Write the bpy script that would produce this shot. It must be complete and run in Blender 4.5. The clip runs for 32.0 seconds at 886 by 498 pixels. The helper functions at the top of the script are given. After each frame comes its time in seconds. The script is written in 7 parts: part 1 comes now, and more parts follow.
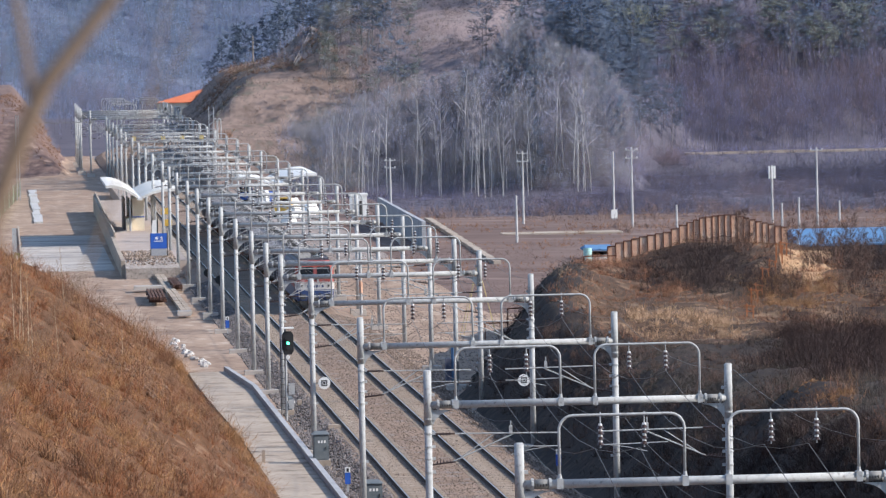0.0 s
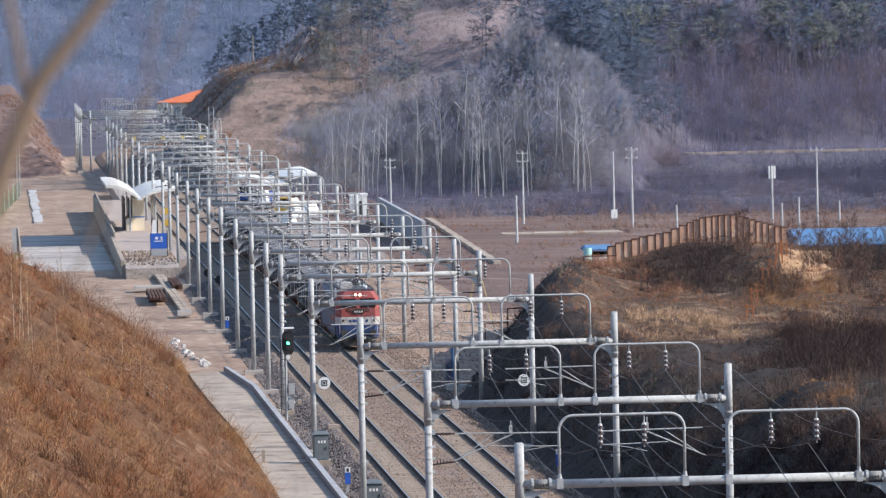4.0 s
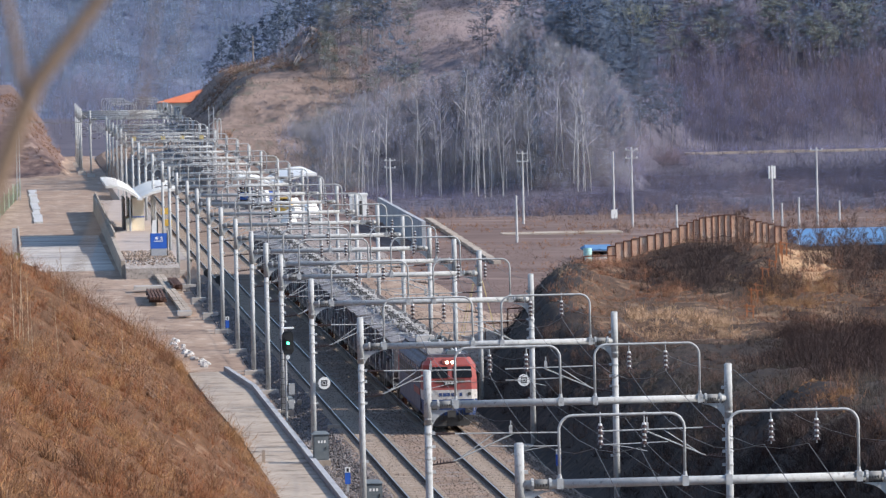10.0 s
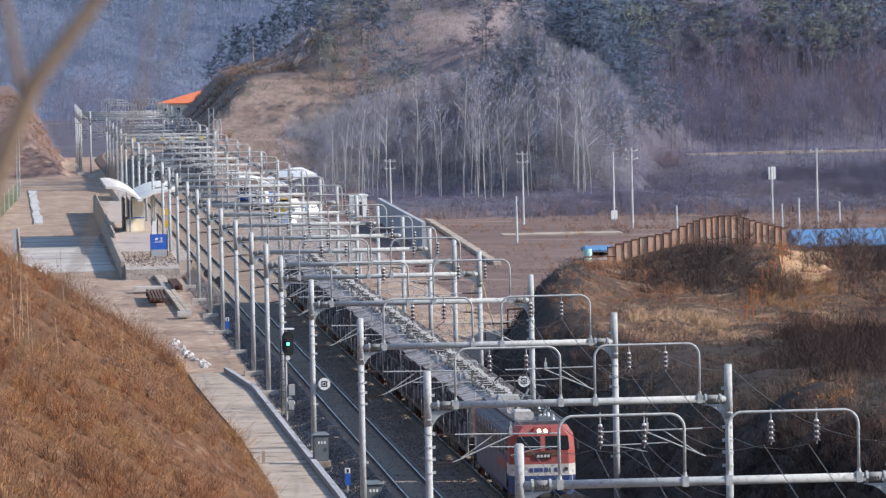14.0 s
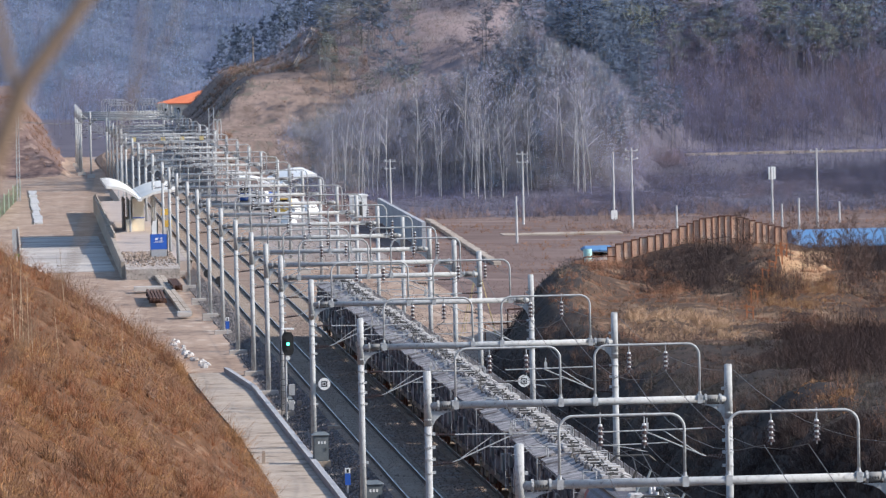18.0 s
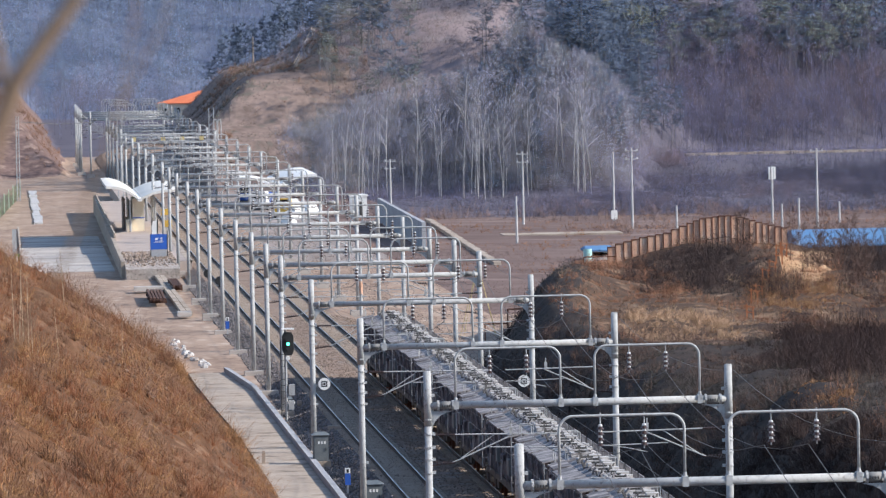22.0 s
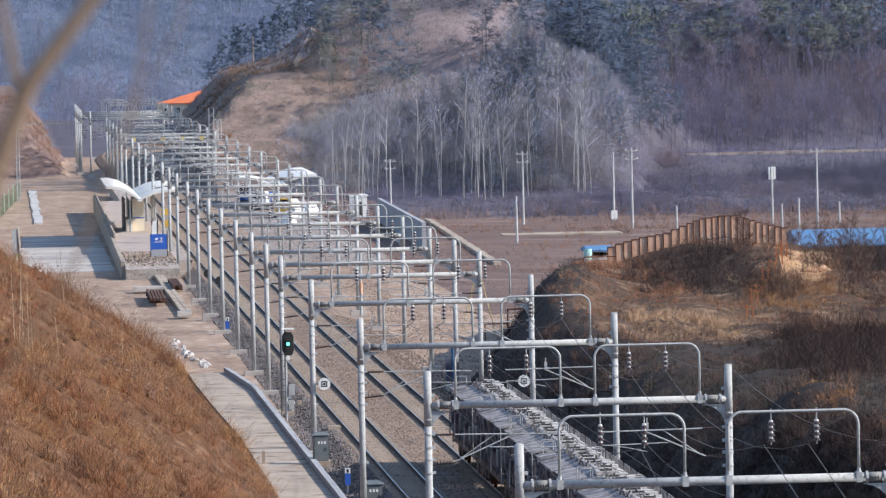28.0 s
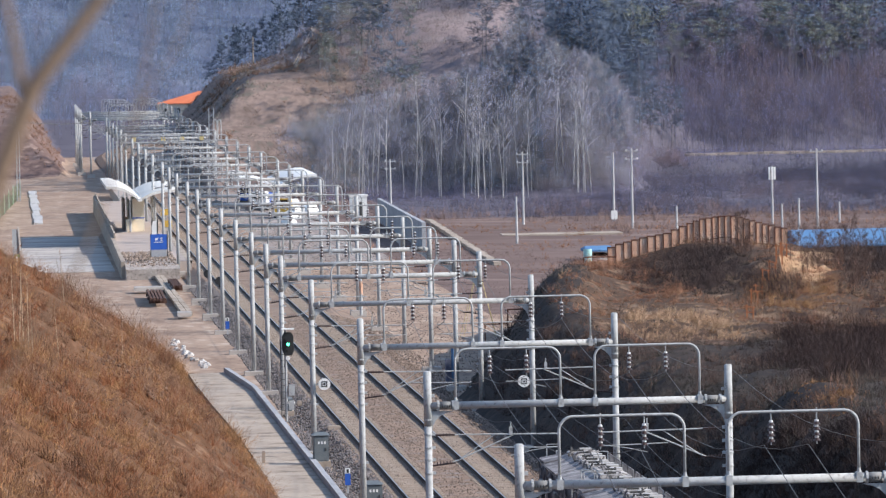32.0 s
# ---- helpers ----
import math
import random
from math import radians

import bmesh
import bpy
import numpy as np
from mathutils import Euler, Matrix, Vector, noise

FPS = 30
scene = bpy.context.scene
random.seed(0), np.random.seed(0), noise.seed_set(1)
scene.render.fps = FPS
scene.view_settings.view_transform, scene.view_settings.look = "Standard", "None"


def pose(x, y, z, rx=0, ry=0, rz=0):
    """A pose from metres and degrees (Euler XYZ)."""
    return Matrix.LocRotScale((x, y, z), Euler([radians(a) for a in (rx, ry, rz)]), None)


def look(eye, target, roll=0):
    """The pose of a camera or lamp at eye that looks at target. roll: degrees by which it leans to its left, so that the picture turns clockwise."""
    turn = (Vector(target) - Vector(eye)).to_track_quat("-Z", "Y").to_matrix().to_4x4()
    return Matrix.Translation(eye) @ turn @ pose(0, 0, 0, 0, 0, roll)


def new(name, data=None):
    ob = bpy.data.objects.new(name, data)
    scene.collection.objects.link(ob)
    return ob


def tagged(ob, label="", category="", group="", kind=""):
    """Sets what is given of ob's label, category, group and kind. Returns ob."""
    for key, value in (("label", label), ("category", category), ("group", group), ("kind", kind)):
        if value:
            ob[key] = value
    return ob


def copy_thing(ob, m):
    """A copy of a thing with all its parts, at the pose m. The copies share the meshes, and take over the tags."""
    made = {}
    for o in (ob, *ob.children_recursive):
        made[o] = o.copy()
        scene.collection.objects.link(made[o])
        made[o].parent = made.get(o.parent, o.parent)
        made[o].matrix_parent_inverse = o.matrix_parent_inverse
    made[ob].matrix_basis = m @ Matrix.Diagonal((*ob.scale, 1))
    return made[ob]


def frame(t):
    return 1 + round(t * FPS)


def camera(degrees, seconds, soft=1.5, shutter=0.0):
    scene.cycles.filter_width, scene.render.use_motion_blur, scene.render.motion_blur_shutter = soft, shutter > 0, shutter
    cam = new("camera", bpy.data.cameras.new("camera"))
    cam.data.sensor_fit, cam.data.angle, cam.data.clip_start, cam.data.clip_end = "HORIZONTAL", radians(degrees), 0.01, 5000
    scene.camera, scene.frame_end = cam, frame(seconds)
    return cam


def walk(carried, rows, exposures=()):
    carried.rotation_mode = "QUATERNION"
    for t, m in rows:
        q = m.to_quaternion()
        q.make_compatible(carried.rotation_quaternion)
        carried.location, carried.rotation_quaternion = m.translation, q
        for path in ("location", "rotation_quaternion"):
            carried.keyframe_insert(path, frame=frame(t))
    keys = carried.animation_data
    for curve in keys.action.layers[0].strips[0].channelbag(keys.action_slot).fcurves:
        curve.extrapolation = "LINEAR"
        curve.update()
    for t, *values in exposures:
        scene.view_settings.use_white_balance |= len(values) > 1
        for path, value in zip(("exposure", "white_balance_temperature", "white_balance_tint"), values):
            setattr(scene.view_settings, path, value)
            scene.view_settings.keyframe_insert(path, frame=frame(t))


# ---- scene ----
# The camera stands on a hill beside the line and hardly stirs.
cam = camera(9.0, 32.0, soft=1.25)
EYE = (-23.1, 0.0, 21.4)


def aim(dip):
    return look(EYE, (0.26351, 298.84757, 9.38842 + dip), -1.1098)


walk(cam, [(0.0, aim(0.0)), (12.1, aim(0.0)), (13.0, aim(0.045)), (28.0, aim(0.045)), (32.0, aim(0.055))],
     exposures=[(0.0, 0.54, 6200.0, 12.0), (32.0, 0.54, 6200.0, 12.0)])
cam.data.dof.use_dof = True
cam.data.dof.focus_distance = 235.0
cam.data.dof.aperture_fstop = 4.5

# ---- light: clear late-winter sun from the right, a little behind the camera ----
SUN_EL, SUN_AZ = 33.0, 108.0       # degrees; azimuth clockwise from +Y
world = bpy.data.worlds.new("world")
scene.world = world
world.use_nodes = True
wn = world.node_tree.nodes
sky = wn.new("ShaderNodeTexSky")
sky.sky_type, sky.sun_disc = "NISHITA", False
sky.sun_elevation, sky.sun_rotation = radians(SUN_EL), radians(SUN_AZ)
sky.air_density, sky.dust_density, sky.ozone_density = 1.3, 0.6, 2.0
wn["Background"].inputs[1].default_value = 0.145
world.node_tree.links.new(sky.outputs[0], wn["Background"].inputs[0])
sun = new("sun", bpy.data.lights.new("sun", "SUN"))
sun.data.energy, sun.data.angle, sun.data.color = 4.2, radians(0.6), (1.0, 0.9, 0.77)
az, el = radians(SUN_AZ), radians(SUN_EL)
sun.matrix_world = look((math.sin(az) * math.cos(el) * 400, math.cos(az) * math.cos(el) * 400, math.sin(el) * 400), (0, 0, 0))


# ---- materials ----
def mat(name, a, b, scale=1.0, rough=0.8, metal=0.0, bump=0.3, fine=None, island=False, spot=None, stretch=(1, 1, 1), soft=None, gap=0.6):
    """soft: one leaf normal for a whole crown, so that fine foliage shades as a mass. Two colours mixed by broad noise, broken by fine grain; island: tone varies from piece to piece; spot: a third colour in stains."""
    m = bpy.data.materials.new(name)
    m.use_nodes = True
    n, l = m.node_tree.nodes, m.node_tree.links
    p = n["Principled BSDF"]
    p.inputs["Roughness"].default_value, p.inputs["Metallic"].default_value = rough, metal
    if rough > 0.83:
        p.inputs["Specular IOR Level"].default_value = 0.12
    tc = n.new("ShaderNodeTexCoord")
    mp = n.new("ShaderNodeMapping")
    mp.inputs["Scale"].default_value = stretch
    l.new(tc.outputs["Object"], mp.inputs[0])
    big = n.new("ShaderNodeTexNoise")
    big.inputs["Scale"].default_value, big.inputs["Detail"].default_value = scale, 5.0
    small = n.new("ShaderNodeTexNoise")
    small.inputs["Scale"].default_value, small.inputs["Detail"].default_value = fine or scale * 9, 4.0
    l.new(mp.outputs[0], big.inputs[0])
    l.new(mp.outputs[0], small.inputs[0])
    ramp = n.new("ShaderNodeMapRange")
    ramp.inputs[1].default_value, ramp.inputs[2].default_value = 0.35, 0.65
    mid = n.new("ShaderNodeMix")
    mid.data_type, mid.inputs[0].default_value = "FLOAT", 0.45
    l.new(big.outputs[0], mid.inputs[2])
    l.new(small.outputs[0], mid.inputs[3])
    l.new(mid.outputs[0], ramp.inputs[0])
    col = n.new("ShaderNodeMix")
    col.data_type = "RGBA"
    col.inputs[6].default_value, col.inputs[7].default_value = (*a, 1), (*b, 1)
    l.new(ramp.outputs[0], col.inputs[0])
    out = col.outputs[2]
    if spot:
        st = n.new("ShaderNodeTexNoise")
        st.inputs["Scale"].default_value, st.inputs["Detail"].default_value = scale * 2.3, 6.0
        l.new(mp.outputs[0], st.inputs[0])
        sr = n.new("ShaderNodeMapRange")
        sr.inputs[1].default_value, sr.inputs[2].default_value = 0.55, 0.7
        l.new(st.outputs[0], sr.inputs[0])
        sm = n.new("ShaderNodeMix")
        sm.data_type = "RGBA"
        l.new(sr.outputs[0], sm.inputs[0])
        l.new(out, sm.inputs[6])
        sm.inputs[7].default_value = (*spot, 1)
        out = sm.outputs[2]
    if island:
        geo = n.new("ShaderNodeNewGeometry")
        hs = n.new("ShaderNodeHueSaturation")
        vr = n.new("ShaderNodeMapRange")
        vr.inputs[3].default_value, vr.inputs[4].default_value = (0.88, 1.12) if soft else (0.55, 1.45)
        l.new(geo.outputs["Random Per Island"], vr.inputs[0])
        l.new(vr.outputs[0], hs.inputs["Value"])
        l.new(out, hs.inputs["Color"])
        out = hs.outputs[0]
    l.new(out, p.inputs["Base Color"])
    if soft:
        nv = n.new("ShaderNodeCombineXYZ")
        for k in range(3):
            nv.inputs[k].default_value = soft[k]
        l.new(nv.outputs[0], p.inputs["Normal"])
        gaps, both = n.new("ShaderNodeBsdfTransparent"), n.new("ShaderNodeMixShader")
        both.inputs[0].default_value = gap
        l.new(p.outputs[0], both.inputs[1])
        l.new(gaps.outputs[0], both.inputs[2])
        l.new(both.outputs[0], n["Material Output"].inputs[0])
    elif bump:
        bp = n.new("ShaderNodeBump")
        bp.inputs["Strength"].default_value, bp.inputs["Distance"].default_value = bump, 0.03
        l.new(small.outputs[0], bp.inputs["Height"])
        l.new(bp.outputs[0], p.inputs["Normal"])
    return m


def glow(name, c, s):
    m = bpy.data.materials.new(name)
    m.use_nodes = True
    p = m.node_tree.nodes["Principled BSDF"]
    p.inputs["Base Color"].default_value = (*c, 1)
    p.inputs["Emission Color"].default_value, p.inputs["Emission Strength"].default_value = (*c, 1), s
    return m


GALV = mat("galvanised_steel", (0.33, 0.342, 0.35), (0.47, 0.48, 0.483), 3, 0.8, 0.1, 0.1, 40, spot=(0.25, 0.248, 0.24))
SLEEVE = mat("dull_steel_sleeve", (0.17, 0.172, 0.17), (0.26, 0.26, 0.255), 3, 0.8, 0.1, 0.1)
DARKST = mat("dark_steel", (0.05, 0.05, 0.05), (0.09, 0.085, 0.08), 4, 0.6, 0.4, 0.1)
RAILSIDE = mat("rusty_rail", (0.055, 0.045, 0.04), (0.09, 0.065, 0.05), 2, 0.8, 0.2, 0.1)
RAILTOP = mat("worn_rail_head", (0.3, 0.3, 0.31), (0.42, 0.42, 0.43), 2, 0.35, 0.8, 0.05)
WIRE = mat("weathered_wire", (0.1, 0.1, 0.1), (0.16, 0.16, 0.16), 2, 0.6, 0.5, 0)
PORC = mat("brown_porcelain", (0.035, 0.018, 0.016), (0.06, 0.035, 0.03), 3, 0.35, 0, 0)
PORCW = mat("white_polymer", (0.6, 0.6, 0.6), (0.75, 0.75, 0.75), 3, 0.4, 0, 0)
BALLAST = mat("brown_ballast", (0.17, 0.118, 0.0921), (0.32, 0.238, 0.184), 0.35, 0.95, 0, 1.0, 5.0, spot=(0.233, 0.209, 0.194))
STONE = mat("grey_ballast_stone", (0.12, 0.112, 0.115), (0.22, 0.2, 0.195), 0.8, 0.95, 0, 1.0, 6.0, island=True)
CESS = mat("brown_cess_stone", (0.16, 0.125, 0.105), (0.27, 0.215, 0.18), 0.5, 0.95, 0, 1.0, 6.0, island=True)
SLEEPER = mat("dusty_concrete_sleeper", (0.3, 0.24, 0.19), (0.42, 0.35, 0.29), 1, 0.9, 0, 0.3)
DIRT = mat("tan_dirt", (0.235, 0.165, 0.125), (0.4, 0.295, 0.225), 0.3, 0.95, 0, 0.5, 1.3, spot=(0.46, 0.365, 0.29), stretch=(1, 0.45, 1))
YARD = mat("grey_brown_yard", (0.22, 0.185, 0.165), (0.34, 0.29, 0.265), 0.1, 0.95, 0, 0.5, 1.6, spot=(0.4, 0.36, 0.335), stretch=(1, 0.35, 1))
RUBBLE = mat("pale_rubble", (0.26, 0.225, 0.2), (0.46, 0.41, 0.37), 1.6, 0.95, 0, 1.0, 5, spot=(0.16, 0.14, 0.125))
HILLSOIL = mat("dry_brown_soil", (0.075, 0.036, 0.019), (0.16, 0.082, 0.042), 0.5, 0.95, 0, 0.8, 2.5, spot=(0.22, 0.135, 0.085))
# soil toned dark for the mound face that lies in shade
MOUNDSOIL = mat("shade_toned_mound_soil", (0.028, 0.025, 0.025), (0.066, 0.053, 0.047), 0.5, 0.95, 0, 1.0, 2.4, spot=(0.085, 0.064, 0.052))
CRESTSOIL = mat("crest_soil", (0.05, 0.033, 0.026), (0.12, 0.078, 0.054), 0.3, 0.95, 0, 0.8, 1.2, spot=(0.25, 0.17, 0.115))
BANKCUT = mat("brown_cutting_soil", (0.095, 0.066, 0.062), (0.23, 0.158, 0.138), 0.25, 0.95, 0, 0.8, 1.0, spot=(0.34, 0.255, 0.21))
SANDY = mat("bare_sandy_soil", (0.27, 0.15, 0.085), (0.5, 0.34, 0.2), 0.5, 0.95, 0, 0.8, 1.6, spot=(0.18, 0.105, 0.065))
FIELD = mat("dry_field", (0.115, 0.079, 0.071), (0.2, 0.142, 0.125), 0.06, 0.95, 0, 0.5, 0.5, spot=(0.26, 0.192, 0.168), stretch=(0.4, 1, 1))
# floor of the far woods, its blue cast painted in as haze
FOREST = mat("hazed_forest_floor", (0.088, 0.084, 0.112), (0.13, 0.122, 0.15), 0.05, 0.95, 0, 0.6, 0.5, spot=(0.078, 0.075, 0.1))
CLEARED = mat("cleared_hillside", (0.205, 0.165, 0.172), (0.305, 0.245, 0.246), 0.12, 0.95, 0, 0.8, 0.9, spot=(0.27, 0.23, 0.235))
CUTSLOPE = mat("red_cut_slope", (0.14, 0.105, 0.09), (0.31, 0.232, 0.2), 0.22, 0.95, 0, 0.8, 1.0, spot=(0.14, 0.128, 0.108))
# valley haze is put into the blue of this hill
FARHILL = mat("hazed_forest_hill", (0.082, 0.105, 0.168), (0.125, 0.145, 0.215), 0.02, 0.95, 0, 0.5, 0.15, spot=(0.15, 0.172, 0.24))
CONC = mat("weathered_concrete", (0.313, 0.261, 0.213), (0.461, 0.392, 0.326), 0.3, 0.9, 0, 0.25, 4, spot=(0.221, 0.18, 0.144))
CONCP = mat("pale_yard_concrete", (0.33, 0.3, 0.275), (0.53, 0.485, 0.44), 0.35, 0.9, 0, 0.2, 2.5, spot=(0.085, 0.085, 0.1), stretch=(0.1, 1, 1))
CONCG = mat("grey_concrete", (0.3, 0.31, 0.33), (0.42, 0.43, 0.45), 0.5, 0.9, 0, 0.2, 5)
PAVE = mat("platform_paving", (0.36, 0.3, 0.26), (0.45, 0.38, 0.34), 0.3, 0.9, 0, 0.2, 3)
WHITE = mat("white_paint", (0.72, 0.72, 0.7), (0.82, 0.82, 0.8), 1, 0.55, 0, 0.05)
CREAM = mat("cream_panel", (0.66, 0.58, 0.45), (0.76, 0.69, 0.56), 0.8, 0.7, 0, 0.05)
LCREAM = mat("cream_white_sheet", (0.62, 0.6, 0.55), (0.74, 0.71, 0.66), 0.4, 0.6, 0, 0.05)
BROWNP = mat("brown_cladding", (0.13, 0.09, 0.07), (0.18, 0.13, 0.1), 1, 0.7, 0, 0.1)
BLUE = mat("sign_blue", (0.02, 0.09, 0.42), (0.03, 0.12, 0.5), 1, 0.5, 0, 0)
ROOFBLUE = mat("blue_sheet_roof", (0.065, 0.17, 0.34), (0.11, 0.235, 0.41), 0.4, 0.7, 0, 0.1)
ROOFPALE = mat("pale_teal_plastic", (0.35, 0.6, 0.58), (0.45, 0.7, 0.68), 1, 0.5, 0, 0)
ORANGE = mat("orange_roof", (0.6, 0.15, 0.06), (0.72, 0.22, 0.1), 0.5, 0.7, 0, 0.1)
PALEYELLOW = mat("faded_yellow_paint", (0.45, 0.36, 0.16), (0.55, 0.45, 0.22), 1, 0.7, 0, 0.05)
YELLOW = mat("yellow_paint", (0.55, 0.33, 0.05), (0.68, 0.42, 0.07), 1, 0.6, 0, 0.05)
BLACK = mat("black_enamel", (0.012, 0.012, 0.014), (0.03, 0.03, 0.03), 2, 0.5, 0, 0.05)
CABGREY = mat("grey_cabinet_paint", (0.11, 0.13, 0.14), (0.16, 0.18, 0.19), 2, 0.6, 0, 0.05)
RUST = mat("rusty_panel", (0.5, 0.29, 0.2), (0.64, 0.42, 0.31), 0.6, 0.85, 0.0, 0.2, 6, spot=(0.66, 0.47, 0.36))
RUSTOR = mat("orange_rust", (0.3, 0.11, 0.05), (0.42, 0.17, 0.085), 1, 0.85, 0, 0.2)
RUSTD = mat("dark_rust", (0.09, 0.04, 0.03), (0.16, 0.075, 0.05), 1, 0.85, 0.2, 0.2)
GREEN = mat("green_mesh", (0.13, 0.2, 0.08), (0.2, 0.28, 0.12), 1, 0.7, 0, 0.05)
GREENPALE = mat("pale_green_paint", (0.42, 0.5, 0.36), (0.5, 0.58, 0.44), 1, 0.7, 0, 0.05)
TIMBER = mat("dark_timber", (0.09, 0.05, 0.04), (0.15, 0.09, 0.07), 2, 0.85, 0, 0.3)
LRED = mat("faded_red_paint", (0.249, 0.0527, 0.0468), (0.323, 0.0765, 0.0684), 1.6, 0.6, 0, 0.05, 9, spot=(0.189, 0.0723, 0.0675))
LDRED = mat("deep_red_paint", (0.26, 0.035, 0.028), (0.36, 0.06, 0.045), 1.6, 0.55, 0, 0.05, 8, spot=(0.2, 0.06, 0.05))
LWHITE = mat("grimy_white_paint", (0.414, 0.396, 0.378), (0.594, 0.567, 0.54), 2.2, 0.6, 0, 0.05, 12, spot=(0.225, 0.216, 0.216))
LBLUE = mat("grimy_blue_paint", (0.022, 0.045, 0.13), (0.04, 0.075, 0.2), 2.2, 0.6, 0, 0.05, 10, spot=(0.05, 0.055, 0.075))
LSIDE = mat("blue_grey_side_paint", (0.06, 0.068, 0.11), (0.13, 0.138, 0.19), 1.4, 0.6, 0, 0.1, 8, spot=(0.2, 0.195, 0.21))
LROOF = mat("blue_grey_roof_paint", (0.045, 0.045, 0.065), (0.095, 0.09, 0.105), 1.4, 0.65, 0, 0.1, 8, spot=(0.18, 0.165, 0.16))
GLASS = mat("dark_cab_glass", (0.008, 0.009, 0.01), (0.014, 0.015, 0.017), 1, 0.2, 0, 0)
GLASS.node_tree.nodes["Principled BSDF"].inputs["Specular IOR Level"].default_value = 0.2
CARSIDE = mat("dirty_wagon_side", (0.0425, 0.0399, 0.0468), (0.212, 0.2, 0.216), 1.3, 0.85, 0.05, 0.2, 5, spot=(0.306, 0.289, 0.297), stretch=(1, 0.8, 0.45))
CARROOF = mat("dust_covered_roof", (0.1, 0.097, 0.106), (0.42, 0.4, 0.4), 1.2, 0.9, 0, 0.4, 4.5, spot=(0.13, 0.125, 0.13), stretch=(0.8, 1.1, 1))
HATCH = mat("pale_hatch_cover", (0.26, 0.25, 0.245), (0.5, 0.475, 0.455), 3, 0.85, 0, 0.2, spot=(0.12, 0.115, 0.115), island=True)
LAMP = glow("warm_headlamp", (1.0, 0.86, 0.62), 4.0)
GREENLAMP = glow("green_signal_lens", (0.1, 1.0, 0.5), 4.0)
TRUNK = mat("pale_birch_bark", (0.33, 0.322, 0.326), (0.46, 0.45, 0.445), 1, 0.85, 0, 0.1, spot=(0.24, 0.23, 0.24), island=True)
# bark and twigs of the hill wood: bluish haze mixed into the greys
BARK = mat("grey_bark", (0.2, 0.188, 0.22), (0.29, 0.27, 0.295), 0.5, 0.9, 0, 0.1, island=True, soft=(0.3, -0.5, 0.8))
TWIG = mat("hazed_bare_twigs", (0.258, 0.262, 0.35), (0.35, 0.35, 0.445), 0.05, 0.9, 0, 0, island=True, soft=(0.3, -0.5, 0.8), gap=0.62)
TWIGRED = mat("reddish_twigs", (0.209, 0.124, 0.087), (0.304, 0.184, 0.129), 0.05, 0.9, 0, 0, island=True)
BRASH = mat("grey_brown_brash", (0.16, 0.13, 0.125), (0.29, 0.235, 0.215), 0.2, 0.9, 0, 0, island=True, soft=(0.3, -0.5, 0.8))
RUSTTWIG = mat("rust_brown_twigs", (0.105, 0.038, 0.019), (0.37, 0.155, 0.074), 0.5, 0.9, 0, 0, 2.0, island=True)
# pine needles with the blue of the haze in their colour
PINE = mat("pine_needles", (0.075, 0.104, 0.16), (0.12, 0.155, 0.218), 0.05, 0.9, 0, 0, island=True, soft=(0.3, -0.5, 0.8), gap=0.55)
# needles pale and blue: distance haze put into the colour
FARPINE = mat("haze_blue_needles", (0.15, 0.205, 0.305), (0.205, 0.262, 0.37), 0.02, 0.9, 0, 0, island=True, soft=(0.3, -0.5, 0.8), gap=0.72)
# olive-grey twigs, with some haze blue added to the tone
OLIVETWIG = mat("olive_grey_twigs", (0.245, 0.254, 0.29), (0.345, 0.35, 0.37), 0.05, 0.9, 0, 0, island=True, soft=(0.3, -0.5, 0.8), gap=0.62)
OLIVEPINE = mat("olive_pine_needles", (0.13, 0.155, 0.15), (0.21, 0.23, 0.195), 0.05, 0.9, 0, 0, island=True, soft=(0.3, -0.5, 0.8), gap=0.55)
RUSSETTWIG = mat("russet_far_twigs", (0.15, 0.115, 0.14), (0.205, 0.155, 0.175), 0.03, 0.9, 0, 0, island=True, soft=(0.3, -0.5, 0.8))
MOUNDTWIG = mat("brown_mound_twigs", (0.1, 0.068, 0.058), (0.17, 0.11, 0.088), 0.05, 0.9, 0, 0, island=True)
FIELDTWIG = mat("dull_field_twigs", (0.155, 0.108, 0.1), (0.225, 0.158, 0.14), 0.05, 0.9, 0, 0, island=True, soft=(0.3, -0.5, 0.8), gap=0.3)
# valley wood, lightened and blued to carry the haze
VALLEYTWIG = mat("hazed_valley_twigs", (0.185, 0.19, 0.275), (0.24, 0.24, 0.335), 0.02, 0.9, 0, 0, island=True, soft=(0.3, -0.5, 0.8))
# ridge firs, blued in their base colour for the haze
RIDGEFIR = mat("hazed_fir_needles", (0.095, 0.13, 0.185), (0.145, 0.185, 0.245), 0.05, 0.9, 0, 0, island=True, soft=(0.3, -0.5, 0.8), gap=0.28)
# mauve here is haze over bare twigs, painted as base colour
FARTWIG = mat("haze_mauve_twigs", (0.118, 0.116, 0.195), (0.172, 0.163, 0.25), 0.03, 0.9, 0, 0, island=True, soft=(0.3, -0.5, 0.8))
# darkest valley scrub; shade and blue haze are in the colour
NAVYSCRUB = mat("hazed_dark_scrub", (0.034, 0.038, 0.066), (0.068, 0.07, 0.11), 0.07, 0.9, 0, 0, 0.4, island=True, soft=(0.3, -0.5, 0.8), gap=0.3)
SLOPETAN = mat("tan_slope_weeds", (0.2, 0.15, 0.125), (0.31, 0.24, 0.2), 0.2, 0.9, 0, 0, island=True, soft=(0.3, -0.5, 0.8))
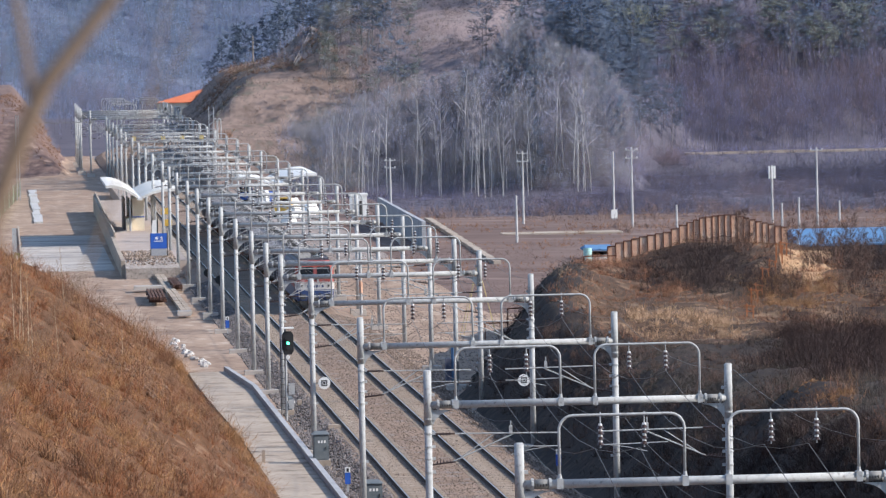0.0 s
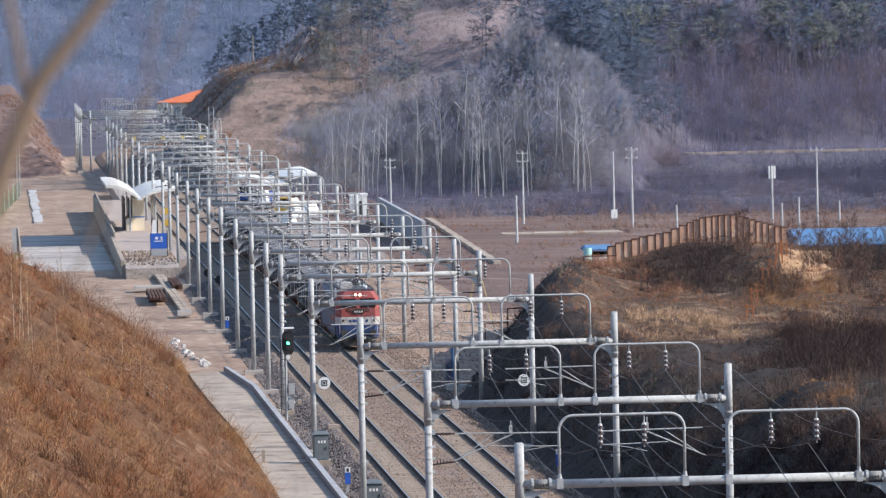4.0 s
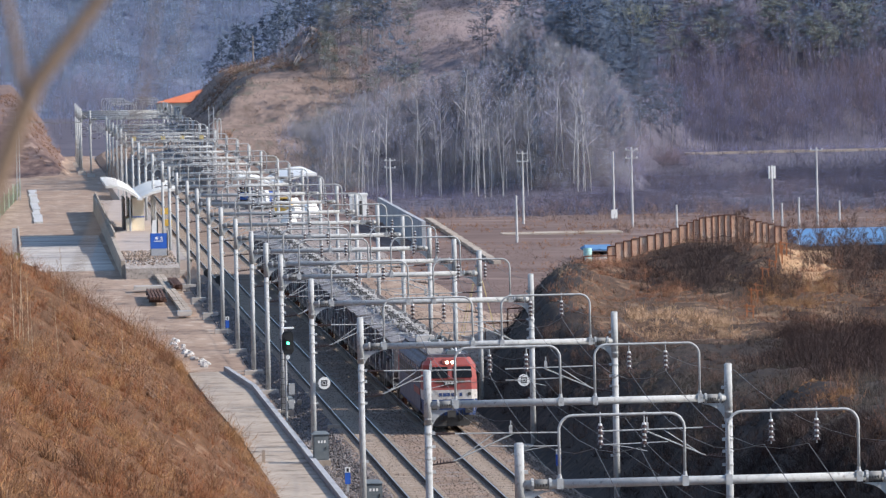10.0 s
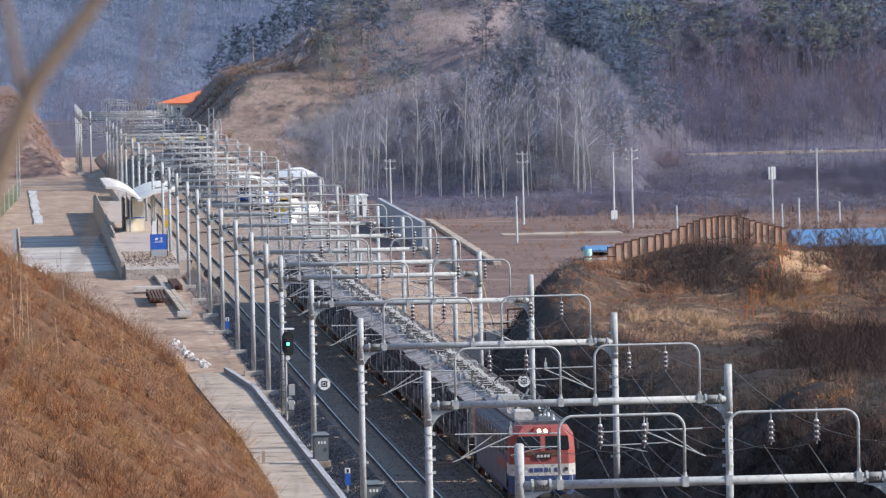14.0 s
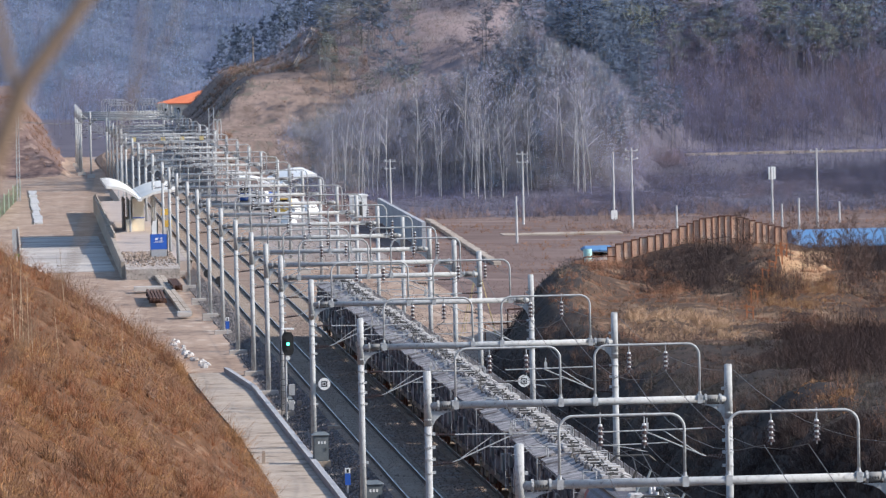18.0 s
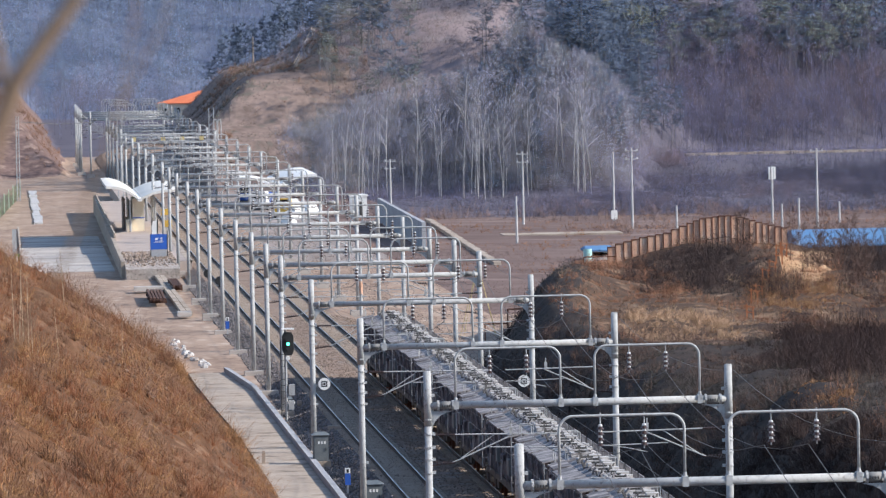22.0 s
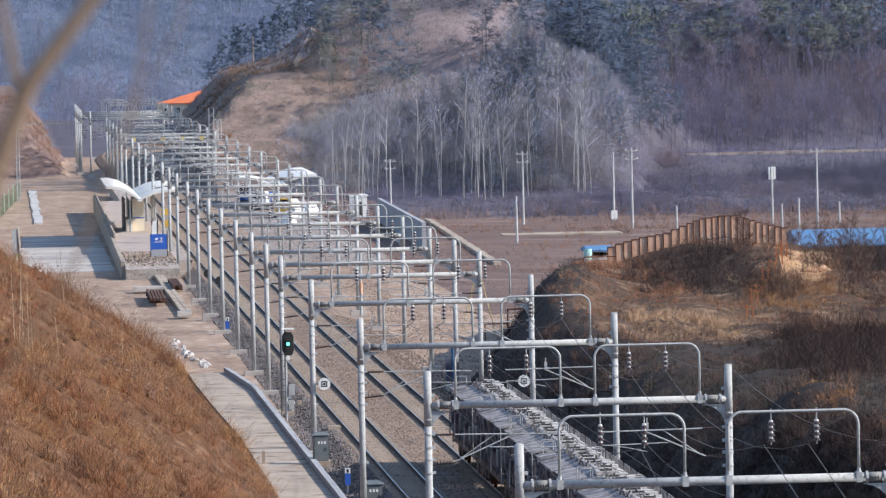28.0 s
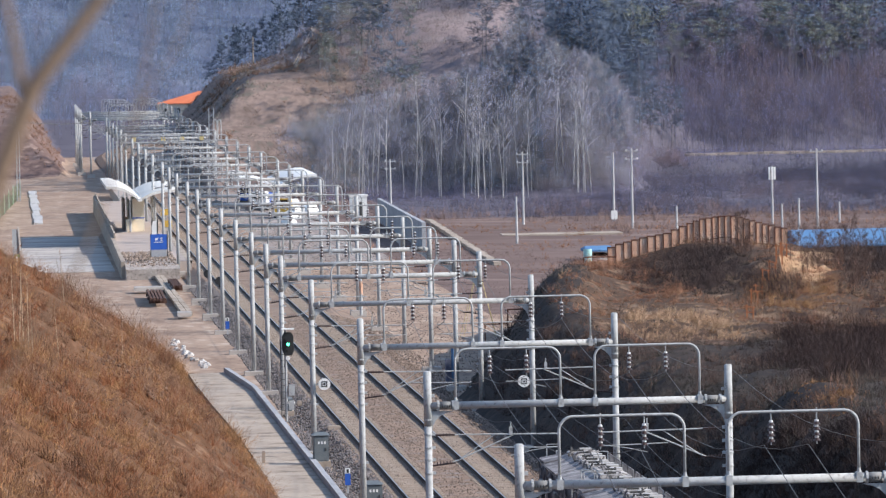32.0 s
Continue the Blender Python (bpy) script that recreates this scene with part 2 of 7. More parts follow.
# scrub toned for its shadow side and for haze
DARKSCRUB = mat("haze_blue_scrub", (0.045, 0.048, 0.088), (0.118, 0.11, 0.156), 0.07, 0.9, 0, 0, 0.4, island=True, soft=(0.3, -0.5, 0.8))
GRASSB = mat("dry_red_grass", (0.095, 0.038, 0.019), (0.42, 0.2, 0.094), 0.5, 0.9, 0, 0, 2, island=True, spot=(0.332, 0.184, 0.0983))
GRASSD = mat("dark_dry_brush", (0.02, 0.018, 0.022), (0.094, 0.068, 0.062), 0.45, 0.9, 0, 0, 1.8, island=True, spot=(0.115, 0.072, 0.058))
MOUNDRED = mat("red_brown_brush", (0.12, 0.05, 0.032), (0.44, 0.23, 0.14), 0.5, 0.9, 0, 0, 2, island=True)
STRAW = mat("golden_straw", (0.34, 0.21, 0.13), (0.52, 0.36, 0.235), 0.5, 0.9, 0, 0, 0.9, island=True)
THICKETBROWN = mat("purple_brown_thicket", (0.016, 0.012, 0.014), (0.062, 0.04, 0.036), 0.4, 0.9, 0, 0, 1.6, island=True)
REED = mat("dull_reed_straw", (0.16, 0.11, 0.07), (0.26, 0.18, 0.115), 0.5, 0.9, 0, 0, 0.9, island=True)
# growth of the mound face, its shade put into the colour
FACESHADE = mat("shade_toned_growth", (0.03, 0.029, 0.028), (0.128, 0.112, 0.098), 0.45, 0.9, 0, 0, 1.8, island=True)
BANKDARK = mat("dark_red_brush", (0.05, 0.026, 0.017), (0.2, 0.105, 0.062), 0.5, 0.9, 0, 0, 2, island=True)
BANKTAN = mat("tan_bank_twigs", (0.165, 0.085, 0.041), (0.51, 0.285, 0.135), 0.55, 0.9, 0, 0, 2, island=True)
BANKROSE = mat("rose_brown_bank_twigs", (0.135, 0.07, 0.046), (0.43, 0.245, 0.16), 0.55, 0.9, 0, 0, 2, island=True)
SAPLING = mat("tan_sapling_bark", (0.4, 0.3, 0.2), (0.52, 0.41, 0.29), 1, 0.85, 0, 0.1)
GRASSM = mat("mid_brown_brush", (0.085, 0.05, 0.034), (0.34, 0.205, 0.13), 0.5, 0.9, 0, 0, 2, island=True, spot=(0.3, 0.2, 0.13))
GRASSP = mat("pale_dry_grass", (0.3, 0.2, 0.12), (0.46, 0.33, 0.205), 0.4, 0.9, 0, 0, 0.8, island=True)
SLOPEGREEN = mat("grey_green_weeds", (0.15, 0.16, 0.13), (0.24, 0.25, 0.2), 0.3, 0.9, 0, 0, island=True, soft=(0.3, -0.5, 0.8))
UPOLE = mat("pale_pole_concrete", (0.4, 0.4, 0.41), (0.52, 0.515, 0.515), 1, 0.85, 0, 0.1)
CLOD = mat("brown_clods", (0.12, 0.078, 0.054), (0.26, 0.175, 0.125), 0.5, 0.95, 0, 0.5, 3, island=True)
DEBRIS = mat("grey_brown_clods", (0.2, 0.15, 0.12), (0.34, 0.27, 0.22), 0.5, 0.95, 0, 0.5, 3, island=True)
TWIGNEAR = mat("near_twig_bark", (0.17, 0.115, 0.075), (0.25, 0.18, 0.125), 9, 0.8, 0, 0.2)


# dull far woods; blue haze is mixed into their base colours
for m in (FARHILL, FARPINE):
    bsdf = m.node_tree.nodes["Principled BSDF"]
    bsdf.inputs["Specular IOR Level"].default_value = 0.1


# ---- building helpers ----
class M:
    """Gathers boxes, tubes and plates into one mesh."""

    def __init__(self):
        self.v, self.f = [], []

    def add(self, v, f):
        k = len(self.v)
        self.v += [tuple(p) for p in v]
        self.f += [tuple(i + k for i in q) for q in f]
        return self

    def box(self, x0, x1, y0, y1, z0, z1, c=0.0):
        if c:
            pr = [(x0 + c, z0), (x1 - c, z0), (x1, z0 + c), (x1, z1 - c), (x1 - c, z1), (x0 + c, z1), (x0, z1 - c), (x0, z0 + c)]
            return self.prism(pr, y0, y1)
        v = [(x, y, z) for z in (z0, z1) for y in (y0, y1) for x in (x0, x1)]
        return self.add(v, [(0, 2, 3, 1), (4, 5, 7, 6), (0, 1, 5, 4), (2, 6, 7, 3), (0, 4, 6, 2), (1, 3, 7, 5)])

    def prism(self, prof, y0, y1):
        """An outline in x and z drawn out along y."""
        n = len(prof)
        v = [(x, y0, z) for x, z in prof] + [(x, y1, z) for x, z in prof]
        f = [(i, (i + 1) % n, n + (i + 1) % n, n + i) for i in range(n)]
        return self.add(v, f + [tuple(range(n))[::-1], tuple(range(n, 2 * n))])

    def tube(self, p, q, r, r2=None, n=6):
        p, q = Vector(p), Vector(q)
        d = (q - p).normalized()
        a = d.orthogonal().normalized()
        b = d.cross(a)
        r2 = r if r2 is None else r2
        v = []
        for c, rr in ((p, r), (q, r2)):
            v += [c + (a * math.cos(2 * math.pi * i / n) + b * math.sin(2 * math.pi * i / n)) * rr for i in range(n)]
        f = [(i, (i + 1) % n, n + (i + 1) % n, n + i) for i in range(n)]
        return self.add(v, f + [tuple(range(n))[::-1], tuple(range(n, 2 * n))])

    def path(self, pts, r, n=6):
        for p, q in zip(pts, pts[1:]):
            self.tube(p, q, r, r, n)
        return self

    def pipe(self, pts, r, n=8):
        """One round tube swept along a line of points in a plane across y."""
        k0, m = len(self.v), len(pts)
        for k, p in enumerate(pts):
            d = Vector(pts[min(k + 1, m - 1)]) - Vector(pts[max(k - 1, 0)])
            side = d.normalized().cross(Vector((0, 1, 0)))
            for i in range(n):
                a = 2 * math.pi * i / n
                self.v.append(tuple(Vector(p) + side * (r * math.cos(a)) + Vector((0, r * math.sin(a), 0))))
        for k in range(m - 1):
            for i in range(n):
                a, c = k0 + k * n + i, k0 + k * n + (i + 1) % n
                self.f.append((a, c, c + n, a + n))
        self.f += [tuple(range(k0, k0 + n))[::-1], tuple(range(k0 + (m - 1) * n, k0 + m * n))]
        return self

    def mesh(self, name, m):
        me = bpy.data.meshes.new(name)
        me.from_pydata(self.v, [], self.f)
        me.materials.append(m)
        bm = bmesh.new()
        bm.from_mesh(me)
        bmesh.ops.recalc_face_normals(bm, faces=bm.faces)
        bm.to_mesh(me)
        bm.free()
        return me

    def smooth(self, me):
        for p in me.polygons:
            p.use_smooth = len(p.vertices) == 4
        return me


def part(name, b, m, parent=None, label="", at=None, smooth=False):
    me = b.mesh(name, m)
    if smooth:
        b.smooth(me)
    ob = new(name, me)
    if parent:
        ob.parent = parent
    if at is not None:
        ob.matrix_basis = at
    return tagged(ob, label)


def thing(name, label, category, at=None, group="", kind=""):
    ob = new(name)
    ob.empty_display_size = 0.2
    if at is not None:
        ob.matrix_basis = at
    return tagged(ob, label, category, group, kind)


def big_mesh(name, v, tri, m, label, category, kind="stuff"):
    """One object from arrays of points and triangles."""
    me = bpy.data.meshes.new(name)
    v, tri = np.asarray(v, np.float32), np.asarray(tri, np.int32)
    me.vertices.add(len(v))
    me.vertices.foreach_set("co", v.ravel())
    me.loops.add(tri.size)
    me.loops.foreach_set("vertex_index", tri.ravel())
    me.polygons.add(len(tri))
    me.polygons.foreach_set("loop_start", np.arange(0, tri.size, 3, dtype=np.int32))
    me.update(calc_edges=True)
    me.materials.append(m)
    return tagged(new(name, me), label, category, kind=kind)


rng = np.random.default_rng(7)


# ---- the lie of the land ----
def ease(a, b, x):
    t = np.clip((x - a) / (b - a), 0, 1)
    return t * t * (3 - 2 * t)


LATTICE = np.random.default_rng(3).random((256, 256)) * 2 - 1


def lump(x, y):
    """Smooth noise on a square lattice of random heights."""
    xi, yi = np.floor(x).astype(int), np.floor(y).astype(int)
    u, v = x - xi, y - yi
    u, v = u * u * (3 - 2 * u), v * v * (3 - 2 * v)
    a, b = LATTICE[xi % 256, yi % 256], LATTICE[(xi + 1) % 256, yi % 256]
    c, d = LATTICE[xi % 256, (yi + 1) % 256], LATTICE[(xi + 1) % 256, (yi + 1) % 256]
    return (a + (b - a) * u) * (1 - v) + (c + (d - c) * u) * v


def bumps(x, y, s):
    """Uneven ground, about -1 to 1, with lumps about twice s across."""
    x, y = np.asarray(x, float) / (1.8 * s), np.asarray(y, float) / (1.8 * s)
    p, q = 0.8 * x + 0.6 * y, 0.8 * y - 0.6 * x
    return 0.95 * lump(p, q) + 0.42 * lump(p * 2.1 + 17.3, q * 2.1 + 5.9) + 0.2 * lump(p * 4.3 + 3.1, q * 4.3 + 41.7)


def bare_soil(x, y):
    """The scar of bare sandy earth on the mound."""
    u = (x + 23.1) / np.maximum(y, 1.0)
    return np.hypot((u - 0.1425) / 0.005, (y - 361) / 15) + 0.55 * bumps(x, y, 2.4) + 0.3 * bumps(x, y, 0.9) < 0.95


def clear_edge(z):
    """Bearing at which the pine wood begins beside the cleared slope."""
    return 0.0838 + 0.00097 * (z - 14.2)


def spur_cap(x, y):
    """Height that no tree on the near spur passes: the wood steps down to its end."""
    return 21.4 + y * np.interp((x + 23.1) / np.maximum(y, 1.0), [0.055, 0.064, 0.072, 0.08, 0.086, 0.0885, 0.0915, 0.1007, 0.1067, 0.1107, 0.1157, 0.1187, 0.1196], [-0.0165, -0.0125, -0.0105, -0.0085, -0.0075, -0.002, 0.003, -0.0038, -0.0064, -0.0115, -0.0157, -0.0228, -0.0268])


def land(x, y):
    x, y = np.asarray(x, float), np.asarray(y, float)
    z = np.where(y > 420, -0.9, -0.65) + 0 * x
    z = np.where(x > 12, z - 0.4 * ease(12, 40, x), z)
    # bank beside the service path, climbing to the hill on which the camera stands
    k = 0.69 + np.clip((130 - y) / 130, 0, 1.5) * 1.1
    hem = 0.9 * ease(345, 275, y)
    z = z - 0.45 * ((x < -11.25 + hem) & (x > -12.4 + hem) & (y < 362))
    left = np.minimum(k * (-12.2 + hem - 0.3 * ease(260, 350, y) - x), 13 + 6.6 * ease(140, 0, y))
    left = np.minimum(left, (372 - y) * 0.8) + (bumps(x, y, 4.6) * 0.3 + bumps(x, y, 1.3) * 0.4) * ease(-12.5, -15.5, x - hem) * ease(40, 110, y)
    z = np.maximum(z, np.where(y < 400, left, -5))
    # spoil mound across the line: a shaded cut face, then a rough crest
    toe = 3.7 + np.clip(y - 331, 0, 200) * 0.133
    s = np.clip(x - toe, 0, None)
    top = np.interp(y, [195, 222, 240, 262, 282, 310, 335], [6.6, 6.5, 5.9, 4.9, 4.6, 5.0, 5.75])
    steep = 0.9 + 0.35 * ease(300, 380, y) + 0.4 * ease(262, 205, y)
    q = steep * s / top
    right = -0.6 + top * 1.06 * (q / (1 + q ** 7.0) ** (1 / 7.0)) + bumps(x, y, 5.0) * 0.5 * ease(3, 9, s) + bumps(x + 7, y, 1.6) * 0.42 * ease(0.5, 4, s) - 3.0 * ease(32, 60, x) + np.where(bare_soil(x, y), bumps(x, y, 1.6) * 0.3 - 0.15, 0)
    cone = np.exp(-((x - 29) / 4.5) ** 2 - ((y - 362) / 16) ** 2)
    right = right - 1.5 * ease(286, 312, y) * ease(374, 346, y) * ease(5, 9, s) * (1 - 0.8 * cone)
    right = right + np.interp(x, [12, 19, 21, 24.8, 27.2, 31, 36], [0, -1.2, -0.7, 0.2, 0.5, -0.1, -0.5]) * ease(345, 375, y)
    right = -0.9 + (right + 0.9) * (1 - ease(393, 420, y))
    z = np.where((x > toe) & (y < 425), np.maximum(z, right), z)
    # wooded hill behind, cut open towards the line
    foot = np.interp(x, [5, 25, 35, 45, 54, 58, 61, 64, 67, 85, 120, 400], [740, 737, 735, 733, 733, 737, 747, 776, 816, 868, 890, 900])
    front = 0.42 * (y - foot) + bumps(x, y, 22) * 2.2
    front = np.where((y < 840) & ((x + 23.1) > 0.097 * y), np.minimum(front, spur_cap(x, y) - 5.0), front)
    xn = np.where(y > 872, (x + 23.1) * 872 / np.maximum(y, 872) - 23.1, x)
    flank = np.interp(xn, [4.1, 4.5, 5.0, 5.7, 7.0, 8.5, 9.7, 11.0, 11.9, 15.4, 19.0, 20.7, 23.4, 26.1, 29.6, 33.2, 40, 50, 80, 400], [-3, 3.5, 8.2, 8.8, 10.0, 11.6, 12.9, 14.1, 14.7, 15.5, 16.7, 17.7, 19.9, 21.1, 23.1, 24.7, 28, 32, 50, 120]) - 0.05 * np.clip(y - 872, 0, None) * (xn < 36) + bumps(x, y, 7) * 0.6
    front = front - 0.95 * np.sin(front * 0.9) * ease(24, 16, x)
    z = np.maximum(z, np.where(y > 600, np.minimum(np.minimum(front, flank), 27.5 + bumps(x, y, 25) * 1.5), -5))
    # bank of the far cutting
    bank = np.minimum(np.minimum(1.15 * (-13.5 - x), (y - 860) * 0.35), 7.2 - x * 0.02) + bumps(x, y, 6) * 0.8 + bumps(x, y, 17) * 0.8
    z = np.maximum(z, np.where((y > 800) & (x < -12), bank, -5))
    # low embankment of the far road
    z = np.maximum(z, 1.1 - np.clip(np.abs(y - 845) - 8, 0, None) * 0.12 - ease(80, 66, x) * 4)
    # distant hills close the valley
    far = 0.3 * (y - 1550) + bumps(x, y, 90) * 14
    side = 0.35 * (np.abs(x + 20) - 420)
    z = np.maximum(z, np.where(y > 1450, np.minimum(far, 320 + bumps(x, y, 150) * 40), -5))
    z = np.maximum(z, np.where((x < -440) | (y < -60), np.minimum(np.maximum(side, (-60 - y) * 0.2 + 0 * x), 200) - 0.7, -5))
    return z


def axis(*runs):
    out = []
    for a, b, step in runs:
        out.append(np.arange(a, b, step))
    return np.concatenate(out)


gx = axis((-3000, -600, 300), (-600, -100, 50), (-100, -40, 6), (-40, 45, 0.75), (45, 130, 2.5), (130, 400, 15), (400, 3001, 200))
gy = axis((-2000, -200, 200), (-200, 120, 8), (120, 430, 1.6), (430, 1000, 5), (1000, 1700, 25), (1700, 4501, 175))
X, Y = np.meshgrid(gx, gy)
Z = land(X, Y)
nx, ny = len(gx), len(gy)
gv = np.stack([X, Y, Z], -1).reshape(-1, 3)
i = (np.arange(ny - 1)[:, None] * nx + np.arange(nx - 1)[None]).ravel()
gt = np.concatenate([np.stack([i, i + 1, i + nx + 1], 1), np.stack([i, i + nx + 1, i + nx], 1)])
ground = big_mesh("ground", gv, gt, DIRT, "dry brown earth of a railway yard rising to wooded hills", "ground", "structure")
for m in (HILLSOIL, MOUNDSOIL, SANDY, FIELD, FOREST, CLEARED, CUTSLOPE, FARHILL, YARD, CRESTSOIL, BANKCUT):
    ground.data.materials.append(m)
cx, cy, cz = gv[gt].mean(1).T
slot = np.zeros(len(gt), np.int32)
slot[(cx < -11.2 + 0.9 * ease(345, 275, cy)) & (cy < 380) & ((cz > -0.55) | (cy < 362))] = 1
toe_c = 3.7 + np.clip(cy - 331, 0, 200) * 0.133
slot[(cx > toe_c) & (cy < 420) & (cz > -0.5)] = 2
# the sunlit crest is painted with a lighter soil than the shaded face
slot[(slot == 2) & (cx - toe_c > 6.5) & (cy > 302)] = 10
slot[(cx > toe_c) & (cy < 420) & bare_soil(cx, cy)] = 3
slot[(cy > 535) & (cx > -7) & (cx < 20)] = 9
slot[(cy > 430) & ((cx > 14) | (cx < -30))] = 4
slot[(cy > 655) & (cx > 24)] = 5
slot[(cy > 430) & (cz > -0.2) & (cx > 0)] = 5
bearing = (cx + 23.1) / np.maximum(cy, 1)
clear = (cy > 690) & (cz > 9) & (bearing > 0.055) & (bearing < clear_edge(cz))
slot[clear] = 6
slot[(cy > 700) & (cz > 0) & (cx > 0) & (cx < 23.5 + bumps(cx, cy, 9) * 2.5)] = 7
slot[(cx < -12.4) & (cy > 830) & (cz > -0.3)] = 11
slot[(cy > 1000) & (cz < 0.2)] = 5
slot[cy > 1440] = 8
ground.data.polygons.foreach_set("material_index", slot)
ground.data.polygons.foreach_set("use_smooth", np.ones(len(gt), bool))
ground.data.update()


# ---- track ----
def bend(y):
    """Sideways shift of the line where it curves away in the distance."""
    return max(0.0, y - 960.0) ** 2 / 1500.0


def sweep(prof, ys, x0):
    """A closed outline in x and z carried along the line."""
    n, b = len(prof), M()
    for y in ys:
        b.v += [(x0 + bend(y) + x, y, z) for x, z in prof]
    for k in range(len(ys) - 1):
        b.f += [(k * n + j, k * n + (j + 1) % n, (k + 1) * n + (j + 1) % n, (k + 1) * n + j) for j in range(n)]
    return b


YS = [-120, 60, 200, 400, 600, 770] + list(range(790, 1120, 20))
TRACKS = (0.0, -4.3)
bed = sweep([(-8.0 + 1.0, -0.75), (-5.9, -0.2), (1.7, -0.2), (3.4, -0.75)], YS, 0.0)
tagged(part("ballast_bed", bed, BALLAST), "brown dusty ballast bed under both tracks", "ballast", kind="structure")
for tx in TRACKS:
    for sx in (-0.7525, 0.7525):
        rail = thing("rail", "long steel rail with worn head on sleepers", "rail", group="running rails")
        part("web", sweep([(-0.07, -0.17), (0.07, -0.17), (0.07, -0.15), (0.015, -0.13), (0.015, -0.04), (0.036, -0.03), (0.036, -0.004), (-0.036, -0.004), (-0.036, -0.03), (-0.015, -0.04), (-0.015, -0.13), (-0.07, -0.15)], YS, tx + sx), RAILSIDE, rail)
        part("head", sweep([(-0.036, -0.004), (0.036, -0.004), (0.03, 0.003), (-0.03, 0.003)], YS, tx + sx), RAILTOP, rail, "polished running surface")
near_sleepers = thing("sleeper_rows", "dust-brown concrete sleepers half sunk in ballast", "sleeper", kind="structure")
one_sleeper = M().box(-1.2, 1.2, -0.12, 0.12, -0.26, -0.168, 0.02).mesh("sleeper", SLEEPER)
sl = M()
for tx in TRACKS:
    for y in np.arange(165, 800, 0.65):
        dz = rng.uniform(-0.01, 0.008)
        if 222 < y < 318:
            ob = new("sleeper", one_sleeper)
            ob.parent = near_sleepers
            ob.location = (tx, y, dz)
        else:
            sl.box(tx - 1.2, tx + 1.2, y - 0.12, y + 0.12, -0.26, -0.168 + dz)
tagged(part("sleepers", sl, SLEEPER), "dust-brown concrete sleepers farther along the line", "sleeper", kind="stuff")


# ---- overhead line portals ----
PL, PR, BEAM = -7.4, 3.93, 7.15


def arch(b, x0, x1, z0, z1, r=0.045, c=0.45):
    """An upside-down U of bent tube."""
    pts = [(x0, 0, z0), (x0, 0, z1 - c)]
    pts += [(x0 + c - c * math.cos(a), 0, z1 - c + c * math.sin(a)) for a in np.linspace(0.15, math.pi / 2, 8)]
    pts += [(x1 - c + c * math.sin(a), 0, z1 - c + c * math.cos(a)) for a in np.linspace(0, math.pi / 2 - 0.15, 8)]
    pts += [(x1, 0, z1 - c), (x1, 0, z0)]
    return b.pipe(pts, r, 8)


def insulator(parent, x, z):
    """A string of dark sheds with pale caps that hangs from a frame; its foot is one metre lower."""
    ins = M().tube((x, 0, z + 0.12), (x, 0, z - 1.0), 0.022)
    ob = part("insulator", ins, GALV, parent)
    for k in range(4):
        zz = z - 0.3 - 0.17 * k
        part("shed_disc", M().tube((x, 0, zz), (x, 0, zz - 0.09), 0.05, 0.13, 8), PORC, ob, "brown porcelain disc")
        part("cap", M().tube((x, 0, zz + 0.06), (x, 0, zz), 0.06, 0.07, 6), PORCW, ob, "pale metal cap")


def cantilever(parent, x, s):
    """Hinged tubes that carry the contact wire; s is +1 where they reach to the right of their post."""
    ob = part("cantilever", M().tube((x + s * 1.0, 0, 6.05), (x + s * 4.9, 0, 6.0), 0.03), GALV, parent)
    part("stay", M().tube((x + s * 0.9, 0, 5.0), (x + s * 3.2, 0, 6.0), 0.03), GALV, ob)
    part("brace", M().tube((x + s * 1.2, 0, 5.15), (x + s * 2.5, 0.05, 6.02), 0.022), GALV, ob)
    part("registration_arm", M().path([(x + s * 2.3, 0, 5.55), (x + s * 4.3, 0, 5.5), (x + s * 4.9, 0, 5.5)], 0.022), GALV, ob)
    part("steady_arm", M().path([(x + s * 4.5, 0, 5.48), (x + s * 3.9, 0, 5.4), (x + s * 3.1, 0, 5.22)], 0.016), GALV, ob)
    for z in (6.05, 5.0):
        rods = M().tube((x + s * 0.12, 0, z - (0.1 if z < 5.5 else 0)), (x + s * 1.0, 0, z), 0.035, n=7)
        for k in range(5):
            xx = x + s * (0.3 + 0.12 * k)
            rods.tube((xx, 0, z), (xx + 0.04, 0, z), 0.06, n=7)
        part("rod_insulator", rods, PORC, ob, "dark ribbed insulator")
    part("clamp", M().box(x + s * 3.1 - 0.06, x + s * 3.1 + 0.06, -0.05, 0.05, 6.0, 6.3).tube((x + s * 3.1, 0, 6.3), (x + s * 3.1, 0, 6.5), 0.025), GALV, ob)


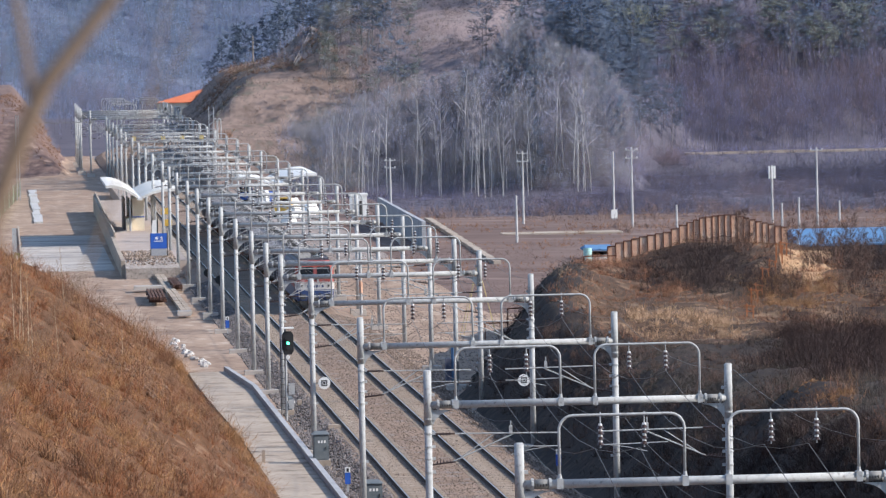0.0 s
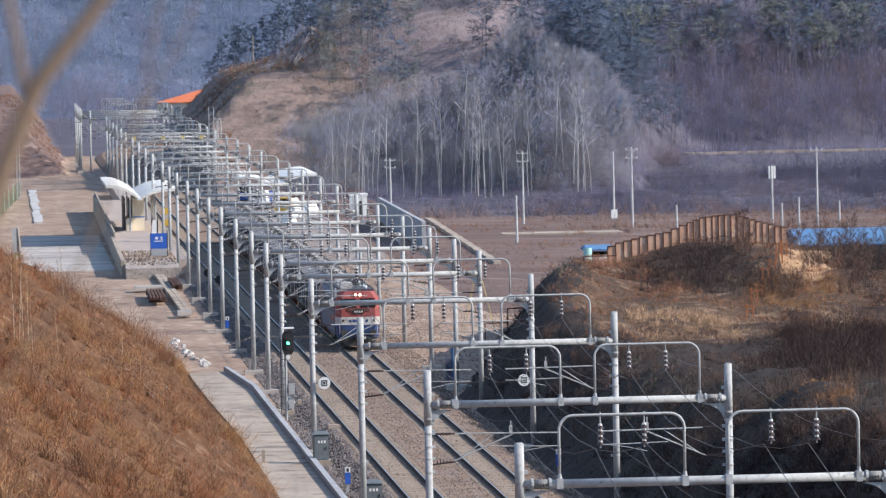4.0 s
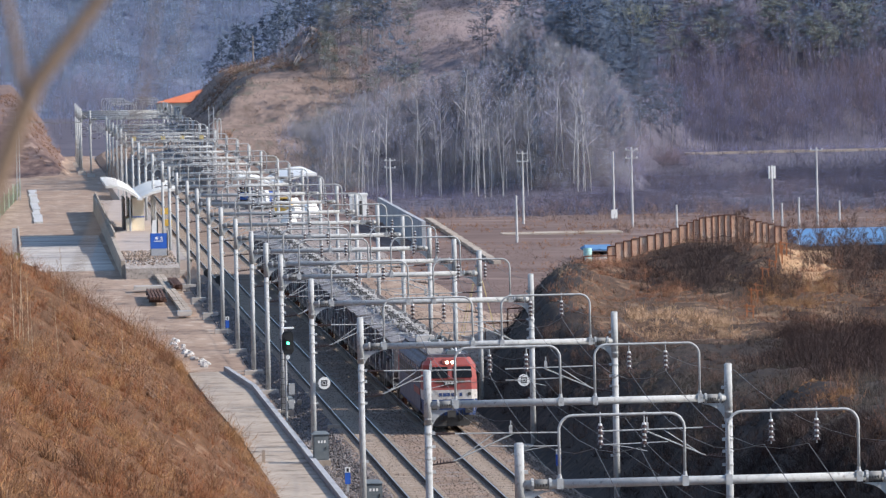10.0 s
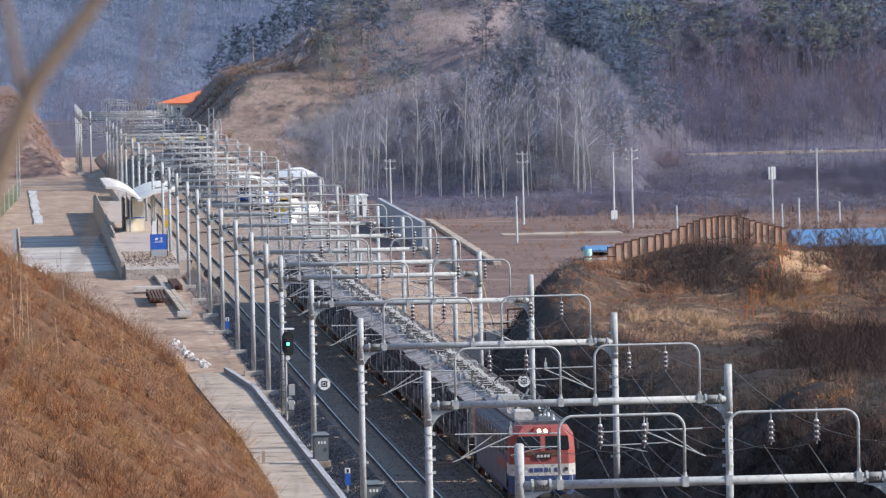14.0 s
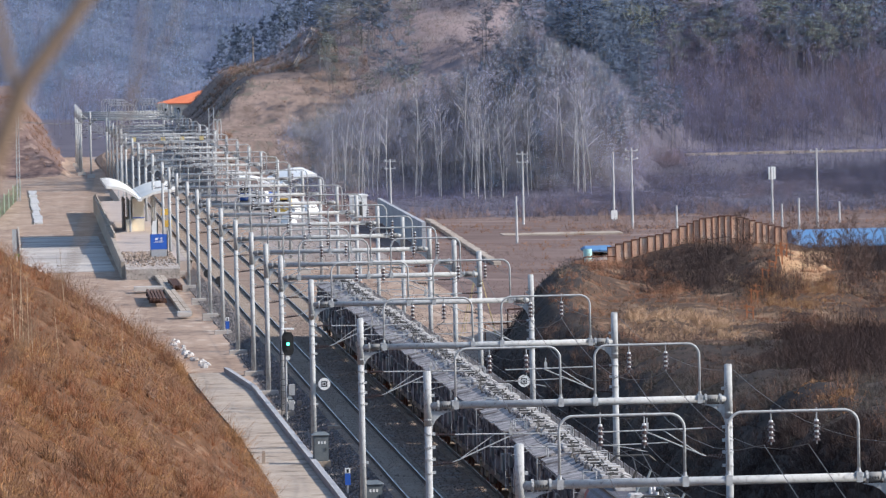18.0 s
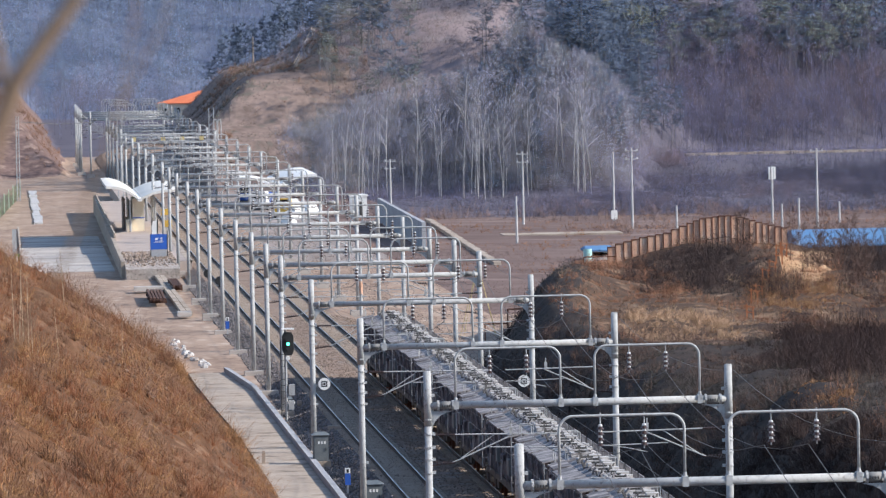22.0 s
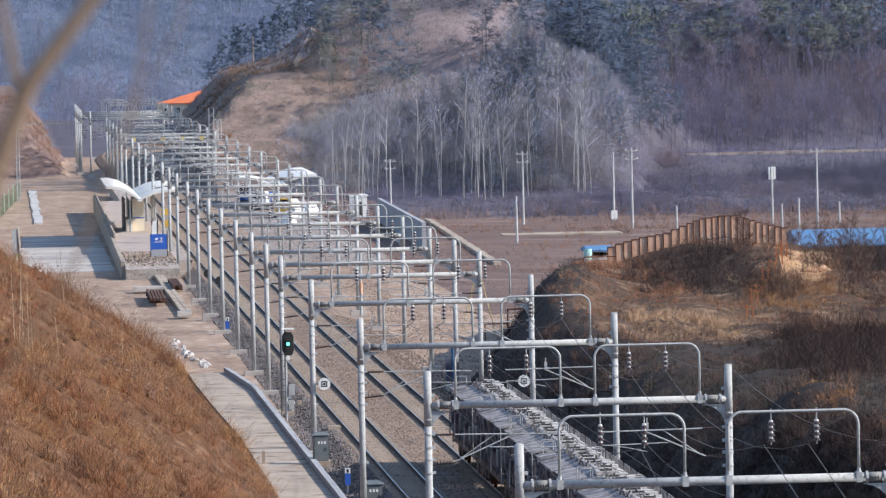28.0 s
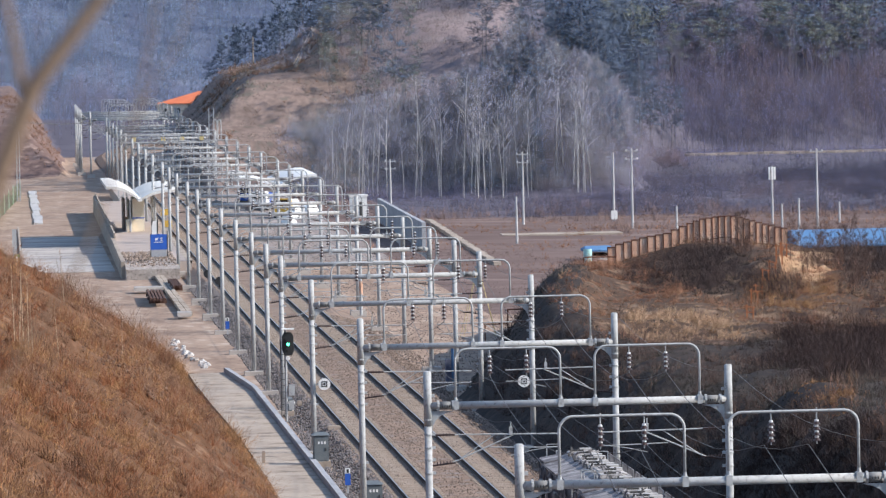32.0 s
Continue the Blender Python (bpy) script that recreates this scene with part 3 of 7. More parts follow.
def portal(y, wide=PR, top=8.4, arms=True, lift=0.0, near=PL, frames=((-6.35, -2.4), (-1.1, 2.85)), bands=(2.0, 4.6, 5.1, 5.55, 6.05, 6.6, 7.5)):
    bz = BEAM + lift
    p = thing("catenary_portal", "grey galvanised tubular catenary portal with arched wire frames", "catenary portal", pose(0, y, 0), "catenary portals over the tracks")
    for x, s in ((near, 1), (wide, -1)):
        post = part("post", M().tube((x, 0, -0.5), (x, 0, 6.4 + lift), 0.15, 0.14, 12).tube((x, 0, 6.4 + lift), (x, 0, top), 0.155, 0.15, 12), GALV, p, smooth=True)
        for z in bands:
            part("band", M().tube((x, 0, z), (x, 0, z + 0.06), 0.165, n=10).box(x + s * 0.15, x + s * 0.26, -0.06, 0.06, z - 0.02, z + 0.09), GALV, post, "clamped steel band")
        part("cap", M().tube((x, 0, top), (x, 0, top + 0.05), 0.16, 0.1, 10), GALV, post)
        g = M()
        arc = [(x + s * 0.15, 6.95 + lift), (x + s * 1.0, 6.95 + lift)] + [(x + s * (1.0 - 0.85 * math.sin(a)), 6.2 + lift + 0.75 * math.cos(a) * 0.97) for a in np.linspace(0.1, math.pi / 2, 6)]
        g.prism([(px, pz) for px, pz in arc], -0.02, 0.02)
        part("gusset", g, GALV, p, "curved steel bracket")
        part("footing", M().box(x - 0.6, x + 0.6, -0.5, 0.5, -0.95, -0.36, 0.04), CONCP, p, "square concrete footing")
    part("beam", M().tube((near + 0.1, 0, bz), (wide - 0.1, 0, bz), 0.14, n=12), GALV, p, smooth=True)
    for x in (near + 0.35, near + 0.9, wide - 0.35, wide - 0.9):
        part("flange", M().tube((x, 0, bz), (x + 0.08, 0, bz), 0.19, n=10), GALV, p, "bolted pipe flange")
    for x0 in (near + 0.43, wide - 0.9):
        part("sleeve", M().tube((x0, 0, bz), (x0 + 0.5, 0, bz), 0.152, n=12), SLEEVE, p, "dull grey joint sleeve", smooth=True)
    bolts = M()
    for x0 in (near + 0.43, wide - 0.9):
        for k in range(5):
            bolts.box(x0 + 0.09 * k, x0 + 0.09 * k + 0.04, -0.17, -0.13, bz - 0.06, bz + 0.02)
    tagged(part("bolts", bolts, DARKST, p, "dark bolt heads"), kind="stuff")
    for x0, x1 in frames:
        fr = part("wire_frame", arch(M(), x0, x1, bz + 0.1, 9.25 + lift), GALV, p, "bent tube frame above the beam", smooth=True)
        for x in (x0, x1):
            part("saddle", M().box(x - 0.1, x + 0.1, -0.16, 0.16, bz - 0.15, bz + 0.17, 0.02).tube((x, 0, bz + 0.17), (x, 0, bz + 0.3), 0.075, 0.05, 8), GALV, fr)
        for f in (0.33, 0.68):
            insulator(p, x0 + (x1 - x0) * f, 9.22 + lift)
    if arms:
        cantilever(p, near, 1)
        cantilever(p, wide, -1)
    return p


PORTALS = [172.3, 209.6, 248.8, 288.2, 319.5, 337.2, 356.8, 380.7, 406.0, 430.2, 455.0, 479.0, 507.0, 530.0, 552.0, 587.0, 616.0, 646.0, 676.0, 712.0, 740.0, 766.0, 792.0, 816.0, 838.0]
portal(PORTALS[0], wide=4.25, frames=((-6.16, -2.27), (-0.91, 3.15)))
first = portal(PORTALS[1])
for y in PORTALS[2:5]:
    copy_thing(first, pose(0, y, 0))
farther = portal(PORTALS[5], bands=(5.1, 6.05))
for y in PORTALS[6:]:
    copy_thing(farther, pose(0, y, 0))
portal(857.0, top=9.2, lift=0.75, near=-9.5)
tall = portal(873.0, top=9.3, lift=0.75, near=-10.7)
for y in (893.0, 914.0, 934.0):
    copy_thing(tall, pose(0, y, 0))
for y in (70.0, 120.0):
    copy_thing(first, pose(0, y, 0))


def wire(name, label, x, z, sag, r, spans=None):
    ys = spans or PORTALS
    b = M()
    for a, c in zip(ys, ys[1:]):
        n = 6
        pts = [(x, a + (c - a) * k / n, z - sag * 4 * (k / n) * (1 - k / n) * ((c - a) / 40) ** 2) for k in range(n + 1)]
        b.path(pts, r, 4)
    return tagged(part(name, b, WIRE), label, "wire", "overhead wires")


SP = [-60.0, 70.0, 120.0] + PORTALS + [857.0, 873.0, 893.0, 914.0, 934.0]
for x in (0.0, -4.3):
    wire("contact_wire", "taut copper contact wire over the track", x, 5.2, 0.02, 0.009, SP)
    wire("messenger_wire", "sagging messenger wire hung between portals", x, 6.5, 0.9, 0.009, SP)
for x0, x1 in ((-6.35, -2.4), (-1.1, 2.85)):
    for f in (0.33, 0.68):
        wire("feeder_wire", "dark feeder wire slung under the insulators", x0 + (x1 - x0) * f, 8.22, 1.3, 0.012, SP)
wire("earth_wire", "thin earth wire along the post tops", 4.15, 8.2, 0.7, 0.01, SP)

# far lattice portal with yellow markers
gan = thing("signal_gantry", "tall grey lattice gantry with yellow markers", "gantry", pose(0, 700, 0))
for x in (-8.4, 3.0):
    part("tower", M().box(x - 0.3, x - 0.2, -0.1, 0.1, -1, 11.6).box(x + 0.3, x + 0.4, -0.1, 0.1, -1, 11.6), GALV, gan)
    for z in np.arange(0.5, 11.5, 1.1):
        part("rung", M().tube((x - 0.25, 0, z), (x + 0.35, 0, z + 0.5), 0.04), GALV, gan)
part("truss", M().box(-8.4, 3, -0.08, 0.08, 7.4, 7.55).box(-8.4, 3, -0.08, 0.08, 8.3, 8.45), GALV, gan)
for x in np.arange(-8, 2.5, 1.2):
    part("lacing", M().tube((x, 0, 7.45), (x + 0.6, 0, 8.4), 0.04).tube((x + 0.6, 0, 8.4), (x + 1.2, 0, 7.45), 0.04), GALV, gan)
for x in (-6.6, -3.0, -0.6, 1.8):
    part("marker", M().box(x - 0.26, x + 0.26, -0.16, -0.1, 7.6, 8.1), PALEYELLOW, gan, "yellow warning plate")

for x in (3.35, 3.85):
    part("hoop", arch(M(), x, x + 0.38, 7.5, 10.1, 0.05, 0.18), GALV, gan, "narrow steel hoop")

# ---- train ----
def bogie(parent, y, wb=2.4, m=DARKST):
    b = M()
    for x in (-1.0, 1.0):
        b.box(x - 0.08, x + 0.08, y - wb / 2 - 0.5, y + wb / 2 + 0.5, 0.42, 0.72)
        b.box(x - 0.13, x + 0.13, y - 0.35, y + 0.35, 0.3, 0.8)
    b.box(-1.0, 1.0, y - 0.25, y + 0.25, 0.45, 0.8)
    bo = part("bogie", b, m, parent, "black bogie frame")
    for yy in (y - wb / 2, y + wb / 2):
        for x in (-0.75, 0.75):
            part("wheel", M().tube((x - 0.065, yy, 0.46), (x + 0.065, yy, 0.46), 0.455, n=16), RUSTD, bo)
        part("axle", M().tube((-0.8, yy, 0.46), (0.8, yy, 0.46), 0.08), DARKST, bo)
    return bo


def locomotive():
    """Origin at the front buffer line on the rails; it reaches back along +y."""
    t = thing("electric_locomotive", "red, white and blue electric locomotive with lit headlamps and raised pantograph", "locomotive")
    Lg, w = 19.6, 1.44

    def hull(z0, z1, inset0=0.0, inset1=0.0, y0=0.35, y1=Lg - 0.35, rake0=0.0, rake1=0.0, c=0.32):
        v = []
        for z, ins, rk in ((z0, inset0, rake0), (z1, inset1, rake1)):
            x, a, e = w - ins, y0 + rk, y1 - rk
            v += [(-x, a + c, z), (-x + c, a, z), (x - c, a, z), (x, a + c, z), (x, e - c, z), (x - c, e, z), (-x + c, e, z), (-x, e - c, z)]
        f = [(i, (i + 1) % 8, 8 + (i + 1) % 8, 8 + i) for i in range(8)] + [tuple(range(7, -1, -1)), tuple(range(8, 16))]
        return M().add(v, f)

    part("skirt", hull(0.78, 1.62, 0.1, 0.0, rake0=0.06), LBLUE, t, "grimy blue lower body")
    part("white_band", hull(1.62, 2.12), LWHITE, t, "grimy white band")
    part("lower_front", hull(2.12, 2.68, 0.0, 0.01, rake1=0.02), LRED, t, "faded orange-red panel")
    part("window_zone", hull(2.68, 3.42, 0.01, 0.06, rake0=0.02, rake1=0.2), LDRED, t, "deep red window surround")
    part("brow", hull(3.42, 3.78, 0.06, 0.3, rake0=0.2, rake1=0.42), LRED, t, "faded red brow")
    sd = M()
    for x in (-1, 1):
        sd.box(x * 1.45 - 0.02, x * 1.45 + 0.02, 2.2, Lg - 2.2, 1.0, 3.3)
    part("side_panel", sd, LSIDE, t, "blue-grey ribbed side")
    for x in (-1, 1):
        cant = [(x * 1.47, 3.28), (x * 1.41, 3.44), (x * 1.17, 3.8), (x * 1.1, 3.76), (x * 1.34, 3.4), (x * 1.4, 3.28)]
        part("cantrail", M().prism(cant, 2.0, Lg - 2.0), LSIDE, t, "blue-grey sloping roof edge")
        for k in range(8):
            part("side_window", M().box(x * 1.475 - 0.012, x * 1.475 + 0.012, 3.4 + k * 1.7, 4.0 + k * 1.7, 3.02, 3.24), GLASS, t, "small dark engine-room window")
        for k in range(9):
            part("louvre", M().box(x * 1.475 - 0.012, x * 1.475 + 0.012, 3.2 + k * 1.6, 4.3 + k * 1.6, 2.35, 2.95), DARKST, t, "dark air intake grille")
        part("red_stripe", M().box(x * 1.48 - 0.01, x * 1.48 + 0.01, 2.4, 6.4, 1.75, 2.1), LRED, t)
    part("roof", M().prism([(-1.32, 3.6), (1.32, 3.6), (1.05, 3.92), (-1.05, 3.92)], 1.4, Lg - 1.4), LROOF, t, "blue-grey sloping roof")
    for x in (-1, 1):
        part("windscreen", M().add([(x * 0.14, 0.345, 2.76), (x * 1.16, 0.345, 2.76), (x * 1.12, 0.49, 3.34), (x * 0.14, 0.49, 3.34), (x * 0.14, 0.42, 2.76), (x * 1.16, 0.42, 2.76), (x * 1.12, 0.56, 3.34), (x * 0.14, 0.56, 3.34)], [(0, 1, 2, 3), (4, 7, 6, 5), (0, 4, 5, 1), (1, 5, 6, 2), (2, 6, 7, 3), (3, 7, 4, 0)]), GLASS, t, "dark cab window")
        part("wiper", M().tube((x * 0.5, 0.35, 2.74), (x * 0.75, 0.4, 3.1), 0.015), BLACK, t)
        part("headlamp", M().tube((x * 0.14, 0.62, 3.56), (x * 0.14, 0.5, 3.56), 0.085, 0.085, 12), LAMP, t, "lit round headlamp")
        part("marker_lamp", M().tube((x * 1.0, 0.36, 1.9), (x * 1.0, 0.32, 1.9), 0.09, n=10), DARKST, t)
        part("mirror", M().box(x * 1.58 - 0.05, x * 1.58 + 0.05, 0.7, 0.78, 2.75, 3.1), DARKST, t)
        part("buffer", M().box(x * 0.95 - 0.14, x * 0.95 + 0.14, 0.12, 0.5, 0.98, 1.22).box(x * 0.95 - 0.2, x * 0.95 + 0.2, 0.05, 0.13, 0.92, 1.28), DARKST, t)
        part("handrail", M().path([(x * 1.25, 0.3, 1.0), (x * 1.25, 0.24, 1.1), (x * 1.25, 0.24, 1.55), (x * 1.25, 0.34, 1.62)], 0.02), LWHITE, t)
        part("step", M().box(x * 1.3 - 0.2, x * 1.3 + 0.2, 0.35, 0.6, 0.4, 0.44).box(x * 1.3 - 0.2, x * 1.3 + 0.2, 0.35, 0.6, 0.68, 0.72), DARKST, t)
    part("lamp_housing", M().box(-0.4, 0.4, 0.55, 0.8, 3.42, 3.74, 0.08), LRED, t)
    part("grime_panel", M().box(-0.75, 0.75, 0.33, 0.36, 2.5, 2.68), TIMBER, t, "soot-stained panel under the windows")
    part("centre_pillar", M().add([(-0.1, 0.335, 2.7), (0.1, 0.335, 2.7), (0.1, 0.49, 3.38), (-0.1, 0.49, 3.38), (-0.1, 0.5, 2.7), (0.1, 0.5, 2.7), (0.1, 0.6, 3.38), (-0.1, 0.6, 3.38)], [(0, 1, 2, 3), (0, 4, 5, 1), (1, 5, 6, 2), (2, 6, 7, 3), (3, 7, 4, 0)]), LRED, t)
    part("number_board", M().box(-0.36, 0.36, 0.29, 0.34, 2.36, 2.6), BLACK, t, "black number board")
    for k in range(4):
        part("number_bar", M().box(-0.27 + k * 0.15, -0.16 + k * 0.15, 0.28, 0.29, 2.42, 2.54), LWHITE, t)
    for k, wd in enumerate((0.16, 0.2, 0.15, 0.16, 0.06, 0.14)):
        part("emblem_bar", M().box(-0.62 + k * 0.22, -0.62 + k * 0.22 + wd, 0.335, 0.347, 1.78, 1.96), LBLUE, t, "dark blue operator emblem")
    part("coupler", M().box(-0.14, 0.14, -0.25, 0.5, 0.78, 1.02).box(-0.22, 0.22, -0.3, -0.05, 0.72, 1.06), DARKST, t)
    part("snow_plough", M().prism([(-0.95, 0.22), (0.95, 0.22), (1.25, 0.78), (-1.25, 0.78)], 0.3, 0.42), DARKST, t, "dark grey pilot plate")
    hoses = M()
    for x in (-0.6, -0.42, 0.42, 0.6):
        hoses.path([(x, 0.3, 1.05), (x, 0.12, 0.95), (x * 1.05, 0.1, 0.6), (x * 1.1, 0.22, 0.5)], 0.03)
    part("brake_hose", hoses, BLACK, t)
    part("tank", M().box(-1.2, 1.2, 7.2, 12.4, 0.35, 0.95, 0.12), DARKST, t)
    for y in (4.0, 15.6):
        bogie(t, y, 2.9)
    # roof gear
    for k, (y, l, x, wd, h) in enumerate(((2.5, 1.5, -0.6, 0.42, 0.4), (7.0, 1.0, -0.65, 0.3, 0.38), (13.2, 1.2, -0.3, 0.5, 0.4))):
        part("air_conditioner", M().box(x - wd, x + wd, y, y + l, 3.88, 3.9 + h, 0.08), LWHITE, t, "grimy white roof box")
    for k in range(7):
        y = 2.3 + k * 2.2
        part("roof_insulator", M().tube((0.65, y, 3.85), (0.65, y, 4.15), 0.09, 0.06, 8), PORCW, t)
        part("roof_insulator", M().tube((0.35, y + 0.6, 3.85), (0.35, y + 0.6, 4.15), 0.08, 0.05, 8), PORCW, t)
    for k in range(9):
        y, x = 1.9 + k * 1.75, (0.2, -0.5, 0.75)[k % 3]
        part("roof_gear", M().box(x - 0.25, x + 0.25, y, y + 0.6, 3.88, 4.1 + 0.08 * (k % 2), 0.05).tube((x, y + 0.3, 4.1), (x + 0.15, y + 0.5, 4.38), 0.05), DARKST if k % 2 else CABGREY, t, "dark electrical roof gear")
    part("busbar", M().path([(0.65, 2.3, 4.16), (0.65, 8, 4.2), (0.65, 15.5, 4.16)], 0.03), DARKST, t)
    for x in (-1.1, 1.1):
        part("roof_rail", M().box(x - 0.04, x + 0.04, 2, Lg - 2, 3.86, 3.95), DARKST, t)
    for y, up in ((4.6, False), (13.4, True)):
        z1 = 5.15 if up else 4.35
        b = M().box(-0.65, 0.65, y - 0.1, y + 0.1, 4.05, 4.15).box(-0.65, 0.65, y + 1.2, y + 1.4, 4.05, 4.15)
        for x in (-0.45, 0.45):
            b.tube((x, y, 4.1), (x, y + 1.4, 4.1), 0.04)
        b.tube((0, y + 1.3, 4.15), (0, y - 0.2, 4.15 + (z1 - 4.15) * 0.5), 0.05)
        b.tube((0, y - 0.2, 4.15 + (z1 - 4.15) * 0.5), (0, y + 0.9, z1 - 0.05), 0.035)
        pg = part("pantograph", b, DARKST, t, "raised pantograph" if up else "folded pantograph")
        for yy in (y + 0.75, y + 1.05):
            part("pan_head", M().path([(-0.85, yy, z1 - 0.22), (-0.6, yy, z1), (0.6, yy, z1), (0.85, yy, z1 - 0.22)], 0.03), DARKST, pg)
    return t


def hopper(seed):
    """Covered hopper wagon; origin at its front coupler on the rails."""
    r = random.Random(seed)
    t = thing("hopper_wagon", "dusty grey covered hopper wagon with a row of roof hatches", "freight wagon", group="hopper wagons of the train")
    L = 14.6
    body = M()
    prof = [(-1.4, 1.5), (-1.4, 3.1), (-1.12, 3.58), (0.84, 3.58), (1.3, 3.0), (1.4, 1.5), (0.8, 0.75), (-0.8, 0.75)]
    body.prism(prof, 2.3, L - 2.3)
    for y0, y1 in ((2.3, 0.32), (L - 2.3, L - 0.32)):
        a = [(x, y0, z) for x, z in prof]
        b = [(x, y1, max(z, 1.9) if z < 3 else z) for x, z in prof]
        body.add(a + b, [(i, (i + 1) % 8, 8 + (i + 1) % 8, 8 + i) for i in range(8)] + [tuple(range(8, 16))])
    part("hopper_body", body, CARSIDE, t, "dirt-streaked steel sides")
    for k in range(11):
        y = 1.3 + k * 1.2
        for x in (-1, 1):
            part("side_rib", M().box(x * 1.41 - 0.03, x * 1.41 + 0.03, y - 0.03, y + 0.03, 1.5 if 2 < y < 12.6 else 2.0, 3.2), CARSIDE, t)
    part("sill", M().box(-1.35, -1.2, 0.4, L - 0.4, 1.0, 1.3).box(1.2, 1.35, 0.4, L - 0.4, 1.0, 1.3).box(-1.35, 1.35, 0.4, 0.6, 0.9, 1.3).box(-1.35, 1.35, L - 0.6, L - 0.4, 0.9, 1.3), DARKST, t)
    roof = M().prism([(-1.2, 3.5), (-1.18, 3.56), (-0.55, 3.6), (-0.3, 3.7), (0.35, 3.73), (0.85, 3.64), (0.9, 3.5)], 0.35, L - 0.35)
    part("roof", roof, CARROOF, t, "roof caked in pale dust")
    for k in range(5):
        y0, a, d = 0.35 + 2.8 * k, r.uniform(-0.05, 0.06), r.uniform(0.0, 0.09)
        e = y0 + r.uniform(2.3, 2.65)
        pl = [(-1.52 + a, 3.44 + d), (-0.72, 3.63 + d * 0.5), (-0.72, 3.68 + d * 0.5), (-1.52 + a, 3.5 + d)]
        part("walkway_board", M().prism(pl, y0, e), CARROOF, t, "sloping dusty roof edge plate")
        for yy in (y0 + 0.15, e - 0.2):
            part("bracket", M().tube((-1.47, yy, 3.5), (-1.42, yy + r.uniform(-0.3, 0.3), r.uniform(2.7, 3.1)), 0.03, n=5), CARSIDE, t)
        part("side_box", M().box(-1.55, -1.4, y0 + 0.7, y0 + 0.7 + r.uniform(0.4, 1.2), r.uniform(1.7, 2.3), r.uniform(2.5, 2.95), 0.03), CARSIDE if k % 2 else CABGREY, t, "dusty side door frame")
        part("side_post", M().tube((-1.52, y0 + 2.0, 1.3), (-1.5, y0 + 2.0, 2.2 + d * 6), 0.03, n=5), LWHITE if k % 2 else CARSIDE, t, "pale grab post")
        if k % 2 == 0:
            part("side_brace", M().tube((-1.46, y0 + 0.3, 1.4), (-1.46, y0 + 1.9, 2.9), 0.05, n=5), CARSIDE, t)
    part("side_walkway", M().box(1.05, 1.5, 0.4, L - 0.4, 3.06, 3.12), CARROOF, t, "narrow walkway behind the guard rail")
    for k in range(6):
        y0 = 0.55 + k * 2.3
        rp = M().path([(1.455, y0, 3.12), (1.455, y0, 3.68), (1.455, y0 + 1.75, 3.68), (1.455, y0 + 1.75, 3.12)], 0.022, 4)
        gr = part("guard_rail", rp, CARROOF, t, "dusty palisade guard rail")
        for j in range(1, 8):
            yy = y0 + 1.75 * j / 8
            part("bar", M().box(1.435, 1.475, yy - 0.03, yy + 0.03, 3.12, 3.67), CARROOF, gr)
    for y0 in (0.38, L - 0.38):
        part("end_rail", M().path([(-1.1, y0, 3.6), (-1.1, y0, 4.1), (-0.6, y0, 4.1), (-0.6, y0, 3.7)], 0.02, 5), GALV, t)
        part("end_rail", M().path([(0.9, y0, 3.1), (0.9, y0, 3.75), (1.42, y0, 3.75), (1.42, y0, 3.1)], 0.025, 5), GALV, t)
    for k in range(9):
        y = 0.9 + k * 1.48
        a, d = r.uniform(-0.1, 0.1), r.uniform(0, 0.07)
        h = M().box(-0.28 + a, 0.62 + a, y, y + r.uniform(0.75, 1.0), 3.72, 3.83 + d, 0.04)
        ha = part("hatch", h, HATCH, t, "dust-covered hatch lid")
        part("hatch_bar", M().box(-0.1 + a, 0.38 + a, y + 0.3, y + 0.4, 3.8 + d, 3.9 + d), DARKST, ha)
        for j in range(3):
            x0, yy = r.uniform(-0.4, 0.6), y + r.uniform(-0.2, 1.2)
            part("hatch_clamp", M().tube((x0, yy, 3.72), (x0 + r.uniform(-0.25, 0.25), yy + r.uniform(-0.25, 0.25), 3.93 + r.uniform(0, 0.1)), 0.05, n=4), DARKST if r.random() < 0.5 else CARROOF, ha, "hatch clamp")
        part("dust_cover", M().prism([(0.55, 3.68), (0.95 + a, 3.6), (0.95 + a, 3.66 + d), (0.55, 3.8 + d)], y - 0.1, y + r.uniform(0.8, 1.15)), HATCH, ha, "pale dusty side cover")
        part("hatch_plate", M().box(0.3 + a, 0.78 + a, y + 0.95, y + 1.3, 3.74, 3.84 + r.uniform(0, 0.12)), LWHITE, ha, "pale dusty plate")
    part("ladder", M().box(-1.5, -1.46, 0.35, 0.39, 1.0, 3.6).box(-1.06, -1.02, 0.35, 0.39, 1.0, 3.6), GALV, t)
    for z in np.arange(1.2, 3.6, 0.35):
        part("rung", M().tube((-1.48, 0.37, z), (-1.04, 0.37, z), 0.018), GALV, t)
    for y in (4.8, 7.3, 9.8):
        part("discharge_gate", M().prism([(-0.7, 0.8), (0.7, 0.8), (0.4, 0.35), (-0.4, 0.35)], y - 0.5, y + 0.5), DARKST, t)
    part("brake_wheel", M().tube((1.0, 0.33, 2.2), (1.0, 0.38, 2.2), 0.25, n=12), DARKST, t)
    part("coupler", M().box(-0.12, 0.12, -0.05, 0.5, 0.8, 1.0).box(-0.12, 0.12, L - 0.5, L + 0.05, 0.8, 1.0), DARKST, t)
    for y in (1.9, L - 1.9):
        bogie(t, y, 1.75)
    return t


LOCO = locomotive()
CARS = [hopper(1)]
for k in range(11):
    CARS.append(copy_thing(CARS[0], pose(0, 600 + k, 0)))


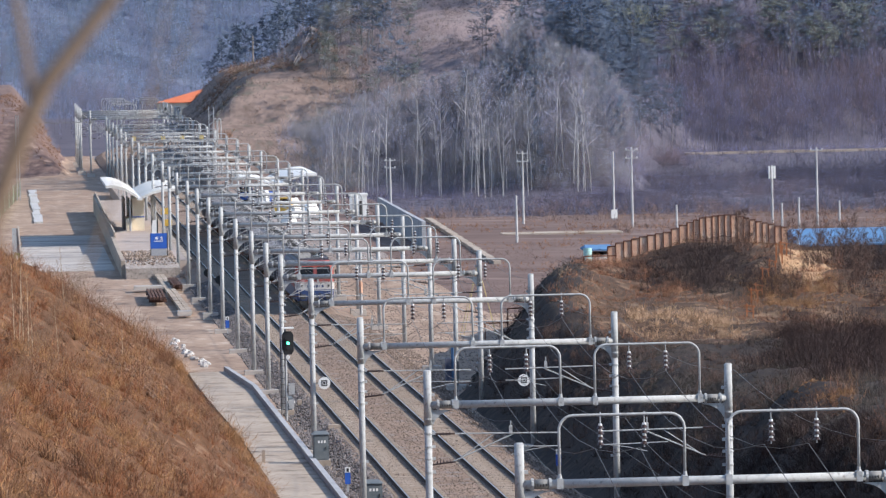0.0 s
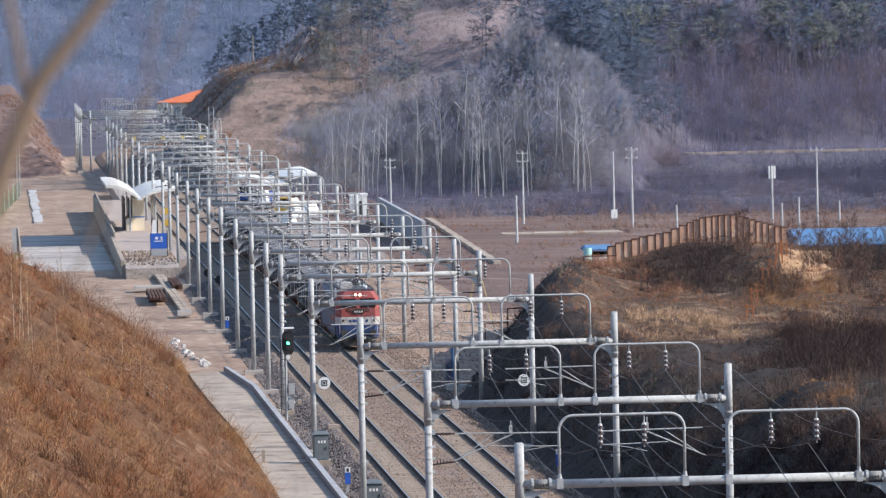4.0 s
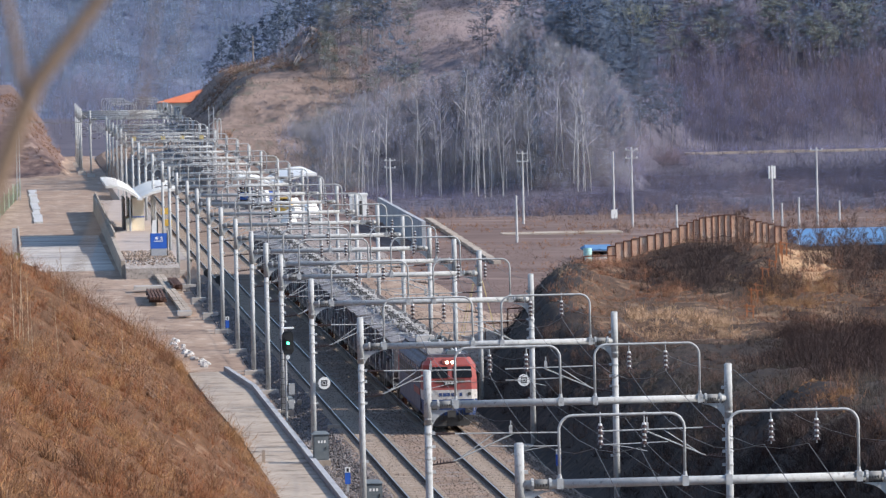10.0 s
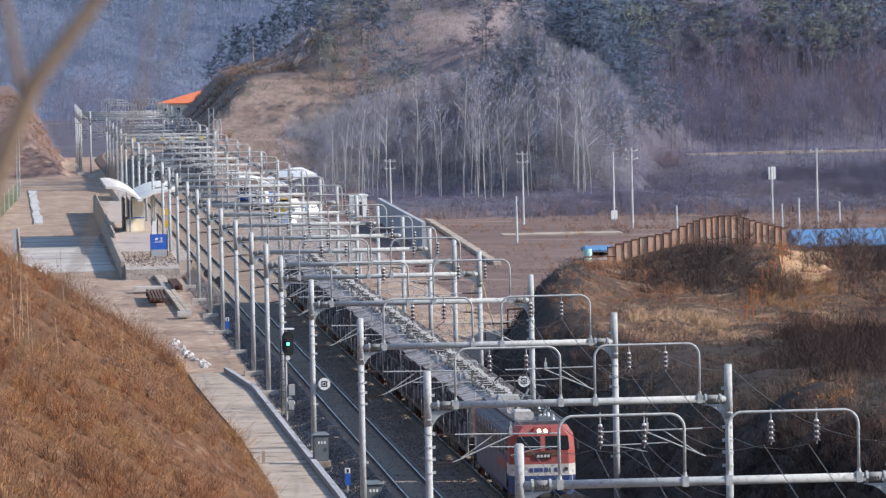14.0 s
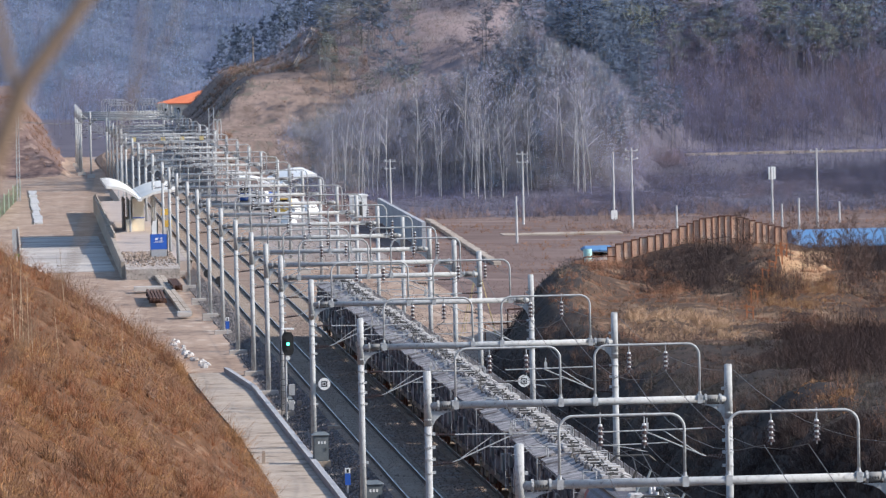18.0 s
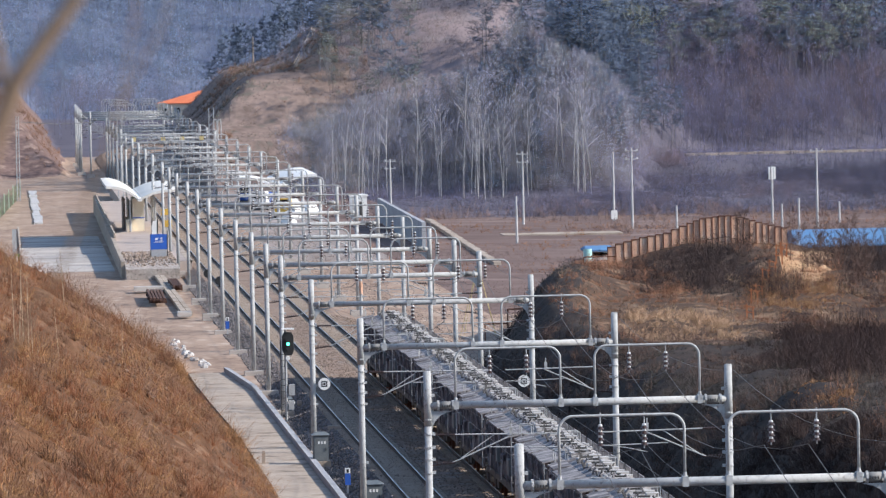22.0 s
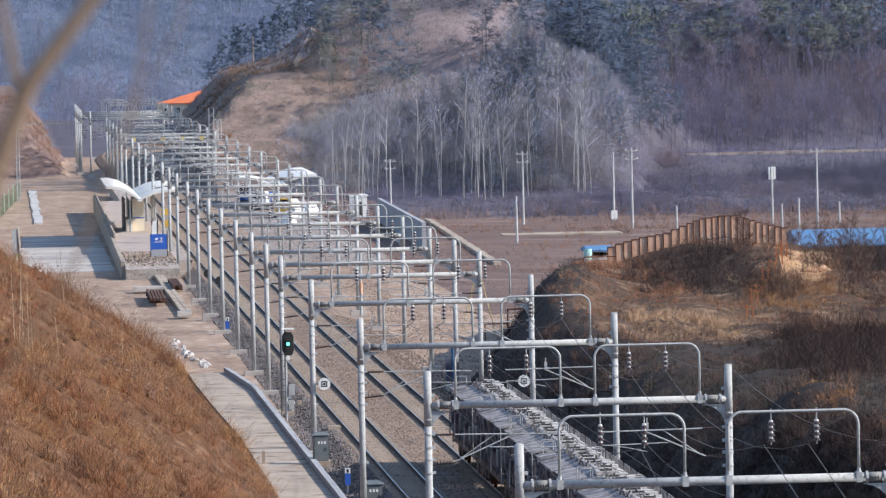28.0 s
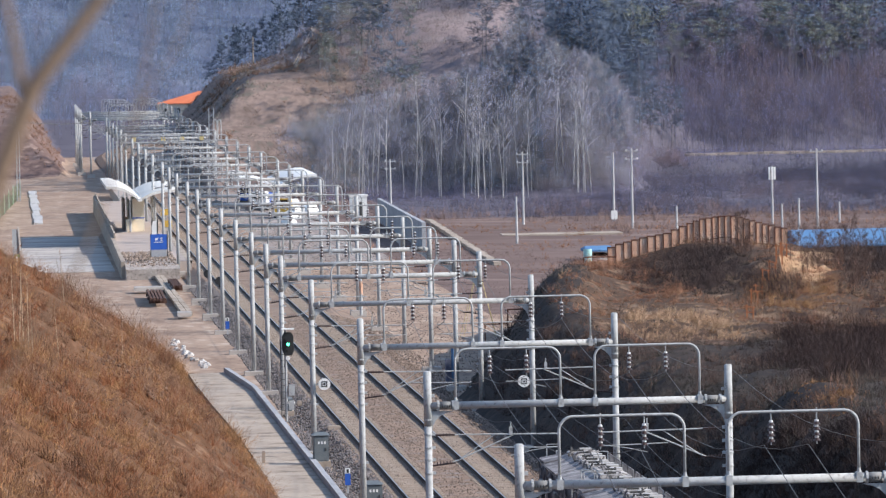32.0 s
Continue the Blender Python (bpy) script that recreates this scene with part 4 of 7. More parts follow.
def front(t):
    """Where the buffers of the locomotive stand: 12.68 m/s at first, easing to 11.4."""
    if t < 13:
        return 421.3 - 12.68 * t
    u = min(t, 23.0) - 13
    y = 421.3 - 12.68 * 13 - 12.68 * u + 0.5 * 0.125 * u * u
    return y - 11.43 * max(0.0, t - 23.0)


def motions():
    times = [0, 2, 4, 6, 8, 10, 12, 13, 14, 15, 16, 17, 18, 19, 20, 21, 22, 23, 24, 26, 28, 30, 32]
    for k, ob in enumerate([LOCO] + CARS):
        back = 0.0 if k == 0 else 20.0 + (k - 1) * 14.75
        walk(ob, [(t, pose(0.2 if k == 0 else 0.05, front(t) + back, 0)) for t in times])
    twig_sway()


# ---- service path, yard and platform ----
cuts = np.linspace(150, 357, 24)


def path_right(y):
    return np.interp(y, [150, 260, 339, 358], [-7.75, -7.95, -8.3, -9.25])


def path_left(y):
    return np.interp(y, [262, 280, 303, 327, 352], [-10.54, -10.59, -10.73, -11.2, -11.55])


slab = thing("service_path", "pale concrete service path beside the ballast", "path", kind="structure")
for a, b in zip(cuts, cuts[1:]):
    z = -0.45 + rng.uniform(-0.01, 0.01)
    v = [(path_left(a), a + 0.03, z), (path_right(a) - 0.05, a + 0.03, z), (path_right(b) - 0.05, b, z), (path_left(b), b, z)]
    part("slab", M().add(v + [(x, y, -0.9) for x, y, _ in v], [(0, 1, 2, 3), (0, 4, 5, 1), (1, 5, 6, 2), (2, 6, 7, 3), (3, 7, 4, 0)]), CONC, slab)
kerb = thing("path_kerb", "grey concrete upstand kerb along the path", "kerb", kind="structure")
ys = [150, 185, 220, 260, 300, 339, 347, 354, 358]
for a, b in zip(ys, ys[1:]):
    v = []
    for y in (a, b):
        x = path_right(y)
        v += [(x - 0.02, y, -0.9), (x - 0.02, y, -0.16), (x + 0.28, y, -0.18), (x + 0.32, y, -0.9)]
    part("kerb_block", M().add(v, [(0, 1, 5, 4), (1, 2, 6, 5), (2, 3, 7, 6), (0, 3, 2, 1), (4, 5, 6, 7)]), CONCG, kerb)

plat = thing("platform", "low paved station platform with rubble end", "platform", kind="structure")
part("deck", M().add([(-12.2, 509, 0.5), (-6.1, 509, 0.5), (-6.1, 692, 0.5), (-11.6, 692, 0.5), (-12.2, 509, -1), (-6.1, 509, -1), (-6.1, 692, -1), (-11.6, 692, -1)], [(0, 1, 2, 3), (0, 4, 5, 1), (1, 5, 6, 2), (3, 2, 6, 7), (0, 3, 7, 4)]), PAVE, plat)
part("far_deck", M().box(-8.6, -6.1, 692, 760, -1, 0.498), PAVE, plat)
part("edge_strip", M().box(-6.55, -6.05, 509, 760, 0.3, 0.53), CONC, plat, "pale platform edge")
part("gravel_strip", M().box(-12.0, -7.4, 509.1, 530, 0.3, 0.52), RUBBLE, plat, "gravel strip at the platform end")
part("end_ramp", M().add([(-12.2, 509, 0.5), (-7.4, 509, 0.5), (-7.4, 503, 0.05), (-12.2, 503, 0.05), (-12.2, 503, -0.9), (-7.4, 503, -0.9), (-7.4, 509, -0.9), (-12.2, 509, -0.9)], [(0, 3, 2, 1), (3, 4, 5, 2), (1, 2, 5, 6), (0, 7, 4, 3)]), RUBBLE, plat, "rubble slope at the platform end")
part("side_wall", M().add([(-12.55, 507, -1), (-12.2, 507, -1), (-11.6, 692, -1), (-11.95, 692, -1), (-12.55, 507, 0.62), (-12.2, 507, 0.62), (-11.6, 692, 1.3), (-11.95, 692, 1.3)], [(0, 1, 5, 4), (1, 2, 6, 5), (2, 3, 7, 6), (3, 0, 4, 7), (4, 5, 6, 7)]), CONC, plat, "concrete side wall")
part("parapet", M().add([(-12.1, 560, 0.5), (-11.95, 560, 0.5), (-11.6, 691, 0.5), (-11.75, 691, 0.5), (-12.1, 560, 1.3), (-11.95, 560, 1.3), (-11.6, 691, 1.55), (-11.75, 691, 1.55)], [(0, 1, 5, 4), (1, 2, 6, 5), (2, 3, 7, 6), (3, 0, 4, 7), (4, 5, 6, 7)]), CONC, plat)
ap = thing("yard_apron", "stained pale concrete yard apron below the platform", "pavement", kind="structure")
for k in range(6):
    y0 = 522 + k * 15
    part("slab", M().box(-21.2, -12.8, y0, y0 + 14.9, -1.2, -0.86 + 0.01 * (k % 2)), CONCP, ap)
part("edge_kerb", M().box(-21.45, -21.25, 520, 640, -1.2, -0.6), CONC, ap)
for k in range(14):
    part("rubble_strip", M().box(-19.4 + rng.uniform(-0.15, 0.15), -18.4 + rng.uniform(-0.15, 0.15), 655 + k * 9.6, 664.4 + k * 9.6, -1.2, -0.8 + rng.uniform(0, 0.08)), LWHITE, ap, "strip of white broken concrete")

# blue station name board
nb = thing("station_sign", "blue station name board with white writing", "sign", pose(-8.85, 517, 0.5))
part("board", M().box(-0.75, 0.75, -0.05, 0.05, 0.75, 2.15, 0.03), BLUE, nb, "blue enamel board")
part("post", M().box(-0.78, -0.7, -0.04, 0.04, 0, 2.2).box(0.75, 0.83, -0.06, 0.06, 0, 2.45), DARKST, nb)
part("foot_panel", M().box(-0.7, 0.7, -0.04, 0.04, 0.1, 0.75), CONCG, nb)
wr = M()
for x0, x1, z0, z1 in ((-0.33, -0.12, 1.6, 1.82), (-0.1, -0.06, 1.56, 1.86), (0.12, 0.38, 1.74, 1.8), (0.22, 0.28, 1.56, 1.86), (0.12, 0.38, 1.58, 1.63), (-0.4, 0.42, 1.4, 1.47)):
    wr.box(x0, x1, -0.06, -0.05, z0, z1)
part("writing", wr, WHITE, nb)

# platform shelter
sh = thing("platform_shelter", "cream platform shelter under a white winged canopy", "shelter", pose(-8.9, 590, 0.5))


def wing(x0, x1, z0, z1, bow):
    b, n = M(), 10
    for k in range(n + 1):
        u = k / n
        x, z = x0 + (x1 - x0) * u, z0 + (z1 - z0) * u + bow * 4 * u * (1 - u)
        for y in (-10, 24):
            b.v += [(x, y, z), (x, y, z + 0.28)]
    for k in range(n):
        a, c = k * 4, k * 4 + 4
        b.f += [(a, c, c + 2, a + 2), (a + 1, a + 3, c + 3, c + 1), (a, a + 1, c + 1, c), (a + 2, c + 2, c + 3, a + 3)]
    b.f += [(0, 2, 3, 1), (n * 4, n * 4 + 1, n * 4 + 3, n * 4 + 2)]
    return b


part("canopy_wing", wing(-3.5, -0.25, 4.6, 3.45, 0.4), LCREAM, sh, "cream-white curved roof wing", smooth=False)
part("canopy_wing", wing(0.15, 3.9, 3.4, 4.1, 0.35), LCREAM, sh, "cream-white curved roof wing")
part("gutter", M().box(-0.3, 0.2, -10, 24, 3.3, 3.6), WHITE, sh)
part("wall", M().box(-0.7, 0.5, -4, 4, 0, 3.4), CREAM, sh, "cream end wall")
part("bench_box", M().box(-1.4, -0.72, -5.5, 4, 0, 1.25), CREAM, sh)
part("back_wall", M().box(-1.6, -1.4, -2, 7, 0, 3.3), BROWNP, sh, "dark brown cladding")
part("stripe", M().box(-0.72, 0.52, -4.02, -3.99, 1.35, 1.46), BLUE, sh, "blue stripe")
for x in (-1.0, 1.6):
    for y in (-6, 0, 7.5):
        part("column", M().tube((x, y, 0), (x, y, 3.3), 0.1, n=8), GALV, sh)
for k, y in enumerate((560.0, 568.0)):
    ys_ = thing("yellow_sign", "yellow warning board on a thin post", "sign", pose(-6.75 + 0.05 * k, y, 0.5), "yellow platform boards")
    part("board", M().box(-0.45, 0.45, -0.03, 0.03, 1.3 + 0.9 * k, 1.95 + 0.9 * k), YELLOW, ys_)
    part("post", M().tube((0, 0.06, 0), (0, 0.06, 2.0 + 0.9 * k), 0.04), GALV, ys_)
for k in range(5):
    bd = thing("notice_frame", "white notice board on the platform", "board", pose(-8.3 + 0.12 * k, 552 + 3.5 * k, 0.5), "platform notice boards")
    part("panel", M().box(-0.25, 0.25, -0.03, 0.03, 0.5, 1.1).box(-0.25, 0.25, -0.03, 0.03, 1.25, 1.7), WHITE, bd)
    part("post", M().box(-0.29, -0.25, -0.04, 0.04, 0, 2.1).box(0.25, 0.29, -0.04, 0.04, 0, 2.1), DARKST, bd)

# colour-light signal
sg = thing("railway_signal", "black colour-light signal showing green on a slim mast", "railway signal", pose(-7.36, 314, -0.68))
part("mast", M().tube((-0.12, 0.2, 0), (-0.12, 0.2, 5.2), 0.07, n=8), GALV, sg)
hd = part("signal_head", M().prism([(-0.32 + 0.3 * 0, 3.85 + 0.2), (-0.2, 3.75), (0.2, 3.75), (0.32, 3.95), (0.32, 4.85), (0.2, 5.05), (-0.2, 5.05), (-0.32, 4.85)], -0.06, 0.02), BLACK, sg, "black backing board with hoods")
for z in (4.15, 4.4, 4.65):
    part("hood", M().tube((0, -0.06, z), (0, -0.3, z + 0.02), 0.13, 0.14, 10), BLACK, hd)
part("green_lens", M().tube((0, -0.3, 4.4), (0, -0.34, 4.4), 0.085, n=12), GREENLAMP, hd, "lit green lens")
part("small_lamp", M().tube((0, -0.1, 3.6), (0, 0.15, 3.6), 0.12, n=10), WHITE, sg)
part("hood_plate", M().box(-0.35, 0.35, -0.3, 0.1, 5.2, 5.28), WHITE, sg)
part("ladder", M().box(-0.42, -0.38, 0.25, 0.29, 0, 4.6).box(-0.2, -0.16, 0.25, 0.29, 0, 4.6), DARKST, sg)
for z in np.arange(0.3, 4.5, 0.35):
    part("rung", M().tube((-0.4, 0.27, z), (-0.18, 0.27, z), 0.015), DARKST, sg)
part("relay_case", M().box(0.02, 0.35, 0.1, 0.4, 1.5, 2.1).box(0.0, 0.3, 0.1, 0.4, 0.7, 1.2), GALV, sg)

for x, z in ((-6.83, 3.08), (3.46, 2.98)):
    mk = thing("catenary_marker", "round white marker disc with black square on a post", "marker sign", pose(x, 287.95, z), "disc markers on posts")
    part("disc", M().tube((0, -0.02, 0), (0, 0.02, 0), 0.31, n=24), WHITE, mk)
    sq = M()
    for x0, x1, z0, z1 in ((-0.15, 0.15, 0.1, 0.15), (-0.15, 0.15, -0.15, -0.1), (-0.15, -0.1, -0.1, 0.1), (0.1, 0.15, -0.1, 0.1), (-0.055, 0.055, -0.055, 0.055)):
        sq.box(x0, x1, -0.032, -0.02, z0, z1)
    part("symbol", sq, BLACK, mk)
    s = -1 if x < 0 else 1
    part("arm", M().tube((0, 0.04, 0), (s * 0.5, 0.2, -0.02), 0.025), GALV, mk)

# trackside cabinets and marker posts
def cabinet(x, y, w, d, h, z=-0.55):
    c = thing("equipment_cabinet", "dark grey trackside equipment cabinet on concrete base", "cabinet", pose(x, y, z), "trackside cabinets")
    part("case", M().box(-w, w, -d, d, 0.25, h, 0.02), CABGREY, c)
    part("lid", M().add([(-w - 0.08, -d - 0.08, h), (w + 0.08, -d - 0.08, h), (w + 0.08, d + 0.08, h), (-w - 0.08, d + 0.08, h), (-w * 0.6, 0, h + 0.16), (w * 0.6, 0, h + 0.16)], [(0, 1, 5, 4), (2, 3, 4, 5), (1, 2, 5), (3, 0, 4), (0, 3, 2, 1)]), CABGREY, c)
    part("plinth", M().box(-w - 0.1, w + 0.1, -d - 0.1, d + 0.1, -0.5, 0.25), CONC, c)
    dr = part("door", M().box(-w + 0.06, w - 0.06, -d - 0.025, -d, 0.32, h - 0.08), CABGREY, c)
    part("handle", M().box(w - 0.16, w - 0.12, -d - 0.06, -d - 0.025, h * 0.5, h * 0.5 + 0.16), BLACK, dr)
    b = M()
    for k in range(3):
        b.box(-w * 0.4 + k * 0.15, -w * 0.4 + k * 0.15 + 0.09, -d - 0.035, -d - 0.025, h * 0.72, h * 0.72 + 0.13)
    part("stencil", b, WHITE, dr)
    return c


cabinet(-7.49, 280.7, 0.38, 0.35, 1.55)
cabinet(-6.69, 253.5, 0.42, 0.4, 1.25)
cabinet(-7.15, 318, 0.16, 0.2, 0.9)
for x, y, z in ((-7.16, 264.2, -0.6), (3.6, 272, -0.6), (-7.2, 403, -0.5)):
    mp = thing("marker_post", "short blue and white trackside marker post", "marker post", pose(x, y, z), "blue marker posts")
    part("stake", M().box(-0.05, 0.05, -0.05, 0.05, 0, 0.75), GALV, mp)
    part("plate", M().box(-0.13, 0.13, -0.08, -0.05, 0.4, 0.95), BLUE, mp)
    part("top_plate", M().box(-0.13, 0.13, -0.09, -0.05, 0.95, 1.2), WHITE, mp)
    part("bars", M().box(-0.05, 0.05, -0.1, -0.09, 0.98, 1.15), BLACK, mp)
for x, y, w in ((-5.6, 301, 0.7), (-6.35, 322, 0.25)):
    jb = thing("junction_box", "small pale junction box between rail and shoulder", "box", pose(x, y, -0.3))
    part("case", M().box(-w / 2, w / 2, -0.3, 0.3, 0, 0.3, 0.04), CONC, jb)
for x, y in ((-5.6, 484), (-5.15, 470)):
    bl = thing("round_dark_disc", "round black disc standing beside the rail", "disc", pose(x, y, -0.2), "dark discs")
    part("disc", M().tube((0, 0, 0.55), (0, 0.1, 0.55), 0.36, n=18), BLACK, bl)
    part("post", M().box(-0.04, 0.04, 0.1, 0.16, -0.1, 0.6), DARKST, bl)

# pallets, trough lids and rubble in the yard
for x, y, w, ly in ((-10.7, 461, 0.8, 8.0), (-8.5, 482, 0.5, 7.0)):
    pl = thing("timber_stack", "stack of dark brown timbers on the yard", "timber stack", pose(x, y, -0.68, 0, 0, rng.uniform(-2, 1)), "timber stacks")
    for k in range(5):
        part("timber", M().box((-0.8 + k * 0.33) * w, (-0.55 + k * 0.33) * w, -ly + rng.uniform(-0.4, 0.4), ly + rng.uniform(-0.4, 0.4), 0.25, 0.5, 0.02), TIMBER, pl)
    for yy in (-0.75 * ly, 0, 0.75 * ly):
        part("bearer", M().box(-0.9 * w, 0.9 * w, yy - 0.15, yy + 0.15, 0, 0.25), TIMBER, pl)
tr = thing("cable_trough", "line of pale concrete cable trough lids", "cable trough", kind="structure")
for k in range(26):
    y = 436 + k * 2.6
    x = -8.95 - (y - 436) * 0.004
    part("lid", M().box(x - 0.45, x - 0.05, y, y + 2.5, -0.75, -0.52 + rng.uniform(0, 0.03)), CONC, tr)
    part("lid", M().box(x + 0.0, x + 0.38, y, y + 2.5, -0.75, -0.53 + rng.uniform(0, 0.03)), CONC, tr)
for x, y, hw in ((-10.85, 478, 1.25), (-9.3, 434, 0.55)):
    cb = thing("concrete_beam", "pale concrete beam lying on the dirt", "concrete beam", pose(x, y, -0.68))
    part("block", M().box(-hw, hw, -1.2, 1.2, 0, 0.32, 0.04), CONCP, cb)


def rock(parent_name, label, cat, x, y, s, m, z=None):
    b = M()
    n = 7
    ring = [[(math.cos(a) * r * rng.uniform(0.75, 1.15), math.sin(a) * r * rng.uniform(0.75, 1.15), h * rng.uniform(0.85, 1.15)) for a in np.linspace(0, 2 * math.pi, n, endpoint=False)] for r, h in ((0.5, 0.0), (0.55, 0.3), (0.3, 0.6))]
    v = [p for rr in ring for p in rr]
    f = [(k * n + j, k * n + (j + 1) % n, (k + 1) * n + (j + 1) % n, (k + 1) * n + j) for k in range(2) for j in range(n)] + [tuple(range(2 * n, 3 * n))]
    b.add([(px * s, py * s, pz * s) for px, py, pz in v], f)
    zz = float(land(x, y)) - 0.05 if z is None else z
    return tagged(part(parent_name, b, m, at=pose(x, y, zz)), label, cat, "pale boulders by the path")


for k in range(34):
    u = k / 33
    rock("boulder", "white broken rock at the yard edge", "rock", -11.2 + 1.1 * u + rng.uniform(-0.5, 0.35), 400 - 35 * u + rng.uniform(-3, 3), rng.uniform(0.28, 0.5) * (0.75 + 0.4 * u), LWHITE if rng.random() < 0.75 else RUBBLE)

# coarse dark ballast on the shoulder and in the cess
def stones(name, label, n, xa, xb, ya, yb, zf, smin, smax, m):
    u = rng.random((n, 5))
    px, py = xa + (xb - xa) * u[:, 0], ya + (yb - ya) * u[:, 1]
    s = smin + (smax - smin) * u[:, 2]
    base = np.array([(1, 0, 0), (-0.5, 0.87, 0), (-0.5, -0.87, 0), (0.1, 0.1, 1.0), (0, 0, -0.6)])
    jit = base[None] * (0.6 + 0.8 * rng.random((n, 5, 1)))
    a = u[:, 3] * 6.28
    ca, sa = np.cos(a)[:, None], np.sin(a)[:, None]
    v = np.stack([jit[..., 0] * ca - jit[..., 1] * sa, jit[..., 0] * sa + jit[..., 1] * ca, jit[..., 2]], -1) * s[:, None, None]
    v += np.stack([px, py, zf(px, py)], -1)[:, None]
    f = np.array([(0, 1, 3), (1, 2, 3), (2, 0, 3), (1, 0, 4), (2, 1, 4), (0, 2, 4)])
    return big_mesh(name, v.reshape(-1, 3), (f[None] + (np.arange(n) * 5)[:, None, None]).reshape(-1, 3), m, label, "ballast")


def shoulder(x, y):
    return np.interp(x, [-7.4, -6.9, -5.9, 1.7, 3.4, 4.4], [-0.62, -0.6, -0.2, -0.2, -0.65, -0.6])


stones("shoulder_ballast", "coarse dark grey ballast stones on the shoulder", 16000, -7.45, -5.55, 230, 480, shoulder, 0.04, 0.09, STONE)
stones("cess_ballast", "grey-brown loose ballast beside the mound", 12000, 1.7, 4.4, 220, 420, shoulder, 0.03, 0.065, CESS)
stones("track_ballast", "brown loose ballast between the rails", 22000, -5.5, 1.7, 230, 420, lambda x, y: -0.2 + 0 * x, 0.03, 0.065, CESS)


stones("yard_clods", "brown clods and stones strewn over the yard", 5000, 4.6, 9.0, 345, 640, lambda x, y: land(x, y) + 0.01, 0.025, 0.07, CESS)

# short post and plank that hold the path edge
ep = thing("edge_post", "short weathered post with plank at the path edge", "post", pose(-10.3, 282, -0.46))
part("upright", M().box(-0.08, 0.08, -0.1, 0.1, -0.3, 0.62, 0.02), SLEEPER, ep)
part("plank", M().box(-1.1, 0.1, -0.25, -0.12, -0.3, 0.02, 0.02), CONC, ep, "pale plank")

stones("platform_rubble", "pale rubble strewn on the platform end", 900, -12.0, -7.5, 505, 530, lambda x, y: np.where(y < 509, 0.05 + (y - 503) * 0.075, 0.53), 0.04, 0.16, DEBRIS)


# ---- beyond the line ----
def at_land(x, y, dz=0.0, rz=0.0):
    return pose(x, y, float(land(x, y)) + dz, 0, 0, rz)


# stepped rusty sheet fence over the mound
FX = [10.6, 13.5, 15.9, 18.9, 19.6, 21.0, 23.0, 24.8, 26.1, 27.2, 29.0, 30.9, 31.3]
FZ = [-0.6, 1.45, 2.9, 3.9, 4.2, 4.55, 5.0, 5.6, 5.8, 6.0, 5.5, 5.3, 5.2]
TX = [18.9, 19.6, 21.1, 22.0, 23.1, 24.5, 25.5, 26.8, 27.7, 28.4, 29.4, 30.9, 31.3]
TZ = [5.5, 5.8, 6.17, 6.34, 6.52, 7.08, 7.45, 7.62, 7.64, 7.46, 7.17, 6.78, 6.69]
fence = thing("sheet_fence", "stepped rusty brown sheet-metal fence over the mound", "fence")
x = 18.9
while x < 31.2:
    w = 0.56 if x < 24.3 else 0.44
    zb, zt = np.interp(x + w / 2, FX, FZ), np.interp(x + w / 2, TX, TZ)
    y = 390 + rng.uniform(-0.03, 0.03)
    part("panel", M().box(x + 0.03, x + w - 0.03, y - 0.02, y + 0.02, zb - 0.7, zt), RUST, fence)
    part("post", M().box(x - 0.035, x + 0.035, y - 0.09, y + 0.0, zb - 0.8, zt + 0.06), RUSTD, fence)
    part("top_rail", M().box(x, x + w, y - 0.06, y - 0.02, zt, zt + 0.06), RUSTD, fence)
    part("mid_rail", M().box(x, x + w, y - 0.06, y - 0.025, zb + 0.2, zb + 0.25), RUSTD, fence)
    x += w
pf = thing("pipe_fence", "open stepped rusty pipe fence going down to the line", "fence")
for x0, x1, z in ((10.2, 11.8, 0.5), (11.8, 13.9, 1.5), (13.9, 15.4, 3.0), (15.4, 17.2, 4.2), (17.2, 19.5, 5.0)):
    zb = np.interp(x0, FX, FZ)
    part("pipe", M().tube((x0, 389.8, z), (x1, 389.8, z), 0.05), RUSTD, pf)
    part("upright", M().tube((x0, 389.8, zb - 0.4), (x0, 389.8, z), 0.05), RUSTD, pf)
# the side of the fence that comes down towards the line over bare soil
sf = thing("orange_stakes", "weathered orange stakes and rails down the bare soil", "stakes")
STAKES = [(26.89, 360.0), (26.42, 358.75), (25.8, 357.5), (24.09, 348.25), (23.19, 344.75), (22.36, 340.75), (20.91, 332.0)]
for k, (xx, yy) in enumerate(STAKES):
    zz = float(land(xx, yy))
    hgt = 0.75 + 0.3 * (k % 2)
    for dx in (0.0, 0.38):
        part("stake", M().box(xx + dx - 0.04, xx + dx + 0.04, yy - 0.04, yy + 0.04, zz - 0.3, zz + hgt - dx * 0.4), RUSTOR, sf)
    part("rail", M().tube((xx - 0.15, yy, zz + hgt - 0.1), (xx + 0.5, yy, zz + hgt - 0.2), 0.03), RUSTOR, sf)
    part("rail", M().tube((xx - 0.1, yy, zz + 0.3), (xx + 0.45, yy, zz + 0.25), 0.025), RUSTOR, sf)

